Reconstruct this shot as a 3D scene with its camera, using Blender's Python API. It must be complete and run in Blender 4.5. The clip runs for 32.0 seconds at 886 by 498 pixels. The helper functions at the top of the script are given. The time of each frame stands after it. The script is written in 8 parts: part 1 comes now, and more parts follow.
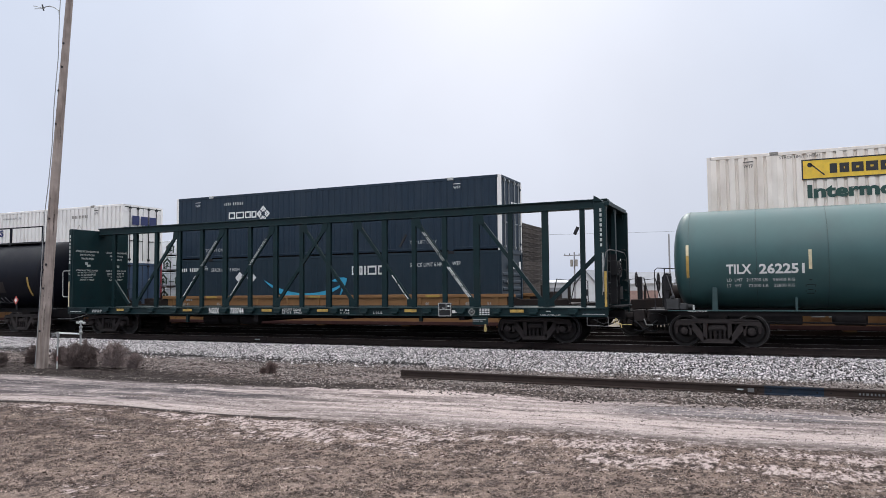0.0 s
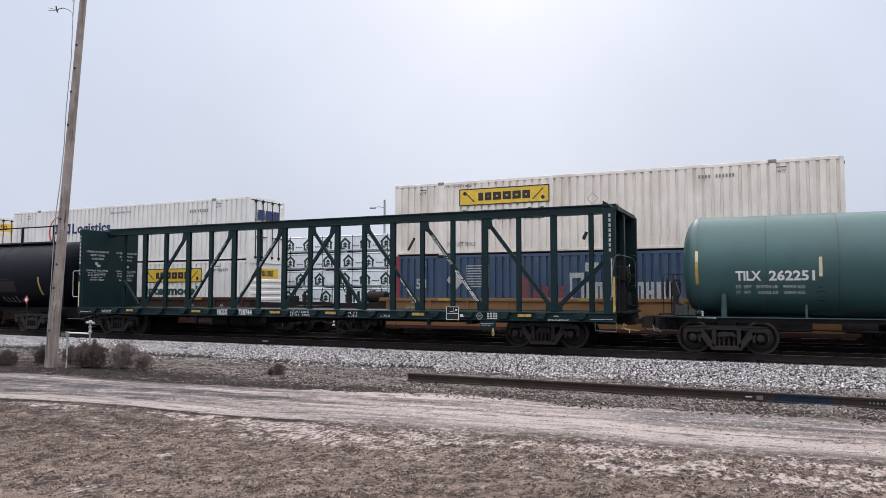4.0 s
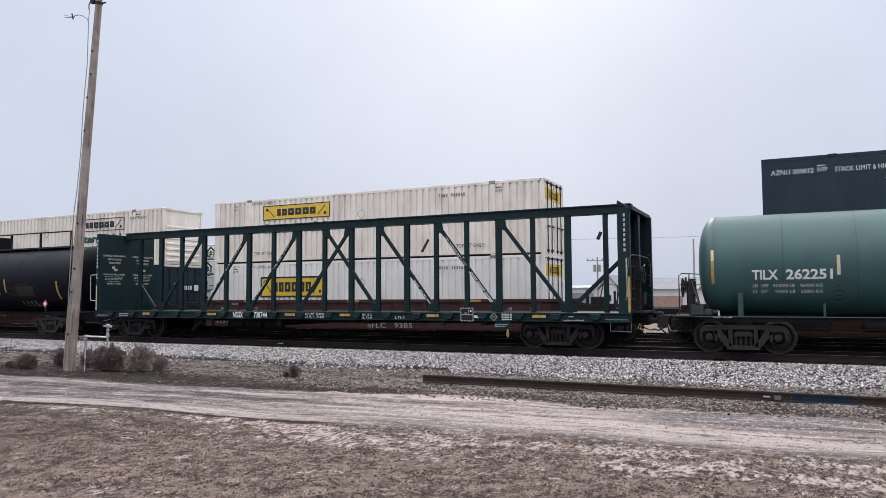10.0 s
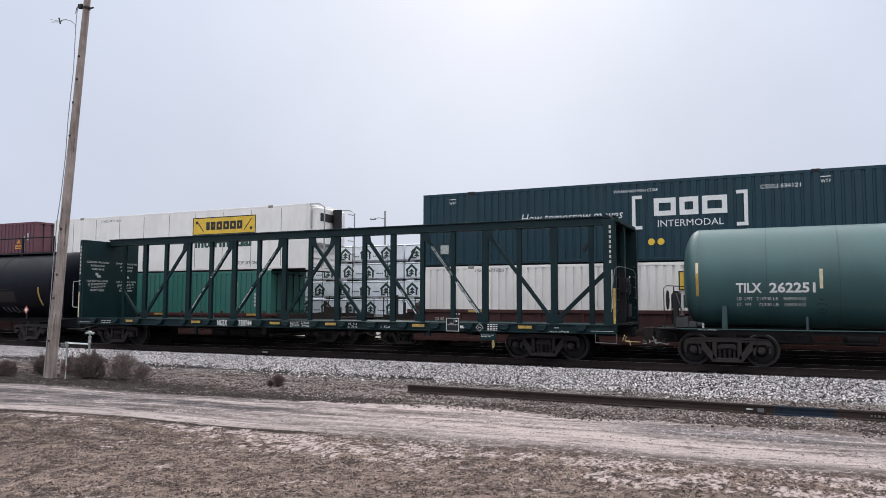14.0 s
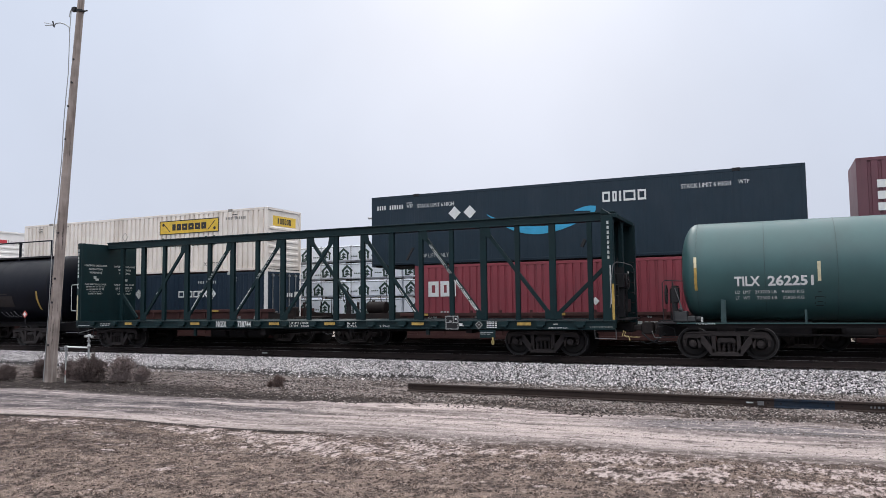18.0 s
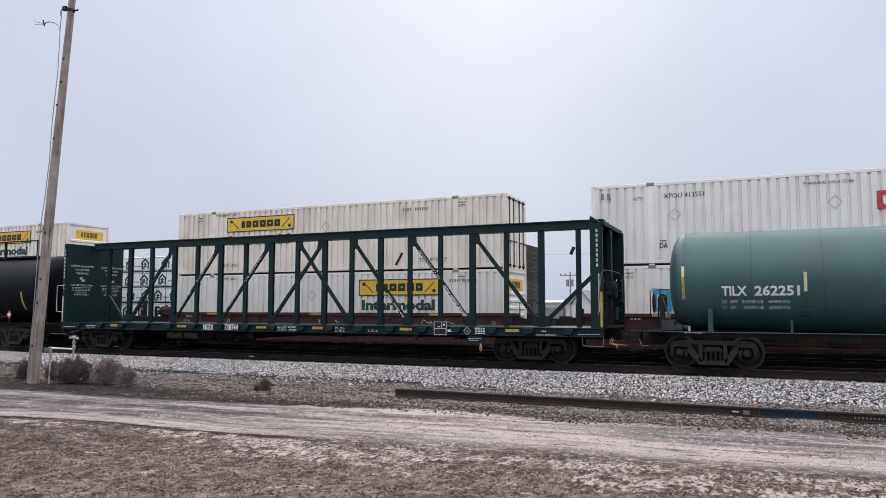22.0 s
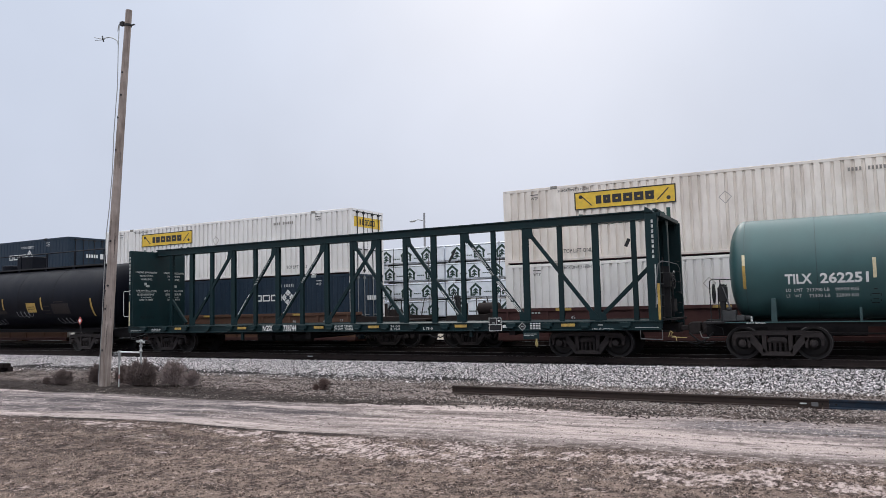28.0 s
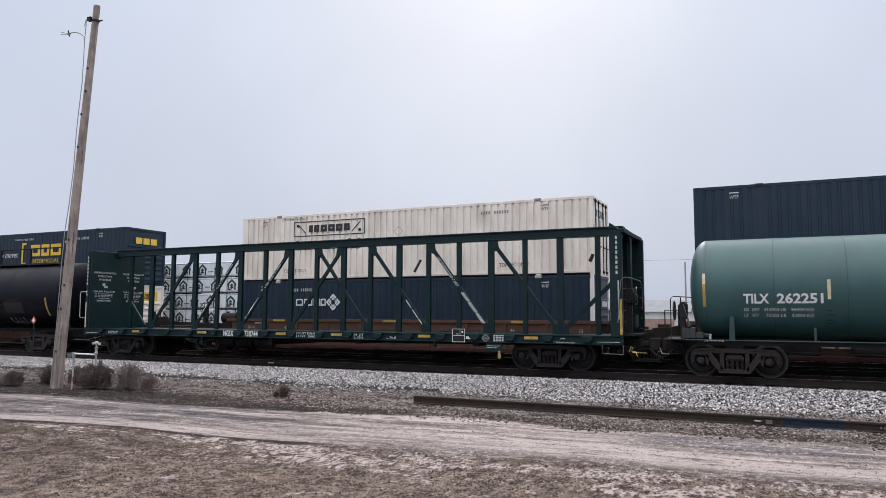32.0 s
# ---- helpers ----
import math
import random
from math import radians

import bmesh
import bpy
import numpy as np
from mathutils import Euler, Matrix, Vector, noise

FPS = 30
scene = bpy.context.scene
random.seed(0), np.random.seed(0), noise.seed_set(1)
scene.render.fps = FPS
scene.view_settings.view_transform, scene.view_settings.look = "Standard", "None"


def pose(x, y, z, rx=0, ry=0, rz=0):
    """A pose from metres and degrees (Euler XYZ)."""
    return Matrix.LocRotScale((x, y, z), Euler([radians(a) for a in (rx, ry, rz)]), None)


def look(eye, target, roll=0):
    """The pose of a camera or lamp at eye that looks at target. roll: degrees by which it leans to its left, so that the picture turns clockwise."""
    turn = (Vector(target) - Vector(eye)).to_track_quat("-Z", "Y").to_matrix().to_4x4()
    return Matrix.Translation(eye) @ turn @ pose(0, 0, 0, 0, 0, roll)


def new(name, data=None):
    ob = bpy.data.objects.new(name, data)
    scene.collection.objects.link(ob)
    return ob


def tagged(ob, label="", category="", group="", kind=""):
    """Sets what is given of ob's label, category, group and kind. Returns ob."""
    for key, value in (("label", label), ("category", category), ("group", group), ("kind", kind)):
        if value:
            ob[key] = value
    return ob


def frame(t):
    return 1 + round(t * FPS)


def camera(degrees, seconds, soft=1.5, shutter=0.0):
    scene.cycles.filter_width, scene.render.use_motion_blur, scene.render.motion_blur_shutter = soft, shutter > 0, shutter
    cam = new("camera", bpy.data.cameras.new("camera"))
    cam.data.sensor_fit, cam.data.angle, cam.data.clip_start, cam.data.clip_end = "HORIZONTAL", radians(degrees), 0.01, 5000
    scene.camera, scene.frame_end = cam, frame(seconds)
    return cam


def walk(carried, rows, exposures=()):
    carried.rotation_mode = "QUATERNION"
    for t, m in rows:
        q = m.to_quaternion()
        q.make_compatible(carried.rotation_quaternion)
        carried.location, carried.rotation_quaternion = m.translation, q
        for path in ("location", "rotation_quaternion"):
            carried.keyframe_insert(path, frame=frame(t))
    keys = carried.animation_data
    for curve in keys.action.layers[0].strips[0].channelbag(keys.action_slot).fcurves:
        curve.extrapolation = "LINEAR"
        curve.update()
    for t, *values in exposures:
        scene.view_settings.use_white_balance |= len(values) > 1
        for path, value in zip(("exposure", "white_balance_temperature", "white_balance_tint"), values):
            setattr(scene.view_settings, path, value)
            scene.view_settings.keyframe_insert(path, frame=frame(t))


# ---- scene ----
# World: x along the tracks, y away from the camera, z up from the near rail's top.
cam = camera(62.96, 32.0, soft=0.6)
EYE = (4.288, -23.013, 1.686)
# seconds, yaw, pitch, roll of the hand-held camera
PATH = [
    (0, 24.03, 3.26, 0.55), (0.5, 24.23, 3.25, 0.56), (1, 24.43, 3.17, 0.60), (1.5, 24.62, 3.10, 0.48),
    (2, 24.77, 3.09, 0.36), (2.5, 24.86, 3.17, 0.22), (4.5, 24.50, 3.69, -0.19), (5, 24.20, 3.86, -0.28),
    (5.5, 23.84, 4.00, -0.38), (6, 23.39, 4.07, -0.40), (6.5, 23.02, 4.05, -0.26), (7, 22.80, 3.83, 0.10),
    (7.5, 22.79, 3.55, 0.43), (8, 23.00, 3.33, 0.68), (8.5, 23.63, 3.23, 0.76), (9, 24.53, 3.28, 0.71),
    (9.5, 25.41, 3.42, 0.56), (10, 25.78, 3.66, 0.37), (10.5, 25.71, 3.89, 0.19), (11, 25.40, 4.10, 0.02),
    (11.5, 25.13, 4.26, -0.03), (12, 25.02, 4.33, -0.02), (12.5, 25.04, 4.40, 0.05), (13, 25.06, 4.46, 0.00),
    (13.5, 24.93, 4.47, -0.06), (14, 24.67, 4.44, -0.18), (14.5, 24.29, 4.26, -0.26), (16.5, 23.78, 4.09, 0.74),
    (17, 24.14, 4.24, 0.88), (17.5, 24.43, 4.29, 0.81), (18, 24.59, 4.29, 0.69), (18.5, 24.75, 4.29, 0.55),
    (19, 24.91, 4.31, 0.41), (19.5, 24.91, 4.42, 0.39), (20, 24.67, 4.51, 0.32), (20.5, 24.29, 4.61, 0.21),
    (21, 23.94, 4.68, 0.12), (21.5, 23.73, 4.73, 0.03), (22, 23.68, 4.73, -0.05), (22.5, 23.63, 4.62, -0.09),
    (23, 23.50, 4.48, -0.14), (23.5, 23.31, 4.37, -0.19), (24, 23.14, 4.38, -0.21), (24.5, 23.06, 4.51, -0.20),
    (26.5, 24.50, 4.55, 0.36), (27, 25.56, 4.41, 0.73), (27.5, 26.86, 4.37, 1.12), (28, 27.97, 4.52, 1.36),
    (28.5, 28.70, 4.81, 1.38), (29, 28.73, 5.04, 1.23), (29.5, 28.16, 5.21, 0.96), (30, 27.19, 5.17, 0.65),
    (30.5, 26.16, 5.06, 0.38), (31, 25.37, 5.03, 0.16), (31.5, 25.06, 5.10, -0.00), (32, 25.14, 5.28, -0.21),
]
walk(cam, [(t, pose(*EYE, 90 + pitch, roll, yaw)) for t, yaw, pitch, roll in PATH],
     exposures=[(0, 0.09), (2, 0.09), (5, 0.03), (6, 0.0), (8, 0.05), (10, 0.05), (12, 0.02), (14, 0.03), (17, 0.07), (18, 0.06), (20, 0.01), (21, -0.03), (32, -0.03)])

# ---- light: high bright overcast, the veiled sun ahead of the camera ----
SUN_AZ, SUN_EL = 20.0, 34.0
world = bpy.data.worlds.new("world")
scene.world = world
world.use_nodes = True
wn, wl = world.node_tree.nodes, world.node_tree.links
wn.clear()
w_out = wn.new("ShaderNodeOutputWorld")
w_bg = wn.new("ShaderNodeBackground")
w_sky = wn.new("ShaderNodeTexSky")
w_sky.sky_type = "NISHITA"
w_sky.sun_disc = False
w_sky.sun_elevation = radians(SUN_EL)
w_sky.sun_rotation = radians(-SUN_AZ)
w_sky.dust_density = 6.0
w_sky.air_density = 1.2
w_co = wn.new("ShaderNodeTexCoord")
w_sep = wn.new("ShaderNodeSeparateXYZ")
wl.new(w_co.outputs["Generated"], w_sep.inputs[0])
# cloud veil: pale near the horizon, a touch bluer and brighter aloft
w_ramp = wn.new("ShaderNodeValToRGB")
wl.new(w_sep.outputs["Z"], w_ramp.inputs[0])
cr = w_ramp.color_ramp
cr.elements[0].position, cr.elements[0].color = 0.0, (0.575, 0.635, 0.775, 1)
cr.elements[1].position, cr.elements[1].color = 0.95, (2.75, 2.75, 2.8, 1)
e = cr.elements.new(0.18)
e.color = (0.63, 0.695, 0.845, 1)
e = cr.elements.new(0.42)
e.color = (0.68, 0.755, 0.915, 1)
e = cr.elements.new(0.57)
e.color = (2.0, 2.04, 2.14, 1)
# soft brightening of the veil round the hidden sun
w_dot = wn.new("ShaderNodeVectorMath")
w_dot.operation = "DOT_PRODUCT"
sun_dir = Vector((-math.sin(radians(SUN_AZ)) * math.cos(radians(SUN_EL)), math.cos(radians(SUN_AZ)) * math.cos(radians(SUN_EL)), math.sin(radians(SUN_EL))))
w_dot.inputs[1].default_value = sun_dir
wl.new(w_co.outputs["Generated"], w_dot.inputs[0])
w_pow = wn.new("ShaderNodeMath")
w_pow.operation = "POWER"
w_pow.use_clamp = True
w_max = wn.new("ShaderNodeMath")
w_max.operation = "MAXIMUM"
w_max.inputs[1].default_value = 0.0
wl.new(w_dot.outputs["Value"], w_max.inputs[0])
wl.new(w_max.outputs[0], w_pow.inputs[0])
w_pow.inputs[1].default_value = 20.0
w_glow = wn.new("ShaderNodeMix")
w_glow.data_type = "RGBA"
w_glow.blend_type = "ADD"
w_glow.inputs[7].default_value = (0.05, 0.05, 0.05, 1)
wl.new(w_pow.outputs[0], w_glow.inputs[0])
wl.new(w_ramp.outputs[0], w_glow.inputs[6])
# faint uneven cloud
w_noise = wn.new("ShaderNodeTexNoise")
w_noise.inputs["Scale"].default_value = 3.0
w_noise.inputs["Detail"].default_value = 4
wl.new(w_co.outputs["Generated"], w_noise.inputs["Vector"])
w_map = wn.new("ShaderNodeMapRange")
w_map.inputs[1].default_value, w_map.inputs[2].default_value = 0.3, 0.7
w_map.inputs[3].default_value, w_map.inputs[4].default_value = 0.95, 1.05
wl.new(w_noise.outputs[0], w_map.inputs[0])
w_mul = wn.new("ShaderNodeVectorMath")
w_mul.operation = "SCALE"
wl.new(w_glow.outputs[2], w_mul.inputs[0])
wl.new(w_map.outputs[0], w_mul.inputs["Scale"])
w_skys = wn.new("ShaderNodeVectorMath")
w_skys.operation = "SCALE"
w_skys.inputs["Scale"].default_value = 0.05
wl.new(w_sky.outputs[0], w_skys.inputs[0])
w_mix = wn.new("ShaderNodeMix")
w_mix.data_type = "RGBA"
w_mix.inputs[0].default_value = 0.9
wl.new(w_skys.outputs[0], w_mix.inputs[6])
wl.new(w_mul.outputs[0], w_mix.inputs[7])
wl.new(w_mix.outputs[2], w_bg.inputs[0])
w_bg.inputs[1].default_value = 1.0
wl.new(w_bg.outputs[0], w_out.inputs[0])
sun = new("sun", bpy.data.lights.new("sun", "SUN"))
sun.data.energy = 0.6
sun.data.angle = radians(14)
sun.data.color = (1.0, 0.97, 0.92)
sun.matrix_world = look(tuple(sun_dir * 60), (0, 0, 0))
scene.view_settings.exposure = 0.0


# ---- materials ----
def mat(name, color, rough=0.6, metal=0.0, vary=0.15, scale=6.0, bump=0.0, bscale=40.0, dirt=None, dirt_amt=0.0, dscale=1.2, streak=0.0, spec=0.5, rnd=0.0, coords="Object", island=0.0):
    """Painted, rusty, wooden or stony surface: colour with variation at two scales, stains, fine relief."""
    m = bpy.data.materials.new(name)
    m.use_nodes = True
    n, l = m.node_tree.nodes, m.node_tree.links
    bs = n["Principled BSDF"]
    bs.inputs["Roughness"].default_value = rough
    bs.inputs["Metallic"].default_value = metal
    bs.inputs["Specular IOR Level"].default_value = spec
    co = n.new("ShaderNodeTexCoord")
    src = co.outputs[coords]
    a = n.new("ShaderNodeTexNoise")
    a.inputs["Scale"].default_value, a.inputs["Detail"].default_value = scale, 6
    l.new(src, a.inputs["Vector"])
    mr = n.new("ShaderNodeMapRange")
    mr.inputs[1].default_value, mr.inputs[2].default_value = 0.25, 0.75
    mr.inputs[3].default_value, mr.inputs[4].default_value = max(0.06, 1 - vary), 1 + vary
    l.new(a.outputs[0], mr.inputs[0])
    val = mr.outputs[0]
    if rnd or island:
        oi = n.new("ShaderNodeObjectInfo") if rnd else n.new("ShaderNodeNewGeometry")
        r2 = n.new("ShaderNodeMapRange")
        amt = rnd or island
        r2.inputs[3].default_value, r2.inputs[4].default_value = 1 - amt, 1 + amt
        l.new(oi.outputs["Random"] if rnd else oi.outputs["Random Per Island"], r2.inputs[0])
        mm = n.new("ShaderNodeMath")
        mm.operation = "MULTIPLY"
        l.new(val, mm.inputs[0])
        l.new(r2.outputs[0], mm.inputs[1])
        val = mm.outputs[0]
    sc = n.new("ShaderNodeVectorMath")
    sc.operation = "SCALE"
    sc.inputs[0].default_value = color[:3]
    l.new(val, sc.inputs["Scale"])
    col = sc.outputs[0]
    if dirt:
        d = n.new("ShaderNodeTexNoise")
        d.inputs["Scale"].default_value, d.inputs["Detail"].default_value, d.inputs["Roughness"].default_value = dscale, 8, 0.65
        if streak:
            mp = n.new("ShaderNodeMapping")
            mp.inputs["Scale"].default_value = (1.0, 1.0, streak)
            l.new(src, mp.inputs[0])
            l.new(mp.outputs[0], d.inputs["Vector"])
        else:
            l.new(src, d.inputs["Vector"])
        dr = n.new("ShaderNodeMapRange")
        dr.inputs[1].default_value, dr.inputs[2].default_value = 0.46, 0.72
        dr.inputs[3].default_value, dr.inputs[4].default_value = 0.0, dirt_amt
        l.new(d.outputs[0], dr.inputs[0])
        mx = n.new("ShaderNodeMix")
        mx.data_type = "RGBA"
        l.new(dr.outputs[0], mx.inputs[0])
        l.new(col, mx.inputs[6])
        mx.inputs[7].default_value = (*dirt, 1)
        col = mx.outputs[2]
    l.new(col, bs.inputs["Base Color"])
    rr = n.new("ShaderNodeMapRange")
    rr.inputs[3].default_value, rr.inputs[4].default_value = max(0.05, rough - 0.12), min(1, rough + 0.12)
    l.new(a.outputs[0], rr.inputs[0])
    l.new(rr.outputs[0], bs.inputs["Roughness"])
    if bump:
        bn = n.new("ShaderNodeTexNoise")
        bn.inputs["Scale"].default_value, bn.inputs["Detail"].default_value = bscale, 5
        l.new(src, bn.inputs["Vector"])
        bp = n.new("ShaderNodeBump")
        bp.inputs["Strength"].default_value, bp.inputs["Distance"].default_value = bump, 0.02
        l.new(bn.outputs[0], bp.inputs["Height"])
        l.new(bp.outputs[0], bs.inputs["Normal"])
    return m


green_car = mat("green_car_paint", (0.0036, 0.0186, 0.0218), 0.5, vary=0.22, scale=3, spec=0.24, dirt=(0.011, 0.020, 0.021), dirt_amt=0.5, dscale=1.6, streak=0.35, bump=0.15)
green_tank = mat("green_tank_paint", (0.033, 0.090, 0.092), 0.45, vary=0.12, scale=1.3, spec=0.55, dirt=(0.026, 0.056, 0.058), dirt_amt=0.5, dscale=0.8, streak=0.5, bump=0.04, bscale=8)
black_tank = mat("black_tank_paint", (0.0034, 0.0044, 0.0088), 0.5, vary=0.25, scale=1.5, spec=0.13, dirt=(0.010, 0.011, 0.016), dirt_amt=0.5, dscale=1.2, streak=0.3, bump=0.05)
truck_steel = mat("grimy_cast_steel", (0.025, 0.0205, 0.0205), 0.7, vary=0.3, scale=8, spec=0.25, dirt=(0.036, 0.026, 0.024), dirt_amt=0.5, dscale=4, bump=0.4)
wheel_steel = mat("wheel_steel", (0.014, 0.012, 0.012), 0.55, spec=0.3, metal=0.0, vary=0.25, scale=6, bump=0.15)
under_black = mat("under_frame_black", (0.012, 0.011, 0.012), 0.75, vary=0.3, scale=5, spec=0.15, dirt=(0.026, 0.021, 0.020), dirt_amt=0.5, dscale=2, bump=0.2)
white_paint = mat("white_stencil_paint", (0.72, 0.73, 0.72), 0.6, vary=0.08, scale=10)
worn_white = mat("worn_white_stencil", (0.42, 0.44, 0.43), 0.7, vary=0.45, scale=22)
yellow_refl = mat("yellow_reflector", (0.46, 0.30, 0.07), 0.4, vary=0.2, scale=8, dirt=(0.16, 0.12, 0.05), dirt_amt=0.7, dscale=6)
pale_refl = mat("pale_reflector", (0.62, 0.55, 0.36), 0.4, vary=0.25, scale=6)
pipe_yellow = mat("faded_yellow_steel", (0.55, 0.42, 0.17), 0.5, vary=0.2, scale=9)
bare_steel = mat("galvanised_steel", (0.33, 0.34, 0.34), 0.45, metal=0.6, vary=0.15)
grey_steel = mat("weathered_grey_steel", (0.13, 0.13, 0.135), 0.6, vary=0.3, scale=8)
seam_green = mat("grimy_seam_paint", (0.022, 0.052, 0.054), 0.5, vary=0.2)
grey_dark = mat("dark_grey_casting", (0.045, 0.046, 0.048), 0.6, spec=0.3, vary=0.25, scale=8, bump=0.2)
faded_band = mat("faded_red_band", (0.26, 0.14, 0.13), 0.7, vary=0.3, scale=20)
pink_red = mat("red_placard", (0.50, 0.09, 0.07), 0.5)
rail_steel = mat("rusty_rail", (0.026, 0.019, 0.018), 0.75, vary=0.25, scale=8, spec=0.2, dirt=(0.042, 0.028, 0.025), dirt_amt=0.5, dscale=5, bump=0.25)
rail_head = mat("polished_rail_head", (0.34, 0.32, 0.31), 0.3, metal=0.9, vary=0.1)
spare_steel = mat("old_spare_rail", (0.034, 0.024, 0.021), 0.8, spec=0.2, vary=0.2, scale=4, dirt=(0.052, 0.037, 0.031), dirt_amt=0.5, dscale=3, bump=0.2)
blue_steel = mat("blue_painted_rail", (0.013, 0.023, 0.039), 0.7, spec=0.2, vary=0.3, scale=5, dirt=(0.035, 0.028, 0.025), dirt_amt=0.6, dscale=4)
tie_wood = mat("creosoted_tie", (0.020, 0.016, 0.016), 0.9, spec=0.15, vary=0.35, scale=9, bump=0.5, rnd=0.3)
stone = mat("limestone_ballast", (0.485, 0.455, 0.460), 0.9, vary=0.25, scale=25, island=0.95, bump=0.3, bscale=60)
verge_stone = mat("dusty_verge_stone", (0.285, 0.250, 0.236), 0.9, vary=0.25, scale=25, island=0.8)
pole_wood = mat("weathered_pole_wood", (0.300, 0.252, 0.228), 0.9, vary=0.28, scale=3, dirt=(0.105, 0.075, 0.060), dirt_amt=0.85, dscale=9, streak=0.05, bump=0.6, bscale=30)
wood_board = mat("weathered_bulkhead_boards", (0.050, 0.041, 0.037), 0.9, spec=0.2, vary=0.45, scale=4, bump=0.5, rnd=0.55, dirt=(0.130, 0.118, 0.110), dirt_amt=0.95, dscale=1.6, streak=9)
wrap_white = mat("white_lumber_wrap", (0.78, 0.82, 0.88), 0.35, vary=0.10, scale=3, bump=1.0, bscale=4, rnd=0.06)
wrap_mark = mat("dark_green_print", (0.02, 0.05, 0.042), 0.5, vary=0.1)
dark_twig = mat("dark_brown_twig", (0.115, 0.086, 0.080), 0.95, vary=0.3, scale=20, island=0.6)
pale_twig = mat("dry_grey_twig", (0.215, 0.170, 0.160), 0.95, vary=0.3, scale=20, island=0.6)
red_twig = mat("red_brown_weed", (0.125, 0.086, 0.076), 0.95, vary=0.3, scale=20, island=0.6)
dead_grass = mat("dead_grass_blade", (0.275, 0.212, 0.176), 0.95, vary=1.7, scale=8, island=0.35)
soil_crumb = mat("dark_soil_crumb", (0.036, 0.026, 0.022), 0.95, vary=0.25, island=0.6)
brown_leaf = mat("brown_leaf", (0.075, 0.05, 0.04), 0.9, vary=0.2, island=0.5)
pebble = mat("pale_pebble", (0.36, 0.315, 0.292), 0.9, vary=0.15, island=0.95)
far_white = mat("pale_siding", (0.55, 0.56, 0.58), 0.8, vary=0.1, scale=1)
far_grey = mat("grey_shingle_roof", (0.22, 0.23, 0.25), 0.85, vary=0.15, scale=1)
far_red = mat("faded_brick_wall", (0.30, 0.20, 0.175), 0.9, vary=0.2, scale=2)
far_glass = mat("dark_window_glass", (0.03, 0.035, 0.04), 0.1, vary=0.0)
# pole wood with the haze of distance mixed into its colour
hazed_wood = mat("pale_distant_pole_wood", (0.27, 0.27, 0.285), 0.9, vary=0.1)
rim_steel = mat("worn_wheel_rim", (0.055, 0.05, 0.05), 0.4, spec=0.5, vary=0.2)
far_tree = mat("bare_twigs", (0.20, 0.17, 0.16), 0.95, vary=0.2)
dark_metal = mat("dark_hardware", (0.018, 0.018, 0.020), 0.6, spec=0.25, metal=0.0, vary=0.2)
print_navy = mat("navy_print", (0.02, 0.03, 0.11), 0.6)
print_red = mat("red_print", (0.50, 0.035, 0.05), 0.6)
print_green = mat("green_print", (0.016, 0.062, 0.051), 0.6, vary=0.15)
print_black = mat("black_print", (0.022, 0.022, 0.024), 0.6)
print_blue = mat("sky_blue_print", (0.035, 0.33, 0.55), 0.5, vary=0.1)
print_yellow = mat("yellow_sign", (0.78, 0.51, 0.048), 0.5, vary=0.1, dirt=(0.42, 0.28, 0.07), dirt_amt=0.45, dscale=4)
worn_grey = mat("worn_grey_stencil", (0.25, 0.235, 0.215), 0.7, vary=0.3, scale=20)
faint_grey = mat("faint_grey_stencil", (0.46, 0.43, 0.40), 0.7, vary=0.25, scale=20)
print_orange = mat("orange_print", (0.65, 0.26, 0.03), 0.5)


slate_steel = mat("dark_slate_steel", (0.021, 0.026, 0.034), 0.6, spec=0.3, vary=0.25, scale=3, dirt=(0.035, 0.030, 0.028), dirt_amt=0.5, dscale=2, bump=0.15)


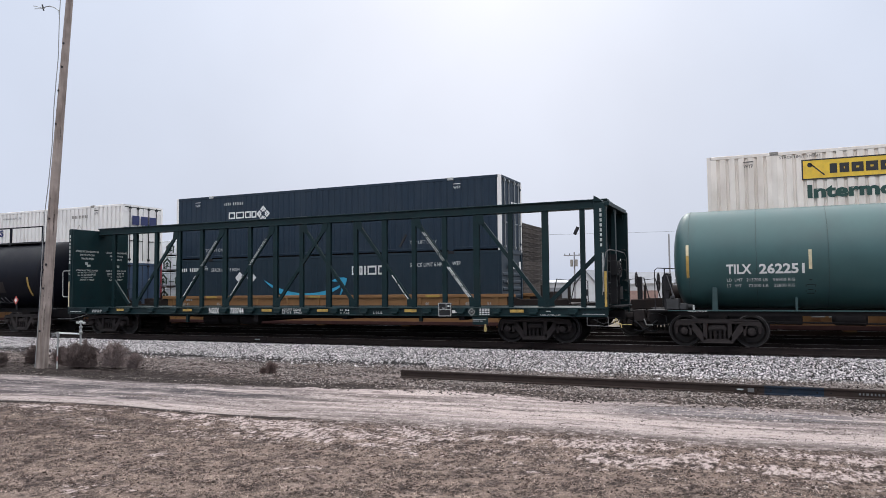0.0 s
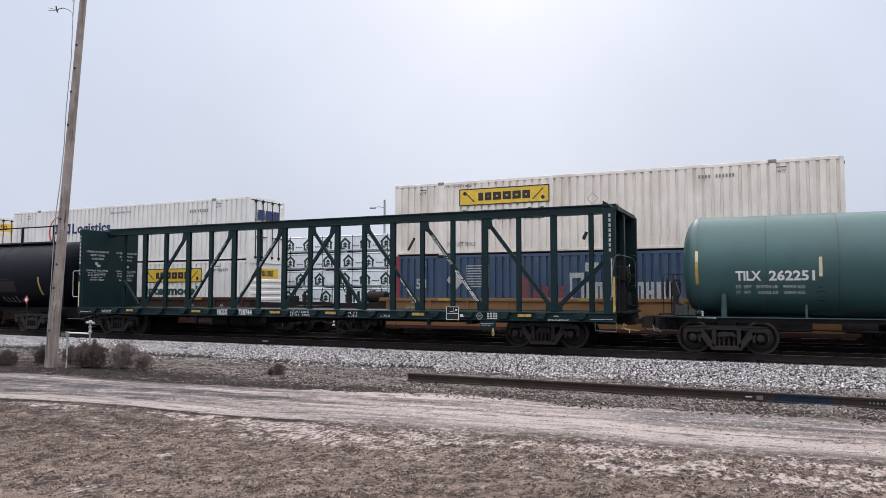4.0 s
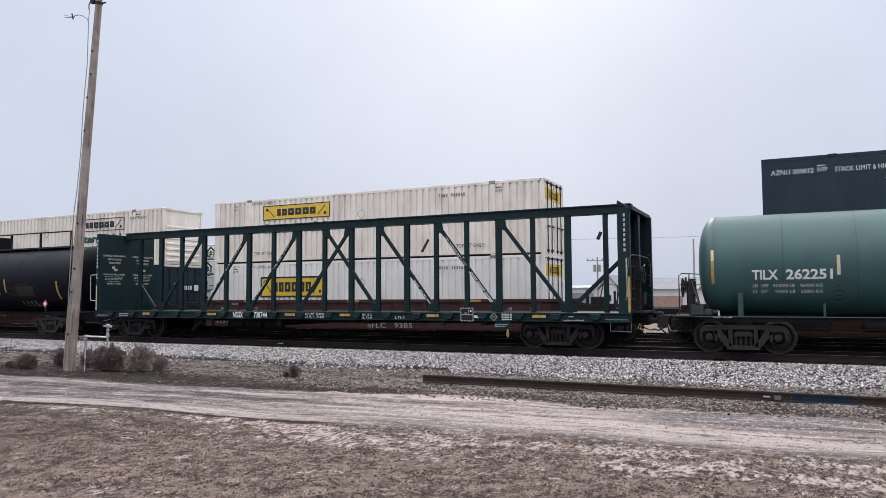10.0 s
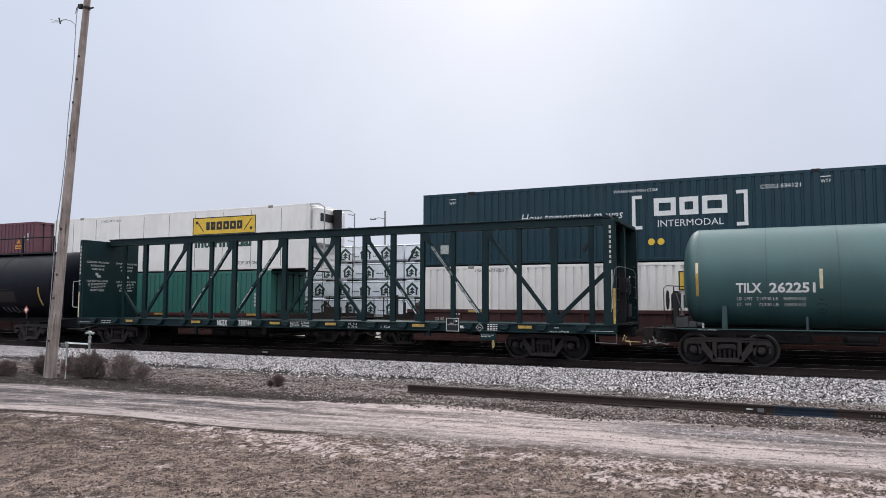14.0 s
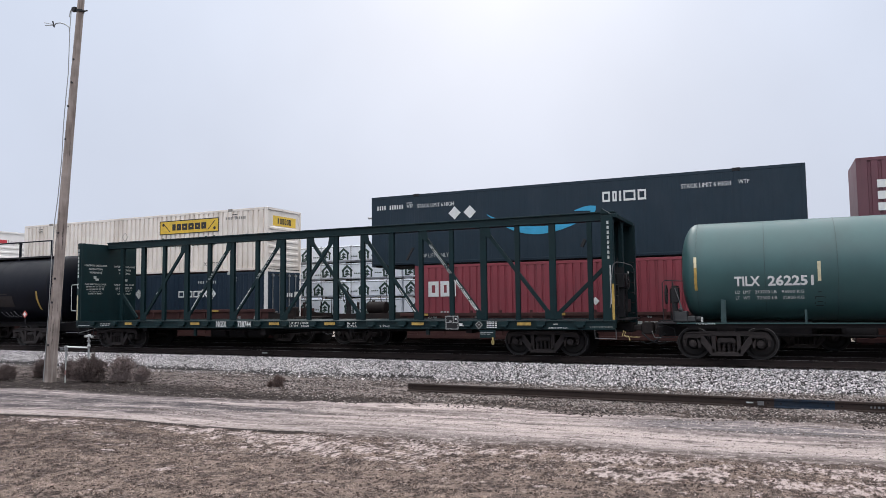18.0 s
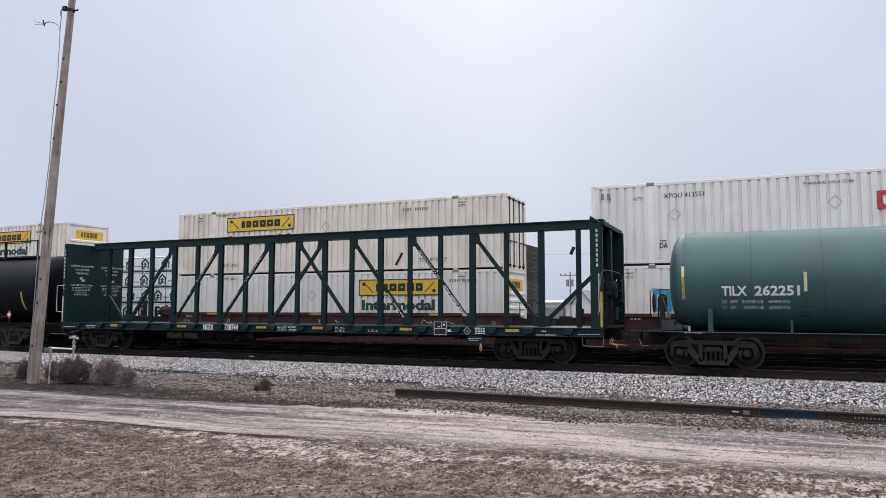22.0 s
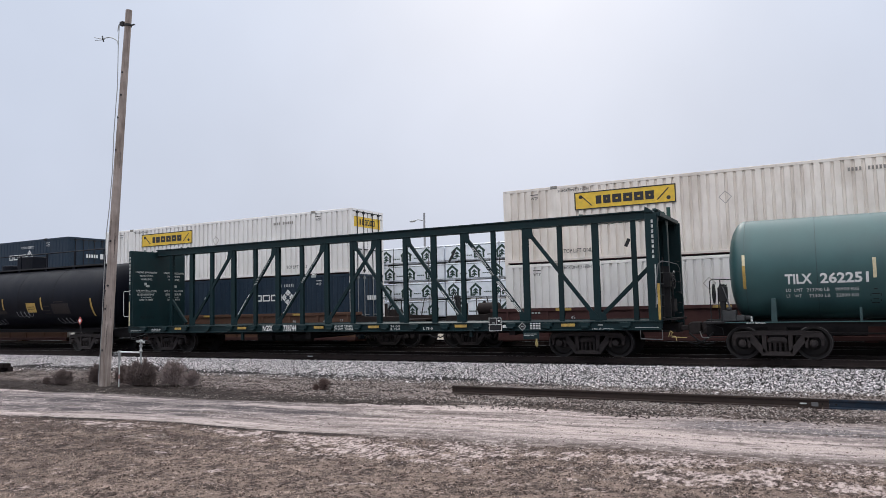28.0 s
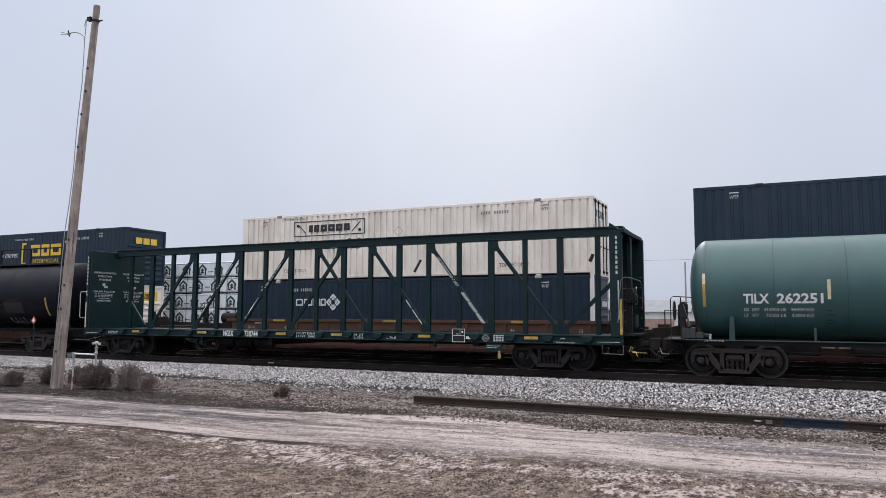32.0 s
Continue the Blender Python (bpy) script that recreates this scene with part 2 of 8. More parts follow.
# ---- mesh building ----
class Mesh:
    def __init__(self):
        self.v, self.f = [], []

    def add(self, vs, fs):
        k = len(self.v)
        self.v.extend(tuple(p) for p in vs)
        self.f.extend(tuple(k + i for i in q) for q in fs)
        return self

    def box(self, x0, x1, y0, y1, z0, z1):
        return self.add([(x0, y0, z0), (x1, y0, z0), (x1, y1, z0), (x0, y1, z0), (x0, y0, z1), (x1, y0, z1), (x1, y1, z1), (x0, y1, z1)],
                        [(0, 3, 2, 1), (4, 5, 6, 7), (0, 1, 5, 4), (1, 2, 6, 5), (2, 3, 7, 6), (3, 0, 4, 7)])

    def bar(self, p, q, w, h, side=(0, 1, 0)):
        """A straight bar from p to q; w along side, h across it."""
        p, q, s = Vector(p), Vector(q), Vector(side)
        d = (q - p).normalized()
        s = (s - d * s.dot(d)).normalized()
        u = d.cross(s)
        c = [(-1, -1), (1, -1), (1, 1), (-1, 1)]
        vs = [e + s * (a * w / 2) + u * (b * h / 2) for e in (p, q) for a, b in c]
        return self.add(vs, [(3, 2, 1, 0), (4, 5, 6, 7), (0, 1, 5, 4), (1, 2, 6, 5), (2, 3, 7, 6), (3, 0, 4, 7)])

    def cyl(self, p, q, r, n=12, r2=None):
        p, q = Vector(p), Vector(q)
        d = (q - p).normalized()
        s = d.orthogonal().normalized()
        u = d.cross(s)
        r2 = r if r2 is None else r2
        vs = []
        for e, rr in ((p, r), (q, r2)):
            vs += [e + s * (rr * math.cos(2 * math.pi * i / n)) + u * (rr * math.sin(2 * math.pi * i / n)) for i in range(n)]
        fs = [(i, (i + 1) % n, n + (i + 1) % n, n + i) for i in range(n)]
        fs += [tuple(range(n - 1, -1, -1)), tuple(range(n, 2 * n))]
        return self.add(vs, fs)

    def tube(self, pts, r, n=6):
        """A bent rod in one piece through the points."""
        pts = [Vector(p) for p in pts]
        k = len(self.v)
        up = None
        for i, p in enumerate(pts):
            d = (pts[min(i + 1, len(pts) - 1)] - pts[max(i - 1, 0)]).normalized()
            s = d.orthogonal() if up is None else up - d * up.dot(d)
            s = s.normalized() if s.length > 1e-4 else d.orthogonal().normalized()
            up = s
            u = d.cross(s)
            self.v += [tuple(p + s * (r * math.cos(2 * math.pi * j / n)) + u * (r * math.sin(2 * math.pi * j / n))) for j in range(n)]
        m = len(pts)
        for i in range(m - 1):
            self.f += [(k + i * n + j, k + i * n + (j + 1) % n, k + (i + 1) * n + (j + 1) % n, k + (i + 1) * n + j) for j in range(n)]
        self.f += [tuple(k + j for j in range(n - 1, -1, -1)), tuple(k + (m - 1) * n + j for j in range(n))]
        return self

    def wheel(self, x, y, z, r, rod=0.018, hub=0.05):
        """A spoked hand wheel in the plane across x."""
        pts = [Vector((x, y + r * math.cos(2 * math.pi * k / 24), z + r * math.sin(2 * math.pi * k / 24))) for k in range(25)]
        self.tube(pts, rod, 6)
        for k in range(4):
            a = math.pi * k / 4
            c, w = r * math.cos(a), r * math.sin(a)
            self.bar((x, y - c, z - w), (x, y + c, z + w), 0.018, 0.026, (1, 0, 0))
        return self.cyl((x - 0.04, y, z), (x + 0.05, y, z), hub, 10)

    def lathe(self, prof, y, z, n=32, axis="x"):
        """A turned body: (place along the axis, radius) pairs, round the line through (y, z)."""
        k = len(self.v)
        for x, r in prof:
            for i in range(n):
                a = 2 * math.pi * i / n
                c, s = r * math.cos(a), r * math.sin(a)
                self.v.append((x, y + c, z + s) if axis == "x" else (y + c, x, z + s) if axis == "y" else (y + c, z + s, x))
        for j in range(len(prof) - 1):
            for i in range(n):
                self.f.append((k + j * n + i, k + j * n + (i + 1) % n, k + (j + 1) * n + (i + 1) % n, k + (j + 1) * n + i))
        self.f.append(tuple(k + i for i in range(n - 1, -1, -1)))
        self.f.append(tuple(k + (len(prof) - 1) * n + i for i in range(n)))
        return self

    def prism(self, poly, y0, y1):
        """A plate cut to a polygon in x and z, from y0 to y1."""
        n = len(poly)
        vs = [(x, y0, z) for x, z in poly] + [(x, y1, z) for x, z in poly]
        return self.add(vs, [tuple(range(n)), tuple(range(2 * n - 1, n - 1, -1))] + [(i, n + i, n + (i + 1) % n, (i + 1) % n) for i in range(n)])

    def data(self, name, material, bevel=0.0, smooth=False):
        me = bpy.data.meshes.new(name)
        me.from_pydata(self.v, [], self.f)
        bm = bmesh.new()
        bm.from_mesh(me)
        bmesh.ops.recalc_face_normals(bm, faces=bm.faces)
        if bevel:
            bmesh.ops.bevel(bm, geom=list(bm.edges), offset=bevel, segments=1, affect="EDGES", clamp_overlap=True)
        bm.to_mesh(me)
        bm.free()
        if smooth:
            me.shade_smooth()
            me.set_sharp_from_angle(angle=radians(35))
        me.materials.append(material)
        return me


def part(name, b, material, parent=None, label="", bevel=0.0, smooth=False, at=None):
    ob = new(name, b.data(name, material, bevel, smooth))
    ob.parent = parent
    if at is not None:
        ob.matrix_basis = at
    if label:
        tagged(ob, label)
    return ob


def again(ob, parent, m, name=None, material=None):
    """Another object on the same mesh."""
    o = new(name or ob.name.split(".")[0], ob.data)
    o.parent = parent
    o.matrix_basis = m
    if material:
        paint(o, material)
    return o


def paint(o, material):
    o.material_slots[0].link = "OBJECT"
    o.material_slots[0].material = material


def thing(name, label, category, m, group="", kind=""):
    ob = new(name)
    ob.empty_display_size = 0.3
    ob.matrix_basis = m
    return tagged(ob, label, category, group, kind)


TEXTS = {}


def lettering(s, size, material, parent, x, y, z, face=-1, slant=0.0, turn=0.0, align="LEFT", wide=1.0, bold=0.0, name="lettering", fit=None):
    """Words painted on an upright side that faces -y (or +x where face is 'x'), baseline start at (x, y, z)."""
    key = (s, size, slant, align, wide, bold, fit)
    if key not in TEXTS:
        cu = bpy.data.curves.new("lettering", "FONT")
        cu.body, cu.size, cu.shear, cu.align_x, cu.offset = s, size, slant, align, bold
        cu.resolution_u = 2
        o = new("lettering", cu)
        bpy.context.view_layer.update()
        me = bpy.data.meshes.new_from_object(o)
        bpy.data.objects.remove(o)
        if fit:
            xs = [v.co.x for v in me.vertices]
            wide = fit / (max(xs) - min(xs))
            me.transform(Matrix.Translation((-min(xs), 0, 0)))
        me.transform(Matrix.Diagonal((wide, 1, 1, 1)))
        me.materials.clear()
        me.materials.append(material)
        TEXTS[key] = me
    o = new(name, TEXTS[key])
    o.parent = parent
    o.matrix_basis = pose(x, y, z, 90, 0, 90 if face == "x" else 0) @ pose(0, 0, 0, 0, 0, turn)
    paint(o, material)
    if ' ' in s and size < 0.3:
        tagged(o, kind="stuff")
    return o


def marks(name, rects, material, parent, y, label="", face=-1, x=0.0):
    """Plain painted bars: (x0, x1, z0, z1) on a side that faces -y, or (y0, y1, z0, z1) on one that faces +x."""
    b = Mesh()
    for i, (p0, p1, z0, z1) in enumerate(rects):
        d = 0.003 + 0.0013 * (i % 4)
        if face == "x":
            b.box(x, x + d, p0, p1, z0, z1)
        else:
            b.box(p0, p1, y - d, y, z0, z1)
    o = part(name, b, material, parent, label)
    return tagged(o, label, kind="stuff") if len(rects) > 1 else o


def bars(x, z, h, widths, gap):
    """A row of plain bars that stands for a word."""
    out = []
    for w in widths:
        out.append((x, x + w, z, z + h))
        x += w + gap
    return out


# ---- ground: one sheet to the horizon ----
GROUND = -0.5


def ground_z(y):
    if y < -14:
        return GROUND + 0.42 * min(1.0, (-14 - y) / 9.0)
    if y < -3.9:
        return GROUND
    if y < -1.75:
        return GROUND + (y + 3.9) / 2.15 * 0.29
    if y < 11.2:
        return GROUND + 0.29
    if y < 13.2:
        return GROUND + 0.29 * (13.2 - y) / 2.0
    return GROUND


def ease(v, a, b):
    u = min(1.0, max(0.0, (v - a) / (b - a)))
    return u * u * (3 - 2 * u)


def near_edge(x):
    """The lane's edge towards the lawn."""
    return -12.27 + 0.07 * min(8.0, max(-16.0, x))


def far_edge(x):
    """The lane's edge towards the weedy verge."""
    return -9.10 + 0.04 * min(8.0, max(-16.0, x))


def bare(x, y):
    """How far the lawn is worn down to pale dust, 0 to 1."""
    d = near_edge(x) - y
    n = 0.5 * noise.noise((x * 0.5 + 3, y * 1.0, 4.0)) + 0.65 * noise.noise((x * 1.5, y * 2.2, 8.0)) + 0.65 * noise.noise((x * 3.6, y * 4.2, 2.0))
    right = ease(x, -7.0, -3.0)
    bias = right * (-0.04 - 0.5 * ease(d, 1.0, 3.0)) + (1 - right) * (-0.55)
    fringe = ease(d, 0.12, 0.3) * (1 - ease(d, 0.5, 0.95))
    bias += 0.6 * fringe * (1 - 0.6 * right)
    return min(1.0, max(0.0, 0.5 + 1.5 * (n + bias)))


def ground_material():
    m = bpy.data.materials.new("ground_soil")
    m.use_nodes = True
    n, l = m.node_tree.nodes, m.node_tree.links
    bs = n["Principled BSDF"]
    bs.inputs["Roughness"].default_value = 0.95
    bs.inputs["Specular IOR Level"].default_value = 0.2
    co = n.new("ShaderNodeTexCoord")
    sep = n.new("ShaderNodeSeparateXYZ")
    l.new(co.outputs["Object"], sep.inputs[0])
    X, Y = sep.outputs["X"], sep.outputs["Y"]

    def op(kind, a, b):
        q = n.new("ShaderNodeMath")
        q.operation = kind
        for i, s in enumerate((a, b)):
            if isinstance(s, (int, float)):
                q.inputs[i].default_value = s
            else:
                l.new(s, q.inputs[i])
        return q.outputs[0]

    def step(v, a, b, lo=0.0, hi=1.0):
        q = n.new("ShaderNodeMapRange")
        q.interpolation_type = "SMOOTHSTEP"
        q.inputs[1].default_value, q.inputs[2].default_value, q.inputs[3].default_value, q.inputs[4].default_value = a, b, lo, hi
        l.new(v, q.inputs[0])
        return q.outputs[0]

    def blend(f, a, b):
        q = n.new("ShaderNodeMix")
        q.data_type = "RGBA"
        l.new(f, q.inputs[0])
        for i, s in ((6, a), (7, b)):
            if isinstance(s, tuple):
                q.inputs[i].default_value = (*s, 1)
            else:
                l.new(s, q.inputs[i])
        return q.outputs[2]

    # distances from the lane's two edges; the grain of the lane follows them
    xc = op("MINIMUM", op("MAXIMUM", X, -16.0), 8.0)
    e1 = op("ADD", op("MULTIPLY", xc, 0.07), -12.27)
    e2 = op("ADD", op("MULTIPLY", xc, 0.04), -9.10)
    d1, d2 = op("SUBTRACT", Y, e1), op("SUBTRACT", Y, e2)
    along = n.new("ShaderNodeCombineXYZ")
    l.new(X, along.inputs[0])
    l.new(d1, along.inputs[1])

    def tex(scale, detail=6, rough=0.6, stretch=None, src=None):
        t = n.new("ShaderNodeTexNoise")
        t.inputs["Scale"].default_value, t.inputs["Detail"].default_value, t.inputs["Roughness"].default_value = scale, detail, rough
        src = src or co.outputs["Object"]
        if stretch:
            mp = n.new("ShaderNodeMapping")
            mp.inputs["Scale"].default_value = stretch
            l.new(src, mp.inputs[0])
            src = mp.outputs[0]
        l.new(src, t.inputs["Vector"])
        return t.outputs[0]

    lane = along.outputs[0]
    big, mid, fine, grit = tex(0.45), tex(2.2), tex(14, 8, 0.7), tex(42, 4, 0.7)
    tuft = tex(5, 6, 0.6, (1.0, 0.8, 1))
    speck = tex(15, 4, 0.62, (1.0, 0.5, 1))
    coarse_streak = tex(1.0, 4, 0.5, (0.09, 1.1, 1), lane)
    streak = tex(1.0, 6, 0.62, (0.20, 2.6, 1), lane)
    thin_streak = tex(1.0, 5, 0.6, (1.1, 4.2, 1), lane)
    speck_a = tex(9, 5, 0.7, (0.6, 1.0, 1))
    ragged = op("ADD", op("MULTIPLY", op("SUBTRACT", streak, 0.5), 0.9), op("MULTIPLY", op("SUBTRACT", fine, 0.5), 0.5))
    d1w = op("ADD", d1, op("MULTIPLY", op("SUBTRACT", coarse_streak, 0.5), 0.6))
    d1q = op("ADD", op("ADD", d1w, op("MULTIPLY", ragged, 0.35)), op("MULTIPLY", op("SUBTRACT", speck_a, 0.5), 0.25))
    d1r, d2r = op("ADD", d1, ragged), op("ADD", d2, ragged)
    # dead lawn: dark thatch and soil, straw tufts, pale dust where it is worn bare
    att = n.new("ShaderNodeAttribute")
    att.attribute_name = "bare"
    lawn = blend(step(op("ADD", op("MULTIPLY", tuft, 0.6), op("MULTIPLY", mid, 0.4)), 0.43, 0.56), (0.048, 0.035, 0.030), (0.225, 0.172, 0.140))
    lawn = blend(step(fine, 0.50, 0.62), lawn, (0.275, 0.218, 0.184))
    lawn = blend(step(tuft, 0.56, 0.66, 0, 0.8), lawn, (0.335, 0.268, 0.222))
    lawn = blend(step(speck, 0.46, 0.38, 0, 0.9), lawn, (0.030, 0.021, 0.018))
    lawn = blend(op("MULTIPLY", step(X, -2.5, -7.0), step(mid, 0.62, 0.42, 0.25, 0.68)), lawn, (0.040, 0.029, 0.025))
    worn = op("ADD", att.outputs["Fac"], op("ADD", op("MULTIPLY", op("SUBTRACT", tex(7, 6, 0.7, (0.8, 1.1, 1)), 0.5), 3.0), op("MULTIPLY", op("SUBTRACT", speck, 0.5), 2.6)))
    dust = blend(step(speck, 0.42, 0.58), (0.20, 0.160, 0.145), (0.57, 0.488, 0.452))
    lawn = blend(step(op("ADD", worn, op("MULTIPLY", op("SUBTRACT", grit, 0.5), 1.6)), 0.50, 0.92), lawn, dust)
    lawn = blend(step(grit, 0.60, 0.68, 0, 0.7), lawn, (0.52, 0.43, 0.37))
    lawn = blend(step(grit, 0.42, 0.35, 0, 0.6), lawn, (0.028, 0.020, 0.017))
    # gravel lane: pale crushed dust, drier to one side, wet blue-grey wheel tracks, dark soil dragged in lines
    road = blend(step(coarse_streak, 0.40, 0.58), (0.235, 0.202, 0.188), (0.515, 0.446, 0.412))
    damp = step(X, -3.0, -9.0)
    road = blend(op("MULTIPLY", damp, step(d1r, 0.5, 1.1, 0.25, 0.74)), road, (0.145, 0.133, 0.137))
    puddle = op("MULTIPLY", op("MULTIPLY", step(d2r, -1.2, -0.7), step(d2r, 0.3, -0.1)), op("MULTIPLY", step(X, 0.8, 2.6), step(X, 6.5, 5.0)))
    road = blend(op("MULTIPLY", puddle, step(streak, 0.36, 0.52, 0, 0.9)), road, (0.135, 0.130, 0.138))
    road = blend(step(streak, 0.55, 0.64, 0, 0.7), road, (0.125, 0.103, 0.093))
    road = blend(step(streak, 0.46, 0.38, 0, 0.85), road, (0.58, 0.505, 0.468))
    road = blend(step(thin_streak, 0.55, 0.64, 0, 0.75), road, (0.105, 0.084, 0.075))
    road = blend(step(thin_streak, 0.43, 0.36, 0, 0.6), road, (0.57, 0.50, 0.46))
    road = blend(step(speck, 0.58, 0.66, 0, 0.75), road, (0.090, 0.072, 0.064))
    road = blend(step(speck, 0.43, 0.36, 0, 0.7), road, (0.62, 0.55, 0.51))
    road = blend(step(grit, 0.58, 0.66, 0, 0.6), road, (0.12, 0.10, 0.09))
    d2s = op("ADD", d2, op("MULTIPLY", ragged, 0.35))
    wheel = op("MULTIPLY", op("MULTIPLY", step(d2s, -1.70, -1.35), step(d2s, -0.80, -1.05)), step(X, -3.0, -6.0))
    road = blend(op("MULTIPLY", wheel, step(thin_streak, 0.40, 0.54, 0.4, 0.95)), road, (0.060, 0.055, 0.060))
    wheel = op("MULTIPLY", op("MULTIPLY", step(d2s, -2.75, -2.55), step(d2s, -2.2, -2.4)), step(X, -5.0, -8.0))
    road = blend(op("MULTIPLY", wheel, step(thin_streak, 0.44, 0.56, 0.1, 0.85)), road, (0.070, 0.062, 0.064))
    road = blend(op("MULTIPLY", op("MULTIPLY", damp, step(tex(1.0, 5, 0.65, (0.5, 5.5, 1), lane), 0.52, 0.62)), step(d1r, 0.3, 0.9, 0.0, 0.8)), road, (0.075, 0.068, 0.072))
    # weedy verge: dark soil by the lane, pale stone dust worn through nearer the rails
    verge = blend(step(mid, 0.36, 0.64), (0.028, 0.021, 0.018), (0.088, 0.067, 0.057))
    clump = tex(9.0, 7, 0.75, (0.9, 0.5, 1))
    stony = op("ADD", op("MULTIPLY", clump, 0.7), op("ADD", op("MULTIPLY", tex(1.3, 6, 0.7, (0.5, 1.2, 1)), 0.4), op("MULTIPLY", step(d2, 0.7, 2.2), 0.08)))
    verge = blend(step(stony, 0.60, 0.66, 0, 0.85), verge, (0.27, 0.232, 0.212))
    verge = blend(step(speck, 0.57, 0.65, 0, 0.9), verge, (0.36, 0.315, 0.29))
    verge = blend(step(speck, 0.45, 0.38, 0, 0.9), verge, (0.020, 0.015, 0.013))
    soil = op("MULTIPLY", op("MULTIPLY", step(op("ADD", d2, op("MULTIPLY", ragged, 0.8)), 1.7, 0.6), step(X, -1.0, -6.5)), step(clump, 0.64, 0.46, 0.35, 0.95))
    verge = blend(soil, verge, (0.020, 0.0145, 0.013))
    humus = op("MULTIPLY", op("MULTIPLY", step(op("ADD", d2, ragged), 3.0, 1.5), step(X, -8.5, -12.0)), step(clump, 0.66, 0.48, 0.4, 0.95))
    verge = blend(humus, verge, (0.022, 0.016, 0.0145))
    # gravel below the loose ballast, blackened to paint in the shade between stones
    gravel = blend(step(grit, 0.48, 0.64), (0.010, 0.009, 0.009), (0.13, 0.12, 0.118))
    far = blend(step(tex(0.03), 0.4, 0.6), (0.19, 0.17, 0.13), (0.25, 0.23, 0.19))
    c = blend(step(d1r, -0.10, 0.06), lawn, road)
    rut = op("MULTIPLY", op("MULTIPLY", step(d1q, -0.20, -0.08), step(d1q, 0.16, 0.04)), op("MULTIPLY", step(X, -1.8, -3.4), step(tex(1.0, 6, 0.7, (0.45, 1.0, 1), lane), 0.34, 0.44)))
    c = blend(op("MULTIPLY", rut, 0.97), c, (0.022, 0.016, 0.014))
    rim = op("MULTIPLY", op("MULTIPLY", step(d1r, -0.55, -0.15), step(d1r, 0.45, 0.05)), step(X, -3.5, -1.5))
    c = blend(op("MULTIPLY", rim, step(tuft, 0.44, 0.56, 0, 0.8)), c, (0.070, 0.052, 0.044))
    mixed = op("ADD", d2r, op("ADD", op("MULTIPLY", op("SUBTRACT", tex(1.0, 6, 0.7, (0.35, 3.2, 1), lane), 0.5), step(X, -8.0, -3.0, 0.6, 3.2)), step(X, -7.0, -3.0, 0.0, -0.30)))
    c = blend(step(mixed, -0.22, 0.22), c, verge)
    # dirty brown track bed, the shade under the cars put into its colour
    shaded_bed = blend(step(grit, 0.40, 0.66), (0.015, 0.012, 0.012), (0.050, 0.042, 0.040))
    wob = op("MULTIPLY", op("SUBTRACT", big, 0.5), 1.6)
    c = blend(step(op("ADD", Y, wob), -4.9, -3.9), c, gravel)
    c = blend(step(op("ADD", Y, op("MULTIPLY", op("SUBTRACT", fine, 0.5), 0.3)), -1.6, -1.25), c, shaded_bed)
    c = blend(step(Y, 13, 16), c, far)
    tint = n.new("ShaderNodeVectorMath")
    tint.operation = "MULTIPLY"
    l.new(c, tint.inputs[0])
    tint.inputs[1].default_value = (1.035, 1.0, 1.03)
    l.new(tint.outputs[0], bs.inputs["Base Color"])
    bp = n.new("ShaderNodeBump")
    bp.inputs["Strength"].default_value, bp.inputs["Distance"].default_value = 1.0, 0.09
    h = op("ADD", op("MULTIPLY", fine, 0.9), op("ADD", op("MULTIPLY", grit, 0.35), op("MULTIPLY", thin_streak, 0.35)))
    l.new(h, bp.inputs["Height"])
    l.new(bp.outputs[0], bs.inputs["Normal"])
    return m


def relief(x, y):
    """Lumps of the lawn and verge, tracks of the lane."""
    near = -25 < y < -4.2 and -42 < x < 21
    if not near:
        return 0.0
    d = noise.noise((x * 0.35, y * 0.5, 3.1)) * 0.05
    e1, e2 = near_edge(x), far_edge(x)
    if e1 < y < e2:
        d += 0.018 * noise.noise((x * 0.25, (y - e1) * 3.0, 5.5))
    else:
        d += 0.03 * noise.noise((x * 1.7, y * 2.1, 7.7)) + 0.028 * noise.noise((x * 3.6, y * 4.2, 1.7))
    return d


def build_ground():
    xs = [-3000, -1200, -500, -200, -100, -60] + [-42 + 0.6 * i for i in range(44)] + [-15.6 + 0.14 * i for i in range(176)] + [9.04 + 0.6 * i for i in range(20)] + [30, 60, 120, 300, 1000, 3000]
    ys = [-400, -120, -60, -40, -30] + [-24 + 0.4 * i for i in range(13)] + [-18.8 + 0.12 * i for i in range(91)] + [-7.88 + 0.25 * i for i in range(26)] + [-1.4, -0.7, 0.5, 2.2, 4.4, 6.6, 8.8, 10, 11.2, 12, 13.2, 15, 20, 30, 60, 120, 300, 800, 3000]
    vs = [(x, y, ground_z(y) + relief(x, y)) for y in ys for x in xs]
    w = len(xs)
    fs = [(j * w + i, j * w + i + 1, (j + 1) * w + i + 1, (j + 1) * w + i) for j in range(len(ys) - 1) for i in range(w - 1)]
    g = part("ground", Mesh().add(vs, fs), ground_material(), smooth=True)
    at = g.data.attributes.new("bare", "FLOAT", "POINT")
    at.data.foreach_set("value", [bare(x, y) if -20 < y < -11 else 0.0 for x, y, _ in vs])
    tagged(g, "dead lawn, rutted gravel lane and gravel verge", "ground", kind="structure")


build_ground()


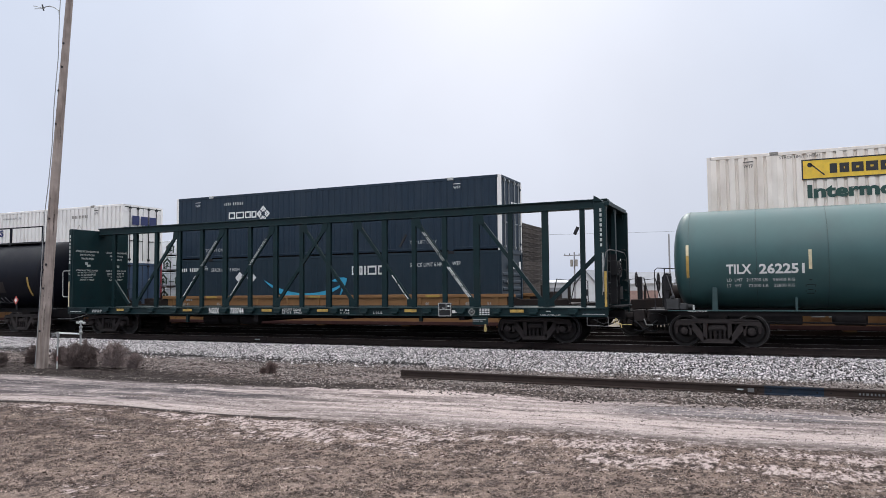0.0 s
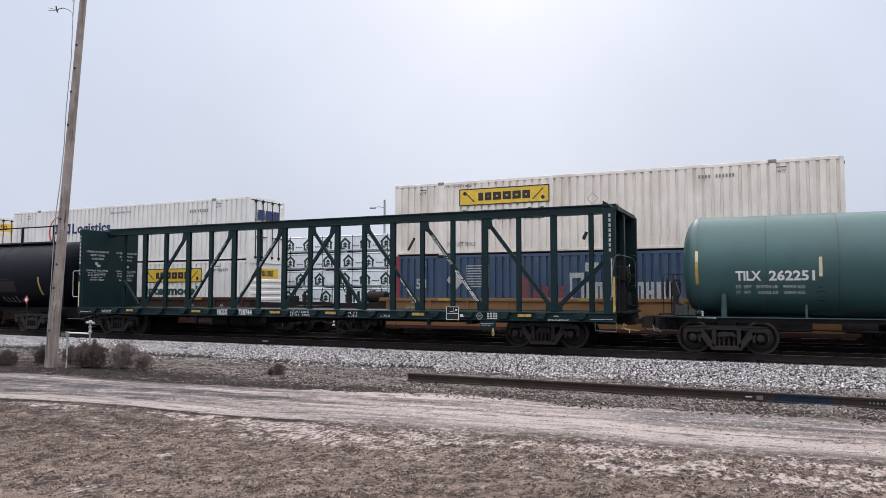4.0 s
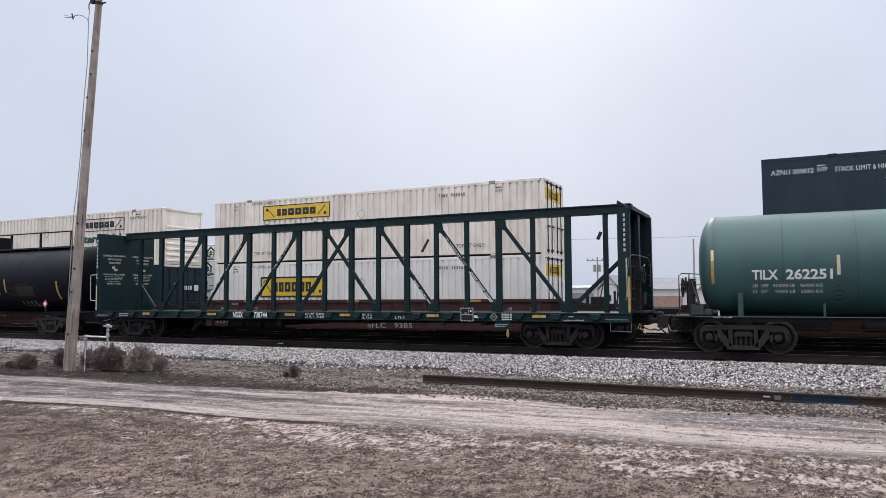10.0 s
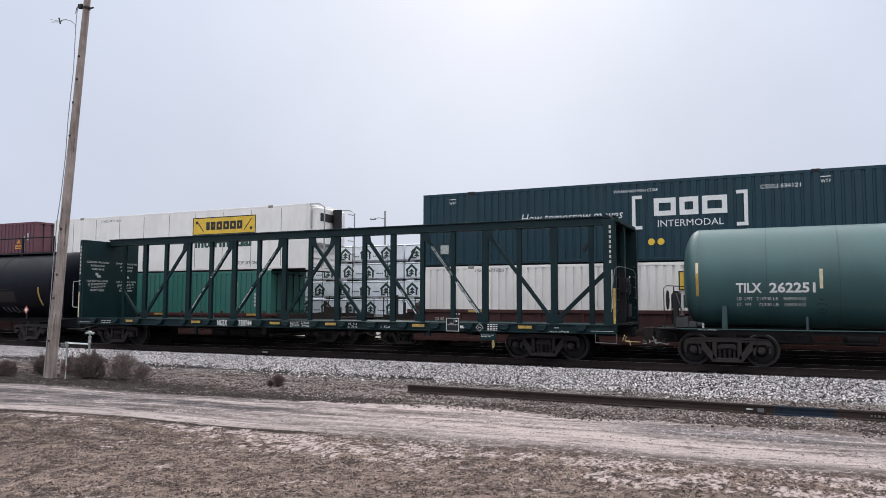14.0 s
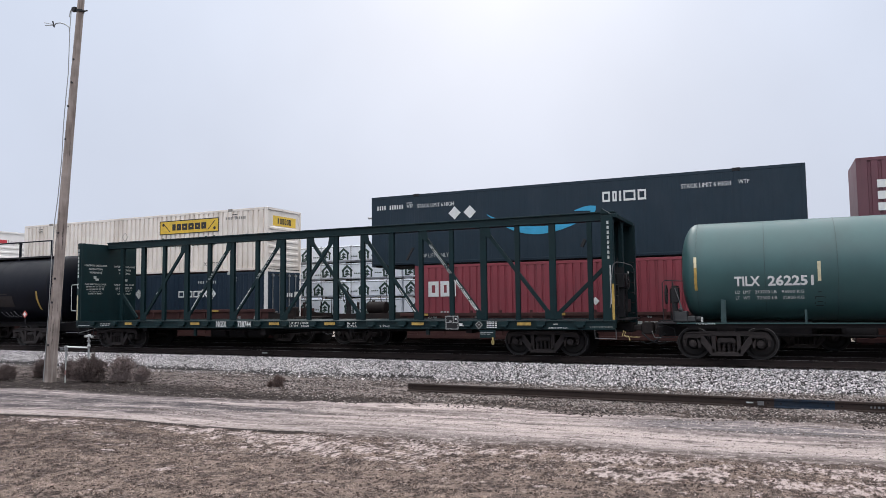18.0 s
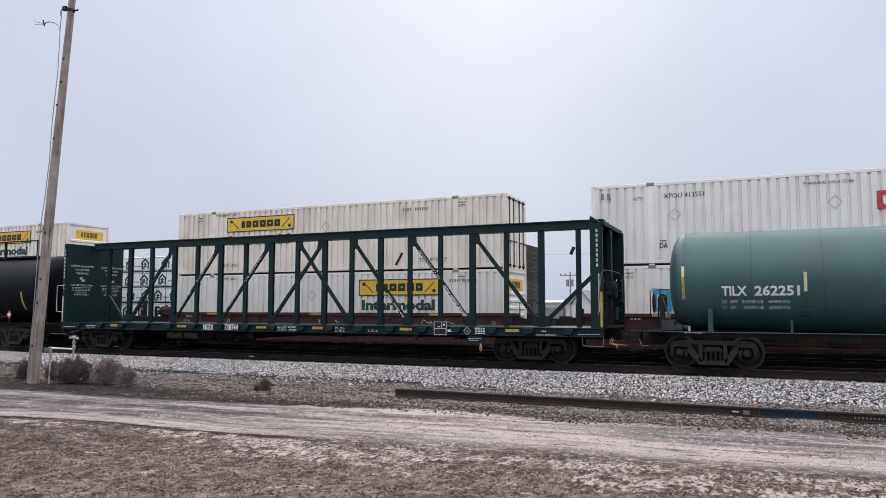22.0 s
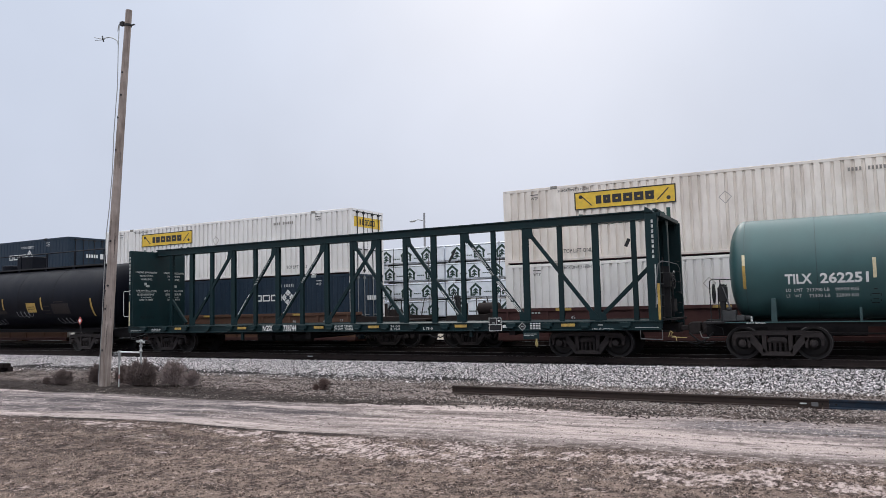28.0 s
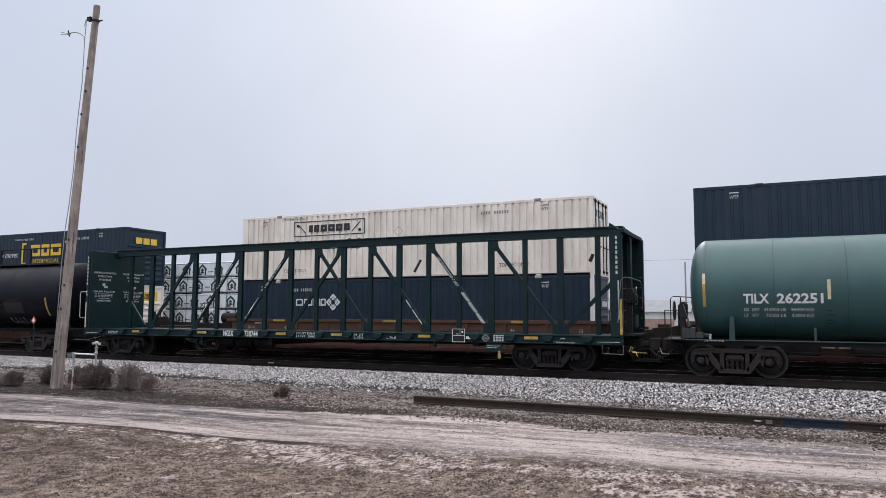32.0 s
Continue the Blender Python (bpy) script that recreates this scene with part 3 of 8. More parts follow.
def scatter(name, label, category, count, area, size, material, flat=0.6, seed=1, lift=0.3, dens=None):
    """Loose stones or clods, one object of stuff."""
    rng = np.random.default_rng(seed)
    x = rng.uniform(area[0], area[1], count)
    y = rng.uniform(area[2], area[3], count)
    if dens:
        keep = rng.uniform(0, 1, count) < np.array([dens(a, b) for a, b in zip(x, y)])
        x, y = x[keep], y[keep]
    k = len(x)
    s = rng.uniform(size[0], size[1], k) * rng.choice([0.7, 1.0, 1.25], k)
    z = np.array([ground_z(b) + relief(a, b) for a, b in zip(x, y)]) + s * lift
    base = np.array([(1, 0, 0), (-1, 0, 0), (0, 1, 0), (0, -1, 0), (0, 0, 1), (0, 0, -1)], float)
    tri = np.array([(0, 2, 4), (2, 1, 4), (1, 3, 4), (3, 0, 4), (2, 0, 5), (1, 2, 5), (3, 1, 5), (0, 3, 5)])
    v = base[None] * rng.uniform(0.5, 1.4, (k, 6, 1)) + rng.uniform(-0.32, 0.32, (k, 6, 3))
    a = rng.uniform(0, 6.283, k)
    ca, sa = np.cos(a)[:, None], np.sin(a)[:, None]
    t = rng.uniform(-0.9, 0.9, k)[:, None]
    vx, vy, vz = v[..., 0], v[..., 1] * 0.75, v[..., 2] * flat
    vx, vz = vx * np.cos(t) - vz * np.sin(t), vx * np.sin(t) + vz * np.cos(t)
    vx, vy = vx * ca - vy * sa, vx * sa + vy * ca
    P = np.stack([vx * s[:, None] + x[:, None], vy * s[:, None] + y[:, None], vz * s[:, None] + z[:, None]], -1).reshape(-1, 3)
    F = (tri[None] + (np.arange(k) * 6)[:, None, None]).reshape(-1, 3)
    me = bpy.data.meshes.new(name)
    me.vertices.add(len(P))
    me.vertices.foreach_set("co", P.ravel())
    me.loops.add(F.size)
    me.loops.foreach_set("vertex_index", F.ravel().astype(np.int32))
    me.polygons.add(len(F))
    me.polygons.foreach_set("loop_start", np.arange(0, F.size, 3, dtype=np.int32))
    me.update(calc_edges=True)
    me.materials.append(material)
    return tagged(new(name, me), label, category, kind="stuff")


def shoulder(x):
    """Where the ballast runs out into the verge."""
    return -3.75 - 0.45 * ease(x, -6.0, 0.0) + 0.3 * ease(-x, 12.0, 18.0) + 0.4 * noise.noise((x * 0.6, 0, 0)) + 0.2 * noise.noise((x * 1.9, 5, 0))


scatter("ballast", "pale crushed limestone ballast beside the rails", "ballast", 112000, (-42, 15, -4.9, -1.38), (0.016, 0.037), stone, seed=3, lift=0.4, flat=0.5,
        dens=lambda x, y: 1.0 if y > shoulder(x) + 0.5 else max(0.06, 0.06 + 0.94 * ease(y, shoulder(x) - 0.25, shoulder(x) + 0.5)))
scatter("loose_gravel", "scattered pale stones on the weedy verge", "gravel", 84000, (-30, 12, -9.2, -3.9), (0.009, 0.025), verge_stone, seed=4, lift=0.25,
        dens=lambda x, y: ease(y, far_edge(x) + 0.1 + 0.8 * ease(-x, 5, 10) + 0.9 * ease(-x, 9, 12), far_edge(x) + 1.6 + 1.0 * ease(-x, 5, 10) + 0.7 * ease(-x, 9, 12)) * max(0.05, min(1.0, 0.42 + 0.03 * (x + 6) + 0.25 * ease(y, -7.5, -5.0) + 0.9 * noise.noise((x * 0.6, y * 1.1, 2.0)))))
scatter("verge_clods", "dark crumbs of soil and litter on the verge", "litter", 34000, (-26, 12, -9.8, -4.2), (0.012, 0.036), soil_crumb, seed=12, lift=0.15, flat=0.5,
        dens=lambda x, y: ease(y, far_edge(x) - 0.1, far_edge(x) + 0.2) * max(0.08, 0.55 + 1.4 * noise.noise((x * 0.7, y * 1.3, 11.0))))
scatter("road_pebbles", "small pale pebbles strewn on the lane", "gravel", 36000, (-18, 10, -14.6, -8.6), (0.004, 0.013), pebble, seed=5, lift=0.15,
        dens=lambda x, y: max(0.1, min(1.0, 0.45 + 1.3 * noise.noise((x * 0.35, (y - near_edge(x)) * 1.9, 21.0)))))
scatter("road_crumbs", "dark crumbs of soil dragged onto the lane", "litter", 20000, (-18, 10, -13.2, -8.8), (0.005, 0.015), brown_leaf, seed=14, lift=0.15,
        dens=lambda x, y: max(0.02, min(1.0, 0.1 + 1.7 * noise.noise((x * 0.22, (y - near_edge(x)) * 2.6, 31.0)))))
scatter("soil_clods", "dark crumbled soil and leaf litter on the lawn", "litter", 34000, (-14, 9, -18, -11.9), (0.007, 0.024), brown_leaf, seed=6, lift=0.15, flat=0.45,
        dens=lambda x, y: 0.0 if y > near_edge(x) - 0.1 else 1.0 - 0.8 * bare(x, y))


def blades(name, label, count, area, length, material, seed, dens=None, rise=(0.12, 0.75)):
    """Short dead grass, thin bent blades in one object of stuff."""
    rng = np.random.default_rng(seed)
    x, y = rng.uniform(area[0], area[1], count), rng.uniform(area[2], area[3], count)
    if dens:
        keep = rng.uniform(0, 1, count) < np.array([dens(a, b) for a, b in zip(x, y)])
        x, y = x[keep], y[keep]
    k = len(x)
    z = np.array([ground_z(b) + relief(a, b) for a, b in zip(x, y)])
    a = rng.uniform(0, 6.283, k)
    ln = rng.uniform(length[0], length[1], k)
    up = rng.uniform(rise[0], rise[1], k) * ln
    w = rng.uniform(0.002, 0.005, k)
    dx, dy = np.cos(a), np.sin(a)
    p0 = np.stack([x - dy * w, y + dx * w, z - 0.02], 1)
    p1 = np.stack([x + dy * w, y - dx * w, z - 0.02], 1)
    p2 = np.stack([x + dx * ln, y + dy * ln, z + up], 1)
    P = np.stack([p0, p1, p2], 1).reshape(-1, 3)
    me = bpy.data.meshes.new(name)
    me.from_pydata(P.tolist(), [], np.arange(3 * k).reshape(-1, 3).tolist())
    me.materials.append(material)
    return tagged(new(name, me), label, "grass", kind="stuff")


def turf(x, y):
    """How thick the dead lawn stands; beyond the yard's corner there is none to see."""
    if y > near_edge(x) - 0.12 - 0.4 * ease(-x, 1.5, 4.0) or x < -11.8 - 1.42 * (y + 12.9) or x > 5.8 + 0.14 * (y + 23):
        return 0.0
    thin = 0.5 + 1.5 * noise.noise((x * 1.9, y * 2.2, 5.0)) + 0.25 * ease(-y, 15.0, 17.0) - 0.35 * ease(-x, 3.5, 7.0) * ease(y, -15.2, -13.6)
    return max(0.0, min(1.0, thin)) * (1.0 - 0.92 * bare(x, y))


blades("dead_grass", "short dead brown lawn grass", 560000, (-12, 8, -18.6, -11.9), (0.015, 0.06), dead_grass, 8, turf, (0.1, 0.6))
blades("verge_grass", "sparse dead grass on the verge", 26000, (-28, 12, -9.4, -4.6), (0.04, 0.12), dead_grass, 9,
       lambda x, y: max(0.0, noise.noise((x * 0.6, y * 1.1, 9.0)) + 0.1) * (1.0 if x > -4 else ease(y, far_edge(x) + 0.6 + 0.9 * ease(-x, 9, 12), far_edge(x) + 1.8 + 0.9 * ease(-x, 9, 12))))


# ---- tracks ----
def rail_profile(b, x0, x1, y, top=0.0):
    pr = [(-0.076, -0.18), (0.076, -0.18), (0.076, -0.168), (0.012, -0.148), (0.010, -0.045), (0.036, -0.036), (0.037, -0.006), (0.028, 0.0), (-0.028, 0.0), (-0.037, -0.006), (-0.036, -0.036), (-0.010, -0.045), (-0.012, -0.148), (-0.076, -0.168)]
    n = len(pr)
    vs = [(x, y + a, top + c) for x in (x0, x1) for a, c in pr]
    return b.add(vs, [tuple(range(n - 1, -1, -1)), tuple(range(n, 2 * n))] + [(i, (i + 1) % n, n + (i + 1) % n, n + i) for i in range(n)])


TRACKS = (0.0, 4.21, 8.82)


def build_tracks():
    for k, y in enumerate(TRACKS):
        t = thing("track_%d" % (k + 1), "rusty steel rails spiked to dark timber ties in ballast", "railway track", pose(0, y, 0), kind="structure")
        for s in (-0.7525, 0.7525):
            part("rail", rail_profile(Mesh(), -160, 160, s), rail_steel, t)
            part("rail_head", Mesh().box(-160, 160, s - 0.022, s + 0.022, 0.0005, 0.0025), rail_head, t, "polished running surface")
        if k:
            b = Mesh()
            for i in range(220):
                x = -75 + 0.52 * i
                b.box(x - 0.11, x + 0.11, -1.3, 1.3, -0.36, -0.185)
            tagged(part("ties", b, tie_wood, t), kind="stuff")
        else:
            first = None
            for i in range(104):
                x = -39 + 0.52 * i + random.uniform(-0.03, 0.03)
                m = pose(x, random.uniform(-0.05, 0.05), 0, 0, 0, random.uniform(-1, 1))
                if first is None:
                    first = part("tie", Mesh().box(-0.115, 0.115, -1.32, 1.32, -0.36, -0.185), tie_wood, t, at=m, bevel=0.012)
                else:
                    again(first, t, m)
            plate = None
            for i in range(104):
                for s in (-0.7525,):
                    m = pose(-39 + 0.52 * i, s, 0)
                    if plate is None:
                        plate = part("tie_plate", Mesh().box(-0.09, 0.09, -0.16, 0.16, -0.185, -0.172).box(-0.06, -0.035, -0.11, -0.08, -0.172, -0.14).box(0.035, 0.06, 0.08, 0.11, -0.172, -0.14), rail_steel, t, at=m)
                    else:
                        again(plate, t, m)
            part("joint_bar", Mesh().box(-13.6, -12.9, -0.80, -0.765, -0.14, -0.05), rail_steel, t, bevel=0.006)
            part("joint_tag", Mesh().box(-13.42, -13.18, -0.806, -0.8, -0.12, -0.075), worn_white, t, "white marks on the joint bar")


build_tracks()


# ---- rolling stock parts ----
def wheel_mesh():
    # tread 0.914 m, flange inside
    return Mesh().lathe([(-0.09, 0.09), (-0.09, 0.14), (-0.02, 0.19), (0.0, 0.33), (-0.06, 0.375), (-0.072, 0.385), (-0.072, 0.44), (-0.060, 0.452), (0.045, 0.458), (0.058, 0.482), (0.072, 0.478), (0.075, 0.40), (0.05, 0.33), (0.04, 0.16), (0.075, 0.13), (0.075, 0.10)], 0, 0, 40, "y")


def add_truck(car, x):
    """A three-piece freight truck under a car: side frames, springs, wheels, axles and bearings."""
    tr = part("truck", Mesh().box(-0.2, 0.2, -0.95, 0.95, 0.42, 0.72).box(-0.3, 0.3, -0.25, 0.25, 0.6, 0.82), truck_steel, car, "grimy cast three-piece freight truck", bevel=0.02, at=pose(x, 0, 0))
    wb = 0.889
    for s in (-1, 1):
        y0, y1 = sorted((s * 0.93, s * 1.12))
        f = Mesh()
        f.prism([(-1.17, 0.54), (-1.15, 0.68), (-1.04, 0.77), (-0.58, 0.80), (0.58, 0.80), (1.04, 0.77), (1.15, 0.68), (1.17, 0.54), (1.06, 0.54), (1.02, 0.61), (0.76, 0.61), (0.62, 0.67), (-0.62, 0.67), (-0.76, 0.61), (-1.02, 0.61), (-1.06, 0.54)], y0, y1)
        for q in (-1, 1):
            f.prism([(q * 0.80, 0.62), (q * 0.60, 0.68), (q * 0.28, 0.24), (q * 0.40, 0.12)], y0, y1)
            f.box(min(q * 0.27, q * 0.385), max(q * 0.27, q * 0.385), y0, y1, 0.20, 0.68)
            f.prism([(q * 0.66, 0.64), (q * 0.78, 0.62), (q * 0.75, 0.33), (q * 0.68, 0.33)], y0, y1)
            f.prism([(q * 1.05, 0.60), (q * 1.16, 0.58), (q * 1.13, 0.38), (q * 1.07, 0.38)], y0, y1)
            f.box(min(q * 0.42, q * 1.1), max(q * 0.42, q * 1.1), y0 - (0.02 if s < 0 else 0), y1 + (0.02 if s > 0 else 0), 0.735, 0.765)
        f.prism([(-0.40, 0.12), (0.40, 0.12), (0.36, 0.23), (-0.36, 0.23)], y0, y1)
        f.prism([(-0.40, 0.11), (0.40, 0.11), (0.42, 0.145), (-0.42, 0.145)], min(y0, s * 1.15), max(y1, s * 1.15))
        part("side_frame", f, truck_steel, tr, bevel=0.012)
        sp = Mesh()
        for i in range(4):
            for k in range(6):
                sp.lathe([(0.235 + k * 0.04, 0.052), (0.253 + k * 0.04, 0.052)], -0.195 + i * 0.13, s * 1.03, 10, "z")
            sp.cyl((-0.195 + i * 0.13, s * 1.03, 0.22), (-0.195 + i * 0.13, s * 1.03, 0.48), 0.034, 8)
        part("spring_nest", sp, truck_steel, tr)
        part("bolster_end", Mesh().prism([(-0.25, 0.47), (0.25, 0.47), (0.25, 0.55), (0.19, 0.62), (-0.19, 0.62), (-0.25, 0.55)], min(s * 0.9, s * 1.10), max(s * 0.9, s * 1.10)).prism([(-0.17, 0.50), (0.17, 0.50), (0.12, 0.57), (-0.12, 0.57)], min(s * 1.09, s * 1.125), max(s * 1.09, s * 1.125)), truck_steel, tr, bevel=0.01)
        for e in (-wb, wb):
            part("bearing", Mesh().cyl((e, s * 0.95, 0.457), (e, s * 1.2, 0.457), 0.105, 14).cyl((e, s * 1.2, 0.457), (e, s * 1.23, 0.457), 0.07, 10), truck_steel, tr, bevel=0.01)
            part("wheel", wheel_mesh(), wheel_steel, tr, smooth=True, at=pose(e, s * 0.735, 0.457, 0, 0, 180 if s > 0 else 0))
            if s < 0:
                pts = [Vector((e + 0.447 * math.cos(math.pi * k / 20), -0.735 - 0.066, 0.457 + 0.447 * math.sin(math.pi * k / 20))) for k in range(41)]
                part("wheel_rim", Mesh().tube(pts, 0.011, 5), rim_steel, tr, "bright worn rim edge")
        part("brake_beam", Mesh().box(-0.48, -0.42, s * 0.3 - 0.3, s * 0.3 + 0.3, 0.36, 0.44), truck_steel, tr)
    for e in (-wb, wb):
        part("axle", Mesh().cyl((e, -0.95, 0.457), (e, 0.95, 0.457), 0.085, 12), truck_steel, tr, smooth=True)
    return tr


def copy_truck(tr, car, x):
    """The same truck under another place, part by part."""
    o = again(tr, car, pose(x, 0, 0))
    tagged(o, "grimy cast three-piece freight truck")
    for c in tr.children:
        again(c, o, c.matrix_basis.copy())
    return o


def add_coupler(car, x, s, material=None):
    """Knuckle coupler on its drawbar; s is the way it points along x."""
    m = material or truck_steel
    b = Mesh().box(min(x, x + s * 0.75), max(x, x + s * 0.75), -0.09, 0.09, 0.78, 0.94)
    part("drawbar", b, m, car, bevel=0.02)
    k = Mesh().prism([(x + s * 0.72, 0.66), (x + s * 1.02, 0.66), (x + s * 1.08, 0.74), (x + s * 1.08, 0.98), (x + s * 1.0, 1.04), (x + s * 0.72, 1.04)], -0.19, 0.16)
    part("knuckle", k, m, car, bevel=0.03)
    part("air_hose", Mesh().tube([(x + s * 0.35, -0.32, 0.72), (x + s * 0.6, -0.33, 0.5), (x + s * 0.85, -0.3, 0.38), (x + s * 1.05, -0.2, 0.42)], 0.025, 8), dark_metal, car, smooth=True)


# ---- the standing centre-beam lumber car ----
def wrap_bar(p, q, t0, t1, h, off, material, parent, name="stencil_print", side=-0.085):
    """Plain stencil bars along a sloping brace from p to q."""
    p, q = Vector(p), Vector(q)
    b = Mesh()
    d = q - p
    n = max(6, int(d.length * (t1 - t0) / 0.046))
    rng = random.Random(int(p.x * 10) + int(t0 * 100))
    for i in range(n):
        if rng.random() < 0.13:
            continue
        a = t0 + (t1 - t0) * i / n
        c = t0 + (t1 - t0) * (i + rng.uniform(0.5, 0.8)) / n
        for o in off:
            b.bar(p + d * a + Vector((o, side, 0)), p + d * c + Vector((o, side, 0)), 0.004, h, (0, 1, 0))
    return tagged(part(name, b, material, parent), kind="stuff")


def build_centre_beam():
    car = thing("centre_beam_flatcar", "empty dark green centre-beam lumber flatcar with bulkheads", "rail car", pose(0, 0, 0))
    L, R = -22.55, 0.0
    SY = 1.52
    deck = Mesh().box(L + 0.05, R - 0.05, -SY + 0.03, SY - 0.03, 1.02, 1.105)
    part("deck", deck, green_car, car, bevel=0.01)
    for s in (-1, 1):
        y = s * SY
        pr = [(0.05, 0.85), (-0.05, 0.85), (-0.05, 1.125), (0.06, 1.125), (0.06, 1.095), (0.0, 1.085), (0.0, 0.89), (0.05, 0.88)]
        n = len(pr)
        sill = Mesh().add([(x, y + s * a, z) for x in (L, R) for a, z in pr], [tuple(range(n)), tuple(range(n, 2 * n))] + [(i, (i + 1) % n, n + (i + 1) % n, n + i) for i in range(n)])
        part("side_sill", sill, green_car, car, bevel=0.004)
    part("centre_sill", Mesh().box(L - 0.3, R + 0.3, -0.32, 0.32, 0.74, 1.02), under_black, car, bevel=0.02)
    for x, z in ((-18.8, 0.72), (-12.9, 0.6), (-9.1, 0.72), (-4.7, 0.72)):
        part("cross_bearer", Mesh().box(x - 0.1, x + 0.1, -1.4, 1.4, z, 1.02), under_black, car)
    # centre beam: columns, chord and braces
    COLS = [-21.57, -20.33, -19.13, -17.88, -16.67, -15.47, -14.23, -13.0, -11.79, -10.58, -9.41, -8.21, -7.03, -5.85, -4.66, -3.45, -2.25, -1.02]
    TOP = 4.40
    for i, x in enumerate(COLS):
        w = 0.21 if i % 2 else 0.165
        if i in (16, 14):
            w = 0.22
        elif i in (15, 17, 13):
            w = 0.165
        c = Mesh().box(x - w / 2, x + w / 2, -0.15, -0.13, 1.1, TOP - 0.1).box(x - w / 2 + 0.02, x + w / 2 - 0.02, -0.02, 0.0, 1.1, TOP - 0.1).box(x - 0.03, x + 0.03, -0.13, -0.02, 1.1, TOP - 0.1)
        part("column", c, green_car, car, bevel=0.006)
    ch = [(-0.19, -0.16), (0.19, -0.16), (0.19, -0.13), (0.16, -0.13), (0.16, 0.085), (0.22, 0.085), (0.22, 0.125), (-0.22, 0.125), (-0.22, 0.085), (-0.16, 0.085), (-0.16, -0.13), (-0.19, -0.13)]
    n = len(ch)
    chord = Mesh().add([(x, a, TOP + c) for x in (L + 0.1, R - 0.2) for a, c in ch], [tuple(range(n)), tuple(range(n, 2 * n))] + [(i, (i + 1) % n, n + (i + 1) % n, n + i) for i in range(n)])
    part("top_chord", chord, green_car, car, bevel=0.006)
    braces = [(3, 1, 1), (5, 3, 1), (7, 5, 1), (9, 7, 1), (8, 10, 1), (10, 12, 1), (12, 14, 1), (14, 16, 1)]
    for a, c, _ in braces:
        s = 1 if c > a else -1
        yb = -0.10 if s > 0 else -0.107
        p = (COLS[a] + s * 0.10, yb, TOP - 0.28)
        q = (COLS[c] - s * 0.06, yb, 1.2)
        b = Mesh().bar(p, q, 0.08, 0.125)
        b.prism([(p[0] - s * 0.08, TOP - 0.14), (p[0] + s * 0.16, TOP - 0.14), (p[0] + s * 0.22, TOP - 0.50), (p[0] + s * 0.08, TOP - 0.54), (p[0] - s * 0.08, TOP - 0.36)], -0.165, -0.152)
        b.prism([(q[0] + s * 0.10, 1.12), (q[0] - s * 0.20, 1.12), (q[0] - s * 0.22, 1.36), (q[0] - s * 0.10, 1.46), (q[0] + s * 0.08, 1.28)], -0.165, -0.152)
        part("brace", b, green_car, car, bevel=0.006)
        if a in (5, 7):
            wrap_bar(p, q, 0.13, 0.47, 0.034, (-0.03, 0.035), worn_white, car)
            wrap_bar(p, q, 0.60, 0.88, 0.04, (0.0,), white_paint, car)
        if a == 3:
            wrap_bar(p, q, 0.62, 0.66, 0.04, (0.0,), worn_white, car)
        if a == 12:
            wrap_bar(p, q, 0.12, 0.50, 0.034, (-0.03, 0.035), worn_white, car)
            wrap_bar(p, q, 0.56, 0.92, 0.042, (-0.032, 0.036), white_paint, car)
        if a == 10:
            wrap_bar(p, q, 0.62, 0.94, 0.04, (0.0,), white_paint, car)
    b = Mesh().bar((COLS[0] + 0.02, -0.10, 2.25), (COLS[1] - 0.32, -0.10, 1.22), 0.076, 0.12)
    part("brace", b, green_car, car, bevel=0.006)
    b = Mesh().bar((-0.3, -0.10, 3.0), (COLS[16] + 0.12, -0.10, 1.26), 0.076, 0.13)
    b.prism([(COLS[16] + 0.08, 1.12), (COLS[16] + 0.30, 1.12), (COLS[16] + 0.28, 1.3), (COLS[16] + 0.08, 1.42)], -0.178, -0.167)
    part("brace", b, green_car, car, bevel=0.006)
    part("latch_bracket", Mesh().bar((-1.13, -0.24, 3.66), (-1.24, -0.26, 3.42), 0.07, 0.10), dark_metal, car, bevel=0.01)
    part("latch_bracket", Mesh().bar((-7.28, -0.22, 3.66), (-7.5, -0.3, 3.22), 0.05, 0.07), dark_metal, car)
    # bulkheads
    bl = Mesh().box(L + 0.02, L + 0.10, -1.44, 1.44, 1.1, TOP + 0.02)
    part("bulkhead_panel", bl, green_car, car, "dark green steel bulkhead with stencilled loading instructions", bevel=0.008)
    fr = Mesh().box(L - 0.14, L + 0.02, -1.47, -1.33, 0.9, TOP + 0.0).box(L - 0.14, L + 0.02, 1.33, 1.47, 0.9, TOP).box(L - 0.14, L + 0.02, -1.44, 1.44, TOP - 0.1, TOP + 0.03).box(L - 0.16, L, -0.5, -0.36, 1.0, TOP).box(L - 0.16, L, 0.36, 0.5, 1.0, TOP)
    part("bulkhead_frame", fr, green_car, car, bevel=0.01)
    ink = []
    rng = random.Random(5)
    for y0, y1 in ((-1.25, -0.22), (0.28, 1.3)):
        mid = (y0 + y1) / 2
        for z, size, w, words in ((3.46, 0.11, 1.14, "LOADING & UNLOADING"), (3.31, 0.10, 0.72, "INSTRUCTIONS"), (3.15, 0.12, 0.62, "WARNING"), (2.65, 0.10, 1.1, "CAR MAY FALL OVER"), (2.25, 0.10, 0.74, "SAFETY FIRST")):
            lettering(words, size, worn_white, car, L + 0.104, mid - w / 2, z, face="x", fit=w, bold=0.003)
        for z in (2.57, 2.51, 2.45, 2.38):
            w = 0.95 if z > 2.4 else 0.6
            for k in range(6):
                a = mid - w / 2 + w * k / 6
                ink.append((a, a + w / 6 * rng.uniform(0.6, 0.85), z, z + 0.022))
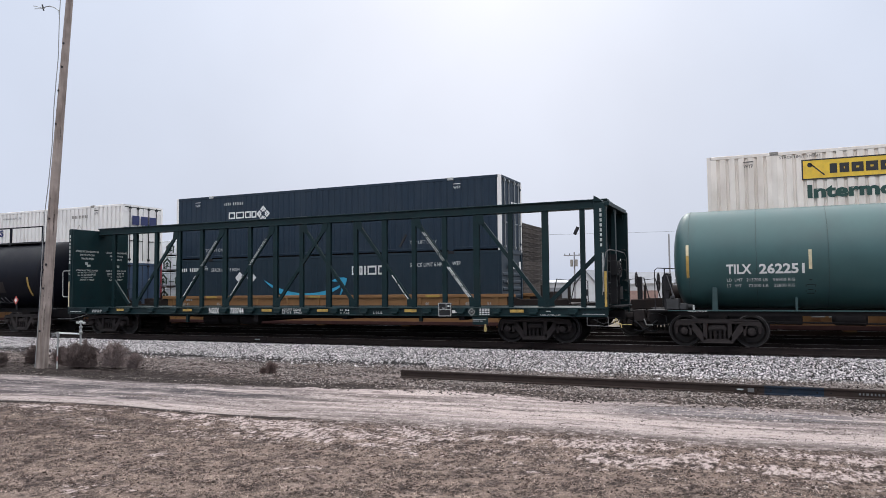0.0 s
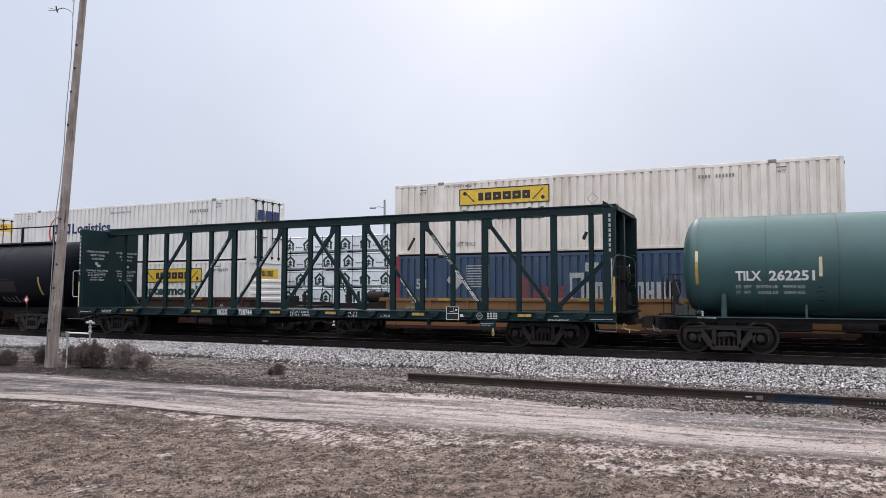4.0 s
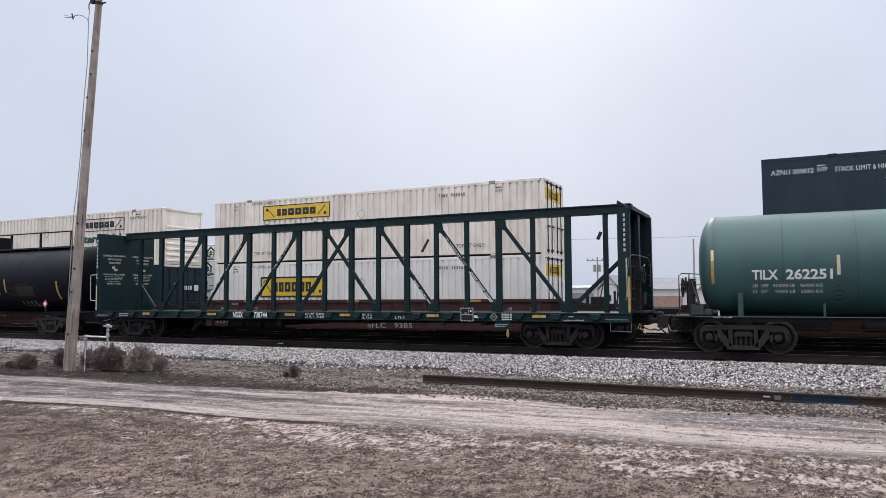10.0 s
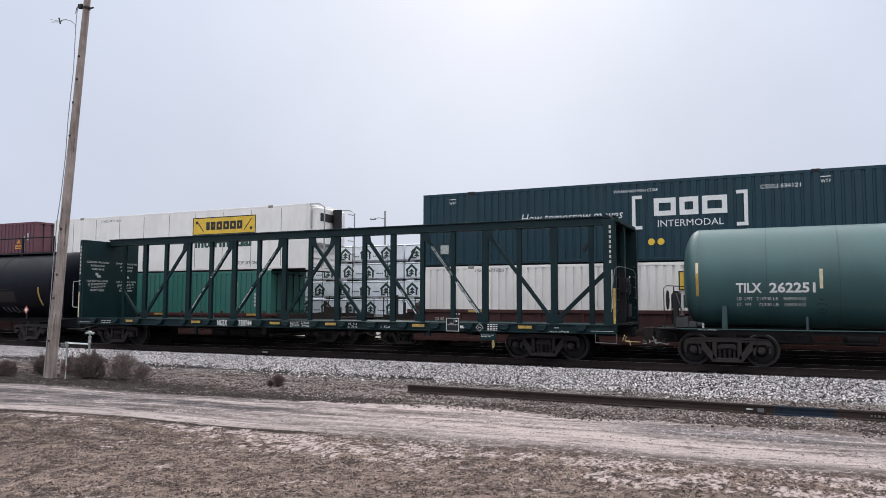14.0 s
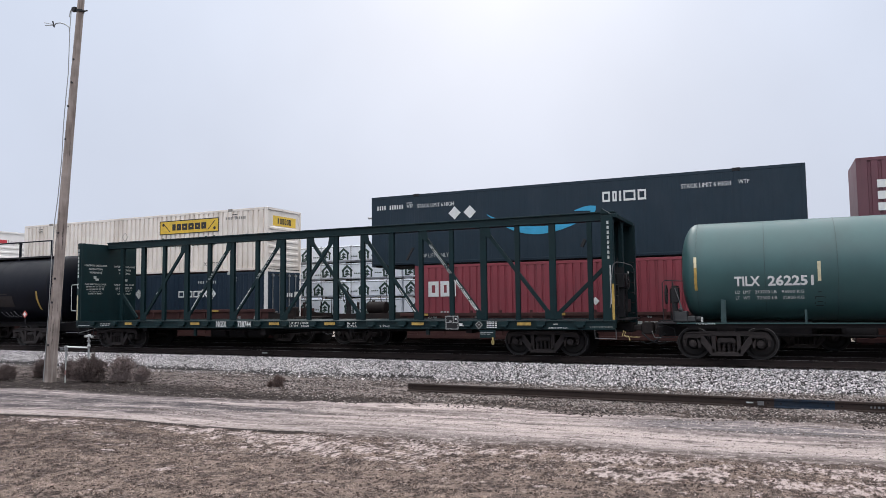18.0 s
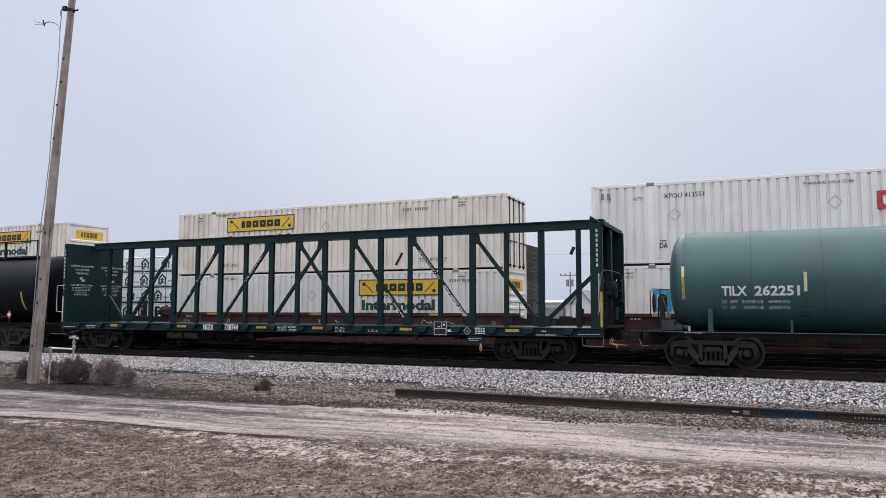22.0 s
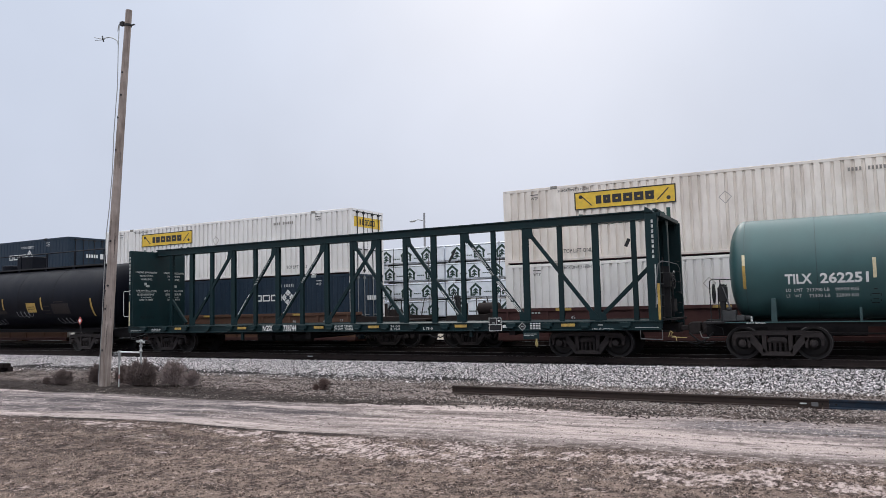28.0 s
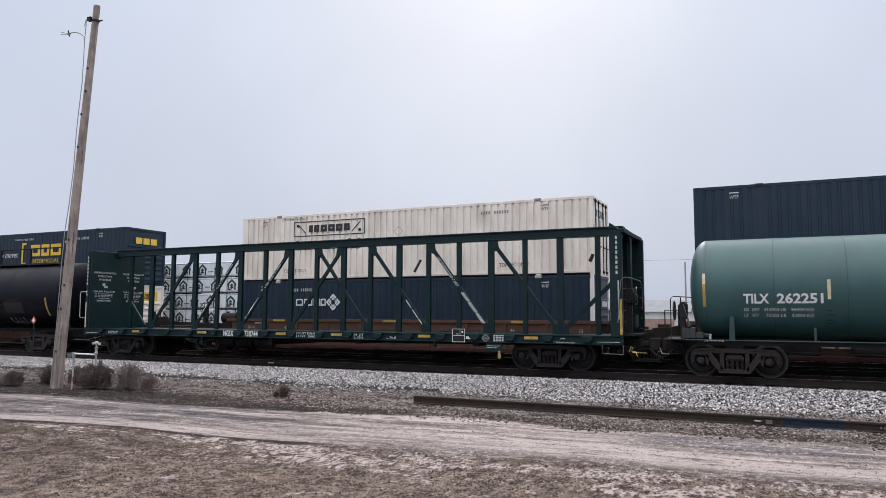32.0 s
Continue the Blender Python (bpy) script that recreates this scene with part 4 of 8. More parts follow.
        ink += [(mid - 0.11, mid + 0.03, 2.92, 3.04), (mid - 0.02, mid + 0.16, 2.84, 2.94)]
    tagged(marks("stencil_print", ink, worn_white, car, 0, face="x", x=L + 0.102), kind="stuff")
    part("graffiti_scrawl", Mesh().tube([(L + 0.104, -1.05 + 0.05 * k, 1.5 + 0.07 * math.sin(k * 1.7)) for k in range(16)], 0.006, 4), under_black, car)
    # right-hand bulkhead, seen from outside
    TR = TOP - 0.17
    part("bulkhead_panel", Mesh().box(R - 0.42, R - 0.36, -1.2, 1.44, 1.1, TR - 0.05), green_car, car, bevel=0.008)
    part("corner_post", Mesh().box(R - 0.34, R - 0.02, -1.50, -1.42, 0.86, TR + 0.02).box(R - 0.06, R + 0.0, -1.46, -1.30, 0.9, TR), green_car, car, bevel=0.008)
    part("corner_post", Mesh().box(R - 0.34, R + 0.14, 1.36, 1.5, 0.86, TR - 0.02), green_car, car, bevel=0.008)
    part("bulkhead_column", Mesh().box(R - 0.12, R + 0.01, -0.11, 0.13, 1.05, TR - 0.05).box(R - 0.36, R - 0.12, -0.012, 0.012, 1.05, TR - 0.05), green_car, car, bevel=0.006)
    for y, q in ((-1.30, 1), (-0.11, -1), (0.13, 1), (1.36, -1)):
        # rounded corners of the two tall openings
        arc = [(0.26 * (1 - math.sin(math.pi / 2 * k / 5)), -0.26 * (1 - math.cos(math.pi / 2 * k / 5))) for k in range(6)]
        n = len(arc) + 1
        ring = [(0.0, 0.0)] + arc
        vs = [(x, y + q * a, TR - 0.06 + c) for x in (R - 0.04, R - 0.005) for a, c in ring]
        part("corner_gusset", Mesh().add(vs, [tuple(range(n)), tuple(range(2 * n - 1, n - 1, -1))] + [(k, n + k, n + (k + 1) % n, (k + 1) % n) for k in range(n)]), green_car, car)
    part("brake_rigging", Mesh().box(R - 0.2, R + 0.06, -0.30, -0.20, 1.2, 2.75).box(R - 0.15, R + 0.1, 0.05, 0.55, 1.35, 1.75).cyl((R + 0.02, 0.3, 1.2), (R + 0.02, 0.3, 2.2), 0.035, 8).tube([(R + 0.05, -0.25, 2.1), (R + 0.09, 0.1, 1.8), (R + 0.06, 0.3, 1.3)], 0.02), dark_metal, car, bevel=0.0)
    part("bulkhead_cap", Mesh().box(R - 0.36, R + 0.10, -1.46, 1.46, TR - 0.06, TR + 0.06).prism([(R - 0.36, TR + 0.06), (R - 0.1, TR + 0.06), (R - 0.12, TR + 0.1), (R - 0.34, TR + 0.25)], -1.5, -0.85).box(R - 0.36, R - 0.1, -0.2, 0.3, TR + 0.06, TR + 0.2), green_car, car, bevel=0.008)
    for z in (1.75, 2.4, 3.1, 3.75):
        part("cross_rib", Mesh().box(R - 0.36, R - 0.28, -1.3, 1.4, z, z + 0.09), green_car, car, bevel=0.006)
    # vertical owner lettering, drawn as plain bars
    marks("owner_print", [(R - 0.175, R - 0.115, 3.98 - 0.148 * k, 4.075 - 0.148 * k) for k in range(8)], worn_white, car, -1.502)
    marks("owner_print", [(L - 0.10, L - 0.03, 4.06 - 0.158 * k, 4.165 - 0.158 * k) for k in range(8)] + [(L - 0.11, L - 0.02, 2.66, 2.70), (L - 0.11, L - 0.02, 2.5, 2.54), (L - 0.11, L - 0.085, 2.54, 2.66)], worn_white, car, -1.472)
    part("reflector", Mesh().box(R - 0.12, R - 0.08, -1.515, -1.503, 1.6, 2.75), worn_white, car)
    part("reflector", Mesh().box(R - 0.07, R + 0.0, -1.515, -1.503, 1.15, 2.2), yellow_refl, car, "yellow reflective strip")
    part("reflector", Mesh().box(L - 0.10, L - 0.05, -1.485, -1.473, 1.15, 2.2), pale_refl, car, "yellow reflective strip")
    # grab irons, ladder and brake gear of the right end
    part("grab_iron", Mesh().tube([(R - 0.12, -1.56, 1.5), (R - 0.06, -1.6, 2.3), (R + 0.0, -1.6, 2.75), (R + 0.08, -1.5, 2.84), (R + 0.1, -0.5, 2.86), (R + 0.1, 0.9, 2.84), (R + 0.1, 1.3, 2.72), (R + 0.1, 1.35, 1.9)], 0.013, 7), grey_steel, car, smooth=True)
    ladder = Mesh().tube([(R - 0.02, -1.3, 1.1), (R - 0.02, -1.3, 3.0)], 0.018).tube([(R - 0.02, -0.85, 1.1), (R - 0.02, -0.85, 3.0)], 0.018)
    for k in range(6):
        ladder.tube([(R - 0.02, -1.3, 1.2 + 0.33 * k), (R - 0.02, -0.85, 1.2 + 0.33 * k)], 0.014)
    part("ladder", ladder, dark_metal, car)
    for k in range(6):
        part("end_rung", Mesh().tube([(R + 0.0, 0.95, 1.3 + 0.33 * k), (R + 0.08, 0.95, 1.3 + 0.33 * k), (R + 0.08, 1.4, 1.3 + 0.33 * k)], 0.016), dark_metal, car)
    part("brake_housing", Mesh().box(R - 0.1, R + 0.1, -0.42, -0.05, 2.1, 2.55).cyl((R + 0.1, -0.25, 2.35), (R + 0.16, -0.25, 2.35), 0.06), dark_metal, car, bevel=0.02)
    part("brake_wheel", Mesh().wheel(R + 0.17, -0.25, 2.30, 0.25), dark_metal, car)
    marks("white_print", [(0.15, 0.3, 2.44, 2.62), (0.22, 0.27, 2.3, 2.4)], white_paint, car, 0, face="x", x=R + 0.102)
    part("end_platform", Mesh().box(R - 0.05, R + 0.32, -1.0, 0.9, 1.12, 1.17), dark_metal, car)
    part("grab_iron", Mesh().tube([(L - 0.12, -1.46, 2.66), (L - 0.40, -1.49, 2.65), (L - 0.44, -1.49, 2.60), (L - 0.42, -1.49, 1.62), (L - 0.38, -1.49, 1.56), (L - 0.12, -1.46, 1.55)], 0.016, 8), worn_white, car, "pale bent grab iron", smooth=True)
    part("sill_step", Mesh().tube([(R - 0.6, -1.54, 0.86), (R - 0.6, -1.54, 0.6), (R + 0.02, -1.54, 0.58), (R + 0.02, -1.54, 0.86)], 0.014), grey_steel, car)
    part("sill_step", Mesh().tube([(L + 0.1, -1.54, 0.86), (L + 0.1, -1.54, 0.58), (L + 1.0, -1.54, 0.58), (L + 1.0, -1.54, 0.86)], 0.02), dark_metal, car)
    part("uncoupling_lever", Mesh().tube([(R + 0.16, -1.38, 0.66), (R + 0.22, -1.42, 0.82), (R + 0.28, -1.42, 0.78), (R + 0.22, -1.4, 0.68), (R + 0.36, -1.4, 0.66), (R + 0.39, -1.42, 0.54)], 0.011).tube([(R + 0.24, -1.38, 0.64), (R + 0.62, -1.1, 0.62)], 0.009), pipe_yellow, car, "bent pale yellow uncoupling rod")
    # side sill details: tie-down pockets, reflectors, stencils
    for x in COLS:
        part("winch_pocket", Mesh().box(x - 0.16, x + 0.16, -SY - 0.12, -SY, 0.98, 1.09).cyl((x - 0.1, -SY - 0.08, 0.95), (x + 0.1, -SY - 0.08, 0.95), 0.05, 8), green_car, car, bevel=0.008)
    for x in (-19.5, -16.02, -12.28, -9.88, -6.45, -2.78):
        part("reflector", Mesh().box(x - 0.22, x + 0.22, -SY - 0.066, -SY - 0.055, 0.975, 1.065), yellow_refl, car, "dull yellow reflector")
    lettering("NGSX", 0.30, white_paint, car, -14.96, -SY - 0.066, 0.90, wide=0.60, bold=0.006, name="reporting_mark")
    lettering("738744", 0.30, white_paint, car, -13.95, -SY - 0.066, 0.90, wide=0.70, bold=0.006, name="car_number")
    lettering("LD LMT 220600", 0.11, white_paint, car, -11.58, -SY - 0.066, 1.01, fit=0.82)
    lettering("LT WT   59400", 0.11, white_paint, car, -11.58, -SY - 0.066, 0.905, fit=0.82)
    lettering("IH  0-2", 0.10, white_paint, car, -9.16, -SY - 0.066, 1.0, fit=0.37)
    lettering("IL 73-0", 0.10, white_paint, car, -9.16, -SY - 0.066, 0.90, fit=0.37)
    lettering("L 75-0", 0.11, white_paint, car, -7.86, -SY - 0.066, 0.91, fit=0.35)
    marks("stencil_print", bars(-21.1, 0.99, 0.03, (0.1, 0.14, 0.1, 0.12), 0.03) + bars(-21.1, 0.92, 0.03, (0.06, 0.14, 0.14, 0.08), 0.03) + bars(-22.4, 0.93, 0.025, (0.5, 0.3, 0.06), 0.03), worn_white, car, -SY - 0.062)
    marks("inspection_box", [(-5.42, -4.98, 1.26, 1.275), (-5.42, -4.98, 0.85, 0.865), (-5.42, -5.405, 0.85, 1.275), (-4.995, -4.98, 0.85, 1.275), (-5.42, -4.98, 1.05, 1.062), (-5.16, -5.15, 1.05, 1.275), (-5.3, -5.2, 1.1, 1.12), (-5.1, -5.04, 1.15, 1.2)], white_paint, car, -SY - 0.082)
    part("inspection_plate", Mesh().box(-5.43, -4.97, -SY - 0.078, -SY - 0.06, 0.84, 1.285), dark_metal, car)
    marks("stencil_print", bars(-4.95, 0.95, 0.09, (0.05, 0.05, 0.04), 0.005) + sum([bars(-4.01, 0.9 + 0.055 * k, 0.028, (0.06, 0.08, 0.06, 0.06), 0.025) for k in range(4)], []), white_paint, car, -SY - 0.062)
    part("data_plate", Mesh().prism([(-4.405, 0.99), (-4.275, 1.12), (-4.145, 0.99), (-4.275, 0.86)], -SY - 0.072, -SY - 0.062), worn_white, car)
    part("data_plate_face", Mesh().prism([(-4.38, 0.99), (-4.275, 1.095), (-4.17, 0.99), (-4.275, 0.885)], -SY - 0.075, -SY - 0.072), dark_metal, car)
    marks("stencil_print", bars(-4.31, 0.975, 0.03, (0.04, 0.03), 0.008), worn_white, car, -SY - 0.076)
    lettering("2 INCH HF COMP SHOES", 0.06, white_paint, car, -2.03, -SY - 0.062, 0.88, fit=0.64)
    marks("sill_stripe", [(-0.74, -0.07, 0.925, 0.94), (-1.85, -1.7, 1.0, 1.03)], worn_white, car, -SY - 0.062)
    part("route_card_holder", Mesh().box(-4.27, -3.74, -SY - 0.03, -SY, 0.58, 0.83), green_car, car, bevel=0.01)
    marks("stencil_print", bars(-4.24, 0.74, 0.02, (0.09, 0.08, 0.1, 0.09), 0.02) + bars(-4.24, 0.69, 0.02, (0.2, 0.1), 0.03), worn_white, car, -SY - 0.032)
    part("release_rod_flag", Mesh().box(-3.85, -3.80, -SY - 0.05, -SY - 0.03, 0.36, 0.60).box(-3.87, -3.78, -SY - 0.05, -SY - 0.03, 0.40, 0.50), pipe_yellow, car, "yellow release handle")
    for x in (-13.6, -14.5, -15.4):
        part("air_reservoir", Mesh().lathe([(x - 0.5, 0.1), (x - 0.45, 0.2), (x + 0.3, 0.2), (x + 0.35, 0.1)], -0.7, 0.66, 14), under_black, car, smooth=True)
    part("brake_pipe", Mesh().tube([(-21, -0.9, 0.8), (-12, -0.9, 0.74), (-3, -0.9, 0.8), (R + 0.2, -0.5, 0.78)], 0.03), under_black, car)
    part("train_line_hanger", Mesh().box(-16.2, -16.1, -1.45, -1.35, 0.55, 0.86), green_car, car)
    part("train_line_hanger", Mesh().box(-6.2, -6.1, -1.45, -1.35, 0.66, 0.86), green_car, car)
    add_coupler(car, R + 0.2, 1)
    add_coupler(car, L - 0.2, -1)
    tr = add_truck(car, -2.34)
    copy_truck(tr, car, -20.71)
    return tr


TRUCK = build_centre_beam()


def on_tank(o, zc, r, out=0.012):
    """Lay a flat mark on the round flank of a tank."""
    o.data = o.data.copy()
    m = o.matrix_basis
    back = m.inverted()
    for v in o.data.vertices:
        p = m @ v.co
        dz = p.z - zc
        p.y = -math.sqrt(max(0.01, r * r - dz * dz)) - out
        v.co = back @ p
    return o


def strip_on_tank(name, rects, material, parent, zc, r, label="", out=0.008):
    b = Mesh()
    for x0, x1, z0, z1 in rects:
        n = max(1, int((z1 - z0) / 0.12))
        vs = []
        for k in range(n + 1):
            z = z0 + (z1 - z0) * k / n
            y = -math.sqrt(r * r - (z - zc) ** 2)
            vs += [(x0, y - out, z), (x1, y - out, z), (x1, y + 0.01, z), (x0, y + 0.01, z)]
        fs = [(0, 3, 2, 1), (4 * n, 4 * n + 1, 4 * n + 2, 4 * n + 3)]
        for k in range(n):
            a = 4 * k
            fs += [(a, a + 1, a + 5, a + 4), (a + 1, a + 2, a + 6, a + 5), (a + 2, a + 3, a + 7, a + 6), (a + 3, a, a + 4, a + 7)]
        b.add(vs, fs)
    return part(name, b, material, parent, label)


def tank_shell(x0, x1, r, zc):
    """A welded tank with dished heads."""
    h = 0.48
    prof = []
    for k in range(17):
        a = math.pi / 2 * k / 16
        prof.append((x0 + h * (1 - math.sin(a)), max(0.02, r * math.cos(a) ** 0.7 if k < 16 else 0.02)))
    prof = prof[::-1]
    body = [(x0 + h + 0.001, r)]
    body.append((x1 - h - 0.001, r))
    back = [(x0 + x1 - x, q) for x, q in prof[::-1]]
    return Mesh().lathe(prof + body + back, 0, zc, 64)


def build_tank(name, label, x0, x1, r, zc, paintm, truck_x, seams, seam_paint):
    car = thing(name, label, "tank car", pose(0, 0, 0))
    part("tank_shell", tank_shell(x0, x1, r, zc), paintm, car, smooth=True)
    for x in seams:
        part("weld_seam", Mesh().lathe([(x - 0.012, r - 0.02), (x - 0.007, r + 0.006), (x + 0.007, r + 0.006), (x + 0.012, r - 0.02)], 0, zc, 64), seam_paint, car, "dark weld seam")
    for s in (-1, 1):
        part("side_sill", Mesh().box(x0 - 0.25, x1 + 0.25, min(s * 1.2, s * 1.29), max(s * 1.2, s * 1.29), 1.025, 1.05), paintm, car)
        part("sill_web", Mesh().box(x0 + 0.2, x1 - 0.2, min(s * 1.18, s * 1.2), max(s * 1.18, s * 1.2), 0.9, 1.025), under_black, car)
    part("stub_sill", Mesh().box(x0 - 0.75, x0 + 3.4, -0.3, 0.3, 0.62, 1.1), under_black, car, bevel=0.02)
    part("stub_sill", Mesh().box(x1 - 3.4, x1 + 0.75, -0.3, 0.3, 0.62, 1.1), under_black, car, bevel=0.02)
    part("bolster", Mesh().box(truck_x[0] - 0.25, truck_x[0] + 0.25, -0.9, 0.9, 0.74, 1.02), under_black, car, bevel=0.02)
    part("bolster", Mesh().box(truck_x[1] - 0.25, truck_x[1] + 0.25, -0.9, 0.9, 0.74, 1.02), under_black, car, bevel=0.02)
    for x in truck_x:
        copy_truck(TRUCK, car, x)
    for s, e in ((-1, x0), (1, x1)):
        add_coupler(car, e + s * 0.2, s)
        part("end_platform", Mesh().box(min(e + s * 0.1, e + s * 0.62), max(e + s * 0.1, e + s * 0.62), -1.45, 1.45, 1.02, 1.07), dark_metal, car, bevel=0.006)
        if x0 < 0:
            part("handrail", Mesh().tube([(e + s * 0.40, -1.42, 1.05), (e + s * 0.40, -1.42, 2.0), (e + s * 0.34, -1.38, 2.1), (e + s * 0.12, -1.3, 2.1), (e + s * 0.08, -1.25, 1.08)], 0.015), dark_metal, car, smooth=True)
        part("handrail", Mesh().tube([(e + s * 0.58, 1.42, 1.05), (e + s * 0.58, 1.42, 2.05), (e + s * 0.3, 1.3, 2.14)], 0.022), dark_metal, car, smooth=True)
        part("uncoupling_lever", Mesh().tube([(e + s * 0.55, -1.3, 0.62), (e + s * 0.8, -0.8, 0.6), (e + s * 0.95, -0.2, 0.75)], 0.016), bare_steel, car)
    return car


def build_green_tank():
    zc, r = 2.52, 1.44
    x0, x1 = 1.80, 18.6
    car = build_tank("green_tank_car", "grimy blue-green welded tank car with white lettering", x0, x1, r, zc, green_tank, (2.995, 17.2), (2.30, 4.07, 5.83, 7.7, 9.6, 11.5, 13.4, 15.3), seam_green)
    o = lettering("TILX", 0.36, white_paint, car, 3.29, -1.5, 2.065, fit=0.65, bold=0.011, name="reporting_mark")
    on_tank(o, zc, r)
    o = lettering("262251", 0.36, white_paint, car, 4.13, -1.5, 2.065, fit=1.12, bold=0.011, name="car_number")
    on_tank(o, zc, r)
    for s, x, z, w in (("LD  LMT", 3.30, 1.85, 0.40), ("213700 LB", 3.80, 1.85, 0.54), ("96900 KG", 4.47, 1.85, 0.54), ("LT   WT", 3.30, 1.69, 0.37), ("72300 LB", 3.85, 1.69, 0.50), ("32800 KG", 4.49, 1.69, 0.52)):
        on_tank(lettering(s, 0.122, white_paint, car, x, -1.5, z, fit=w), zc, r)
    strip_on_tank("reflector", [(2.235, 2.31, 1.96, 2.9)], yellow_refl, car, zc, r, "yellow reflective strip")
    strip_on_tank("reflector", [(2.235, 2.31, 2.6, 2.9)], pale_refl, car, zc, r, "faded end of the strip", out=0.012)
    strip_on_tank("reflector", [(5.35, 5.43, 2.16, 2.68)], pale_refl, car, zc, r, "faded yellow reflective strip")
    strip_on_tank("reflector", [(8.7, 8.8, 2.16, 2.68), (12.0, 12.1, 2.16, 2.68)], pale_refl, car, zc, r, "faded yellow reflective strip")
    strip_on_tank("placard_ghost", [(5.30, 5.48, 1.74, 1.76), (5.33, 5.45, 1.60, 1.62), (5.30, 5.48, 1.50, 1.52), (5.35, 5.43, 1.86, 1.88), (5.27, 5.285, 1.55, 1.75), (5.5, 5.515, 1.55, 1.75)], truck_steel, car, zc, r, "faint worn stencil", out=0.004)
    part("support_gusset", Mesh().prism([(2.89, 1.05), (3.04, 1.05), (3.03, 1.68), (2.91, 1.70)], -1.29, -1.16), seam_green, car, bevel=0.006)
    for x in (5.0, 8.6, 12.2):
        part("support_gusset", Mesh().box(x, x + 0.06, -1.28, -1.12, 1.05, 1.40), seam_green, car, bevel=0.004)
    part("end_gauge", Mesh().box(2.37, 2.42, -1.30, -1.25, 1.06, 1.15).cyl((2.395, -1.28, 1.15), (2.395, -1.28, 1.20), 0.032, 10), worn_white, car, "small white capped fitting", bevel=0.006)
    lettering("2 INCH HF COMP SHOES", 0.06, white_paint, car, 2.24, -1.295, 1.0, fit=0.5)
    # hand brake and its stand on the end platform
    part("brake_wheel", Mesh().wheel(1.40, -0.95, 1.86, 0.27), dark_metal, car)
    part("brake_stand", Mesh().box(1.56, 1.70, -1.05, -0.85, 1.07, 2.12).box(1.54, 1.76, -1.08, -0.80, 1.62, 2.06), dark_metal, car, bevel=0.015)
    part("brake_chain", Mesh().tube([(1.72, -0.95, 1.75), (1.80, -1.0, 1.5), (1.78, -1.0, 1.2)], 0.02).tube([(1.66, -1.1, 2.05), (1.86, -1.1, 1.4)], 0.014), grey_steel, car)
    part("stand_rail", Mesh().tube([(1.34, -1.30, 1.07), (1.34, -1.30, 2.20), (1.42, -1.30, 2.27), (1.90, -1.22, 2.24)], 0.014, 8), dark_metal, car, "dark bent handrail", smooth=True)
    part("stand_rail", Mesh().tube([(1.62, -1.30, 1.07), (1.62, -1.30, 2.24)], 0.016, 8), dark_metal, car, smooth=True)
    part("brake_housing", Mesh().box(1.62, 1.98, -1.12, -0.7, 1.07, 1.38).box(1.74, 1.86, -1.16, -0.9, 1.38, 1.46).box(1.98, 2.2, -1.1, -0.8, 1.07, 1.24).cyl((2.2, -0.95, 1.16), (2.36, -0.95, 1.16), 0.07, 10), grey_dark, car, bevel=0.02)
    part("air_line", Mesh().tube([(1.0, -0.7, 0.7), (1.12, -0.9, 0.92), (1.35, -1.0, 0.96), (1.6, -1.1, 0.88), (1.64, -1.1, 0.62), (1.1, -1.0, 0.62)], 0.012), dark_metal, car, smooth=True)
    part("bottom_valve", Mesh().lathe([(0.55, 0.15), (0.55, 0.28), (1.1, 0.32)], 10.1, 0, 16, "z"), under_black, car)
    part("brake_cylinder", Mesh().lathe([(5.9, 0.1), (6.0, 0.18), (6.7, 0.18), (6.75, 0.1)], -0.6, 0.8, 14), under_black, car, smooth=True)
    part("brake_rod", Mesh().tube([(3.6, -0.75, 0.72), (8.6, -0.75, 0.66)], 0.025), under_black, car)
    return car


build_green_tank()


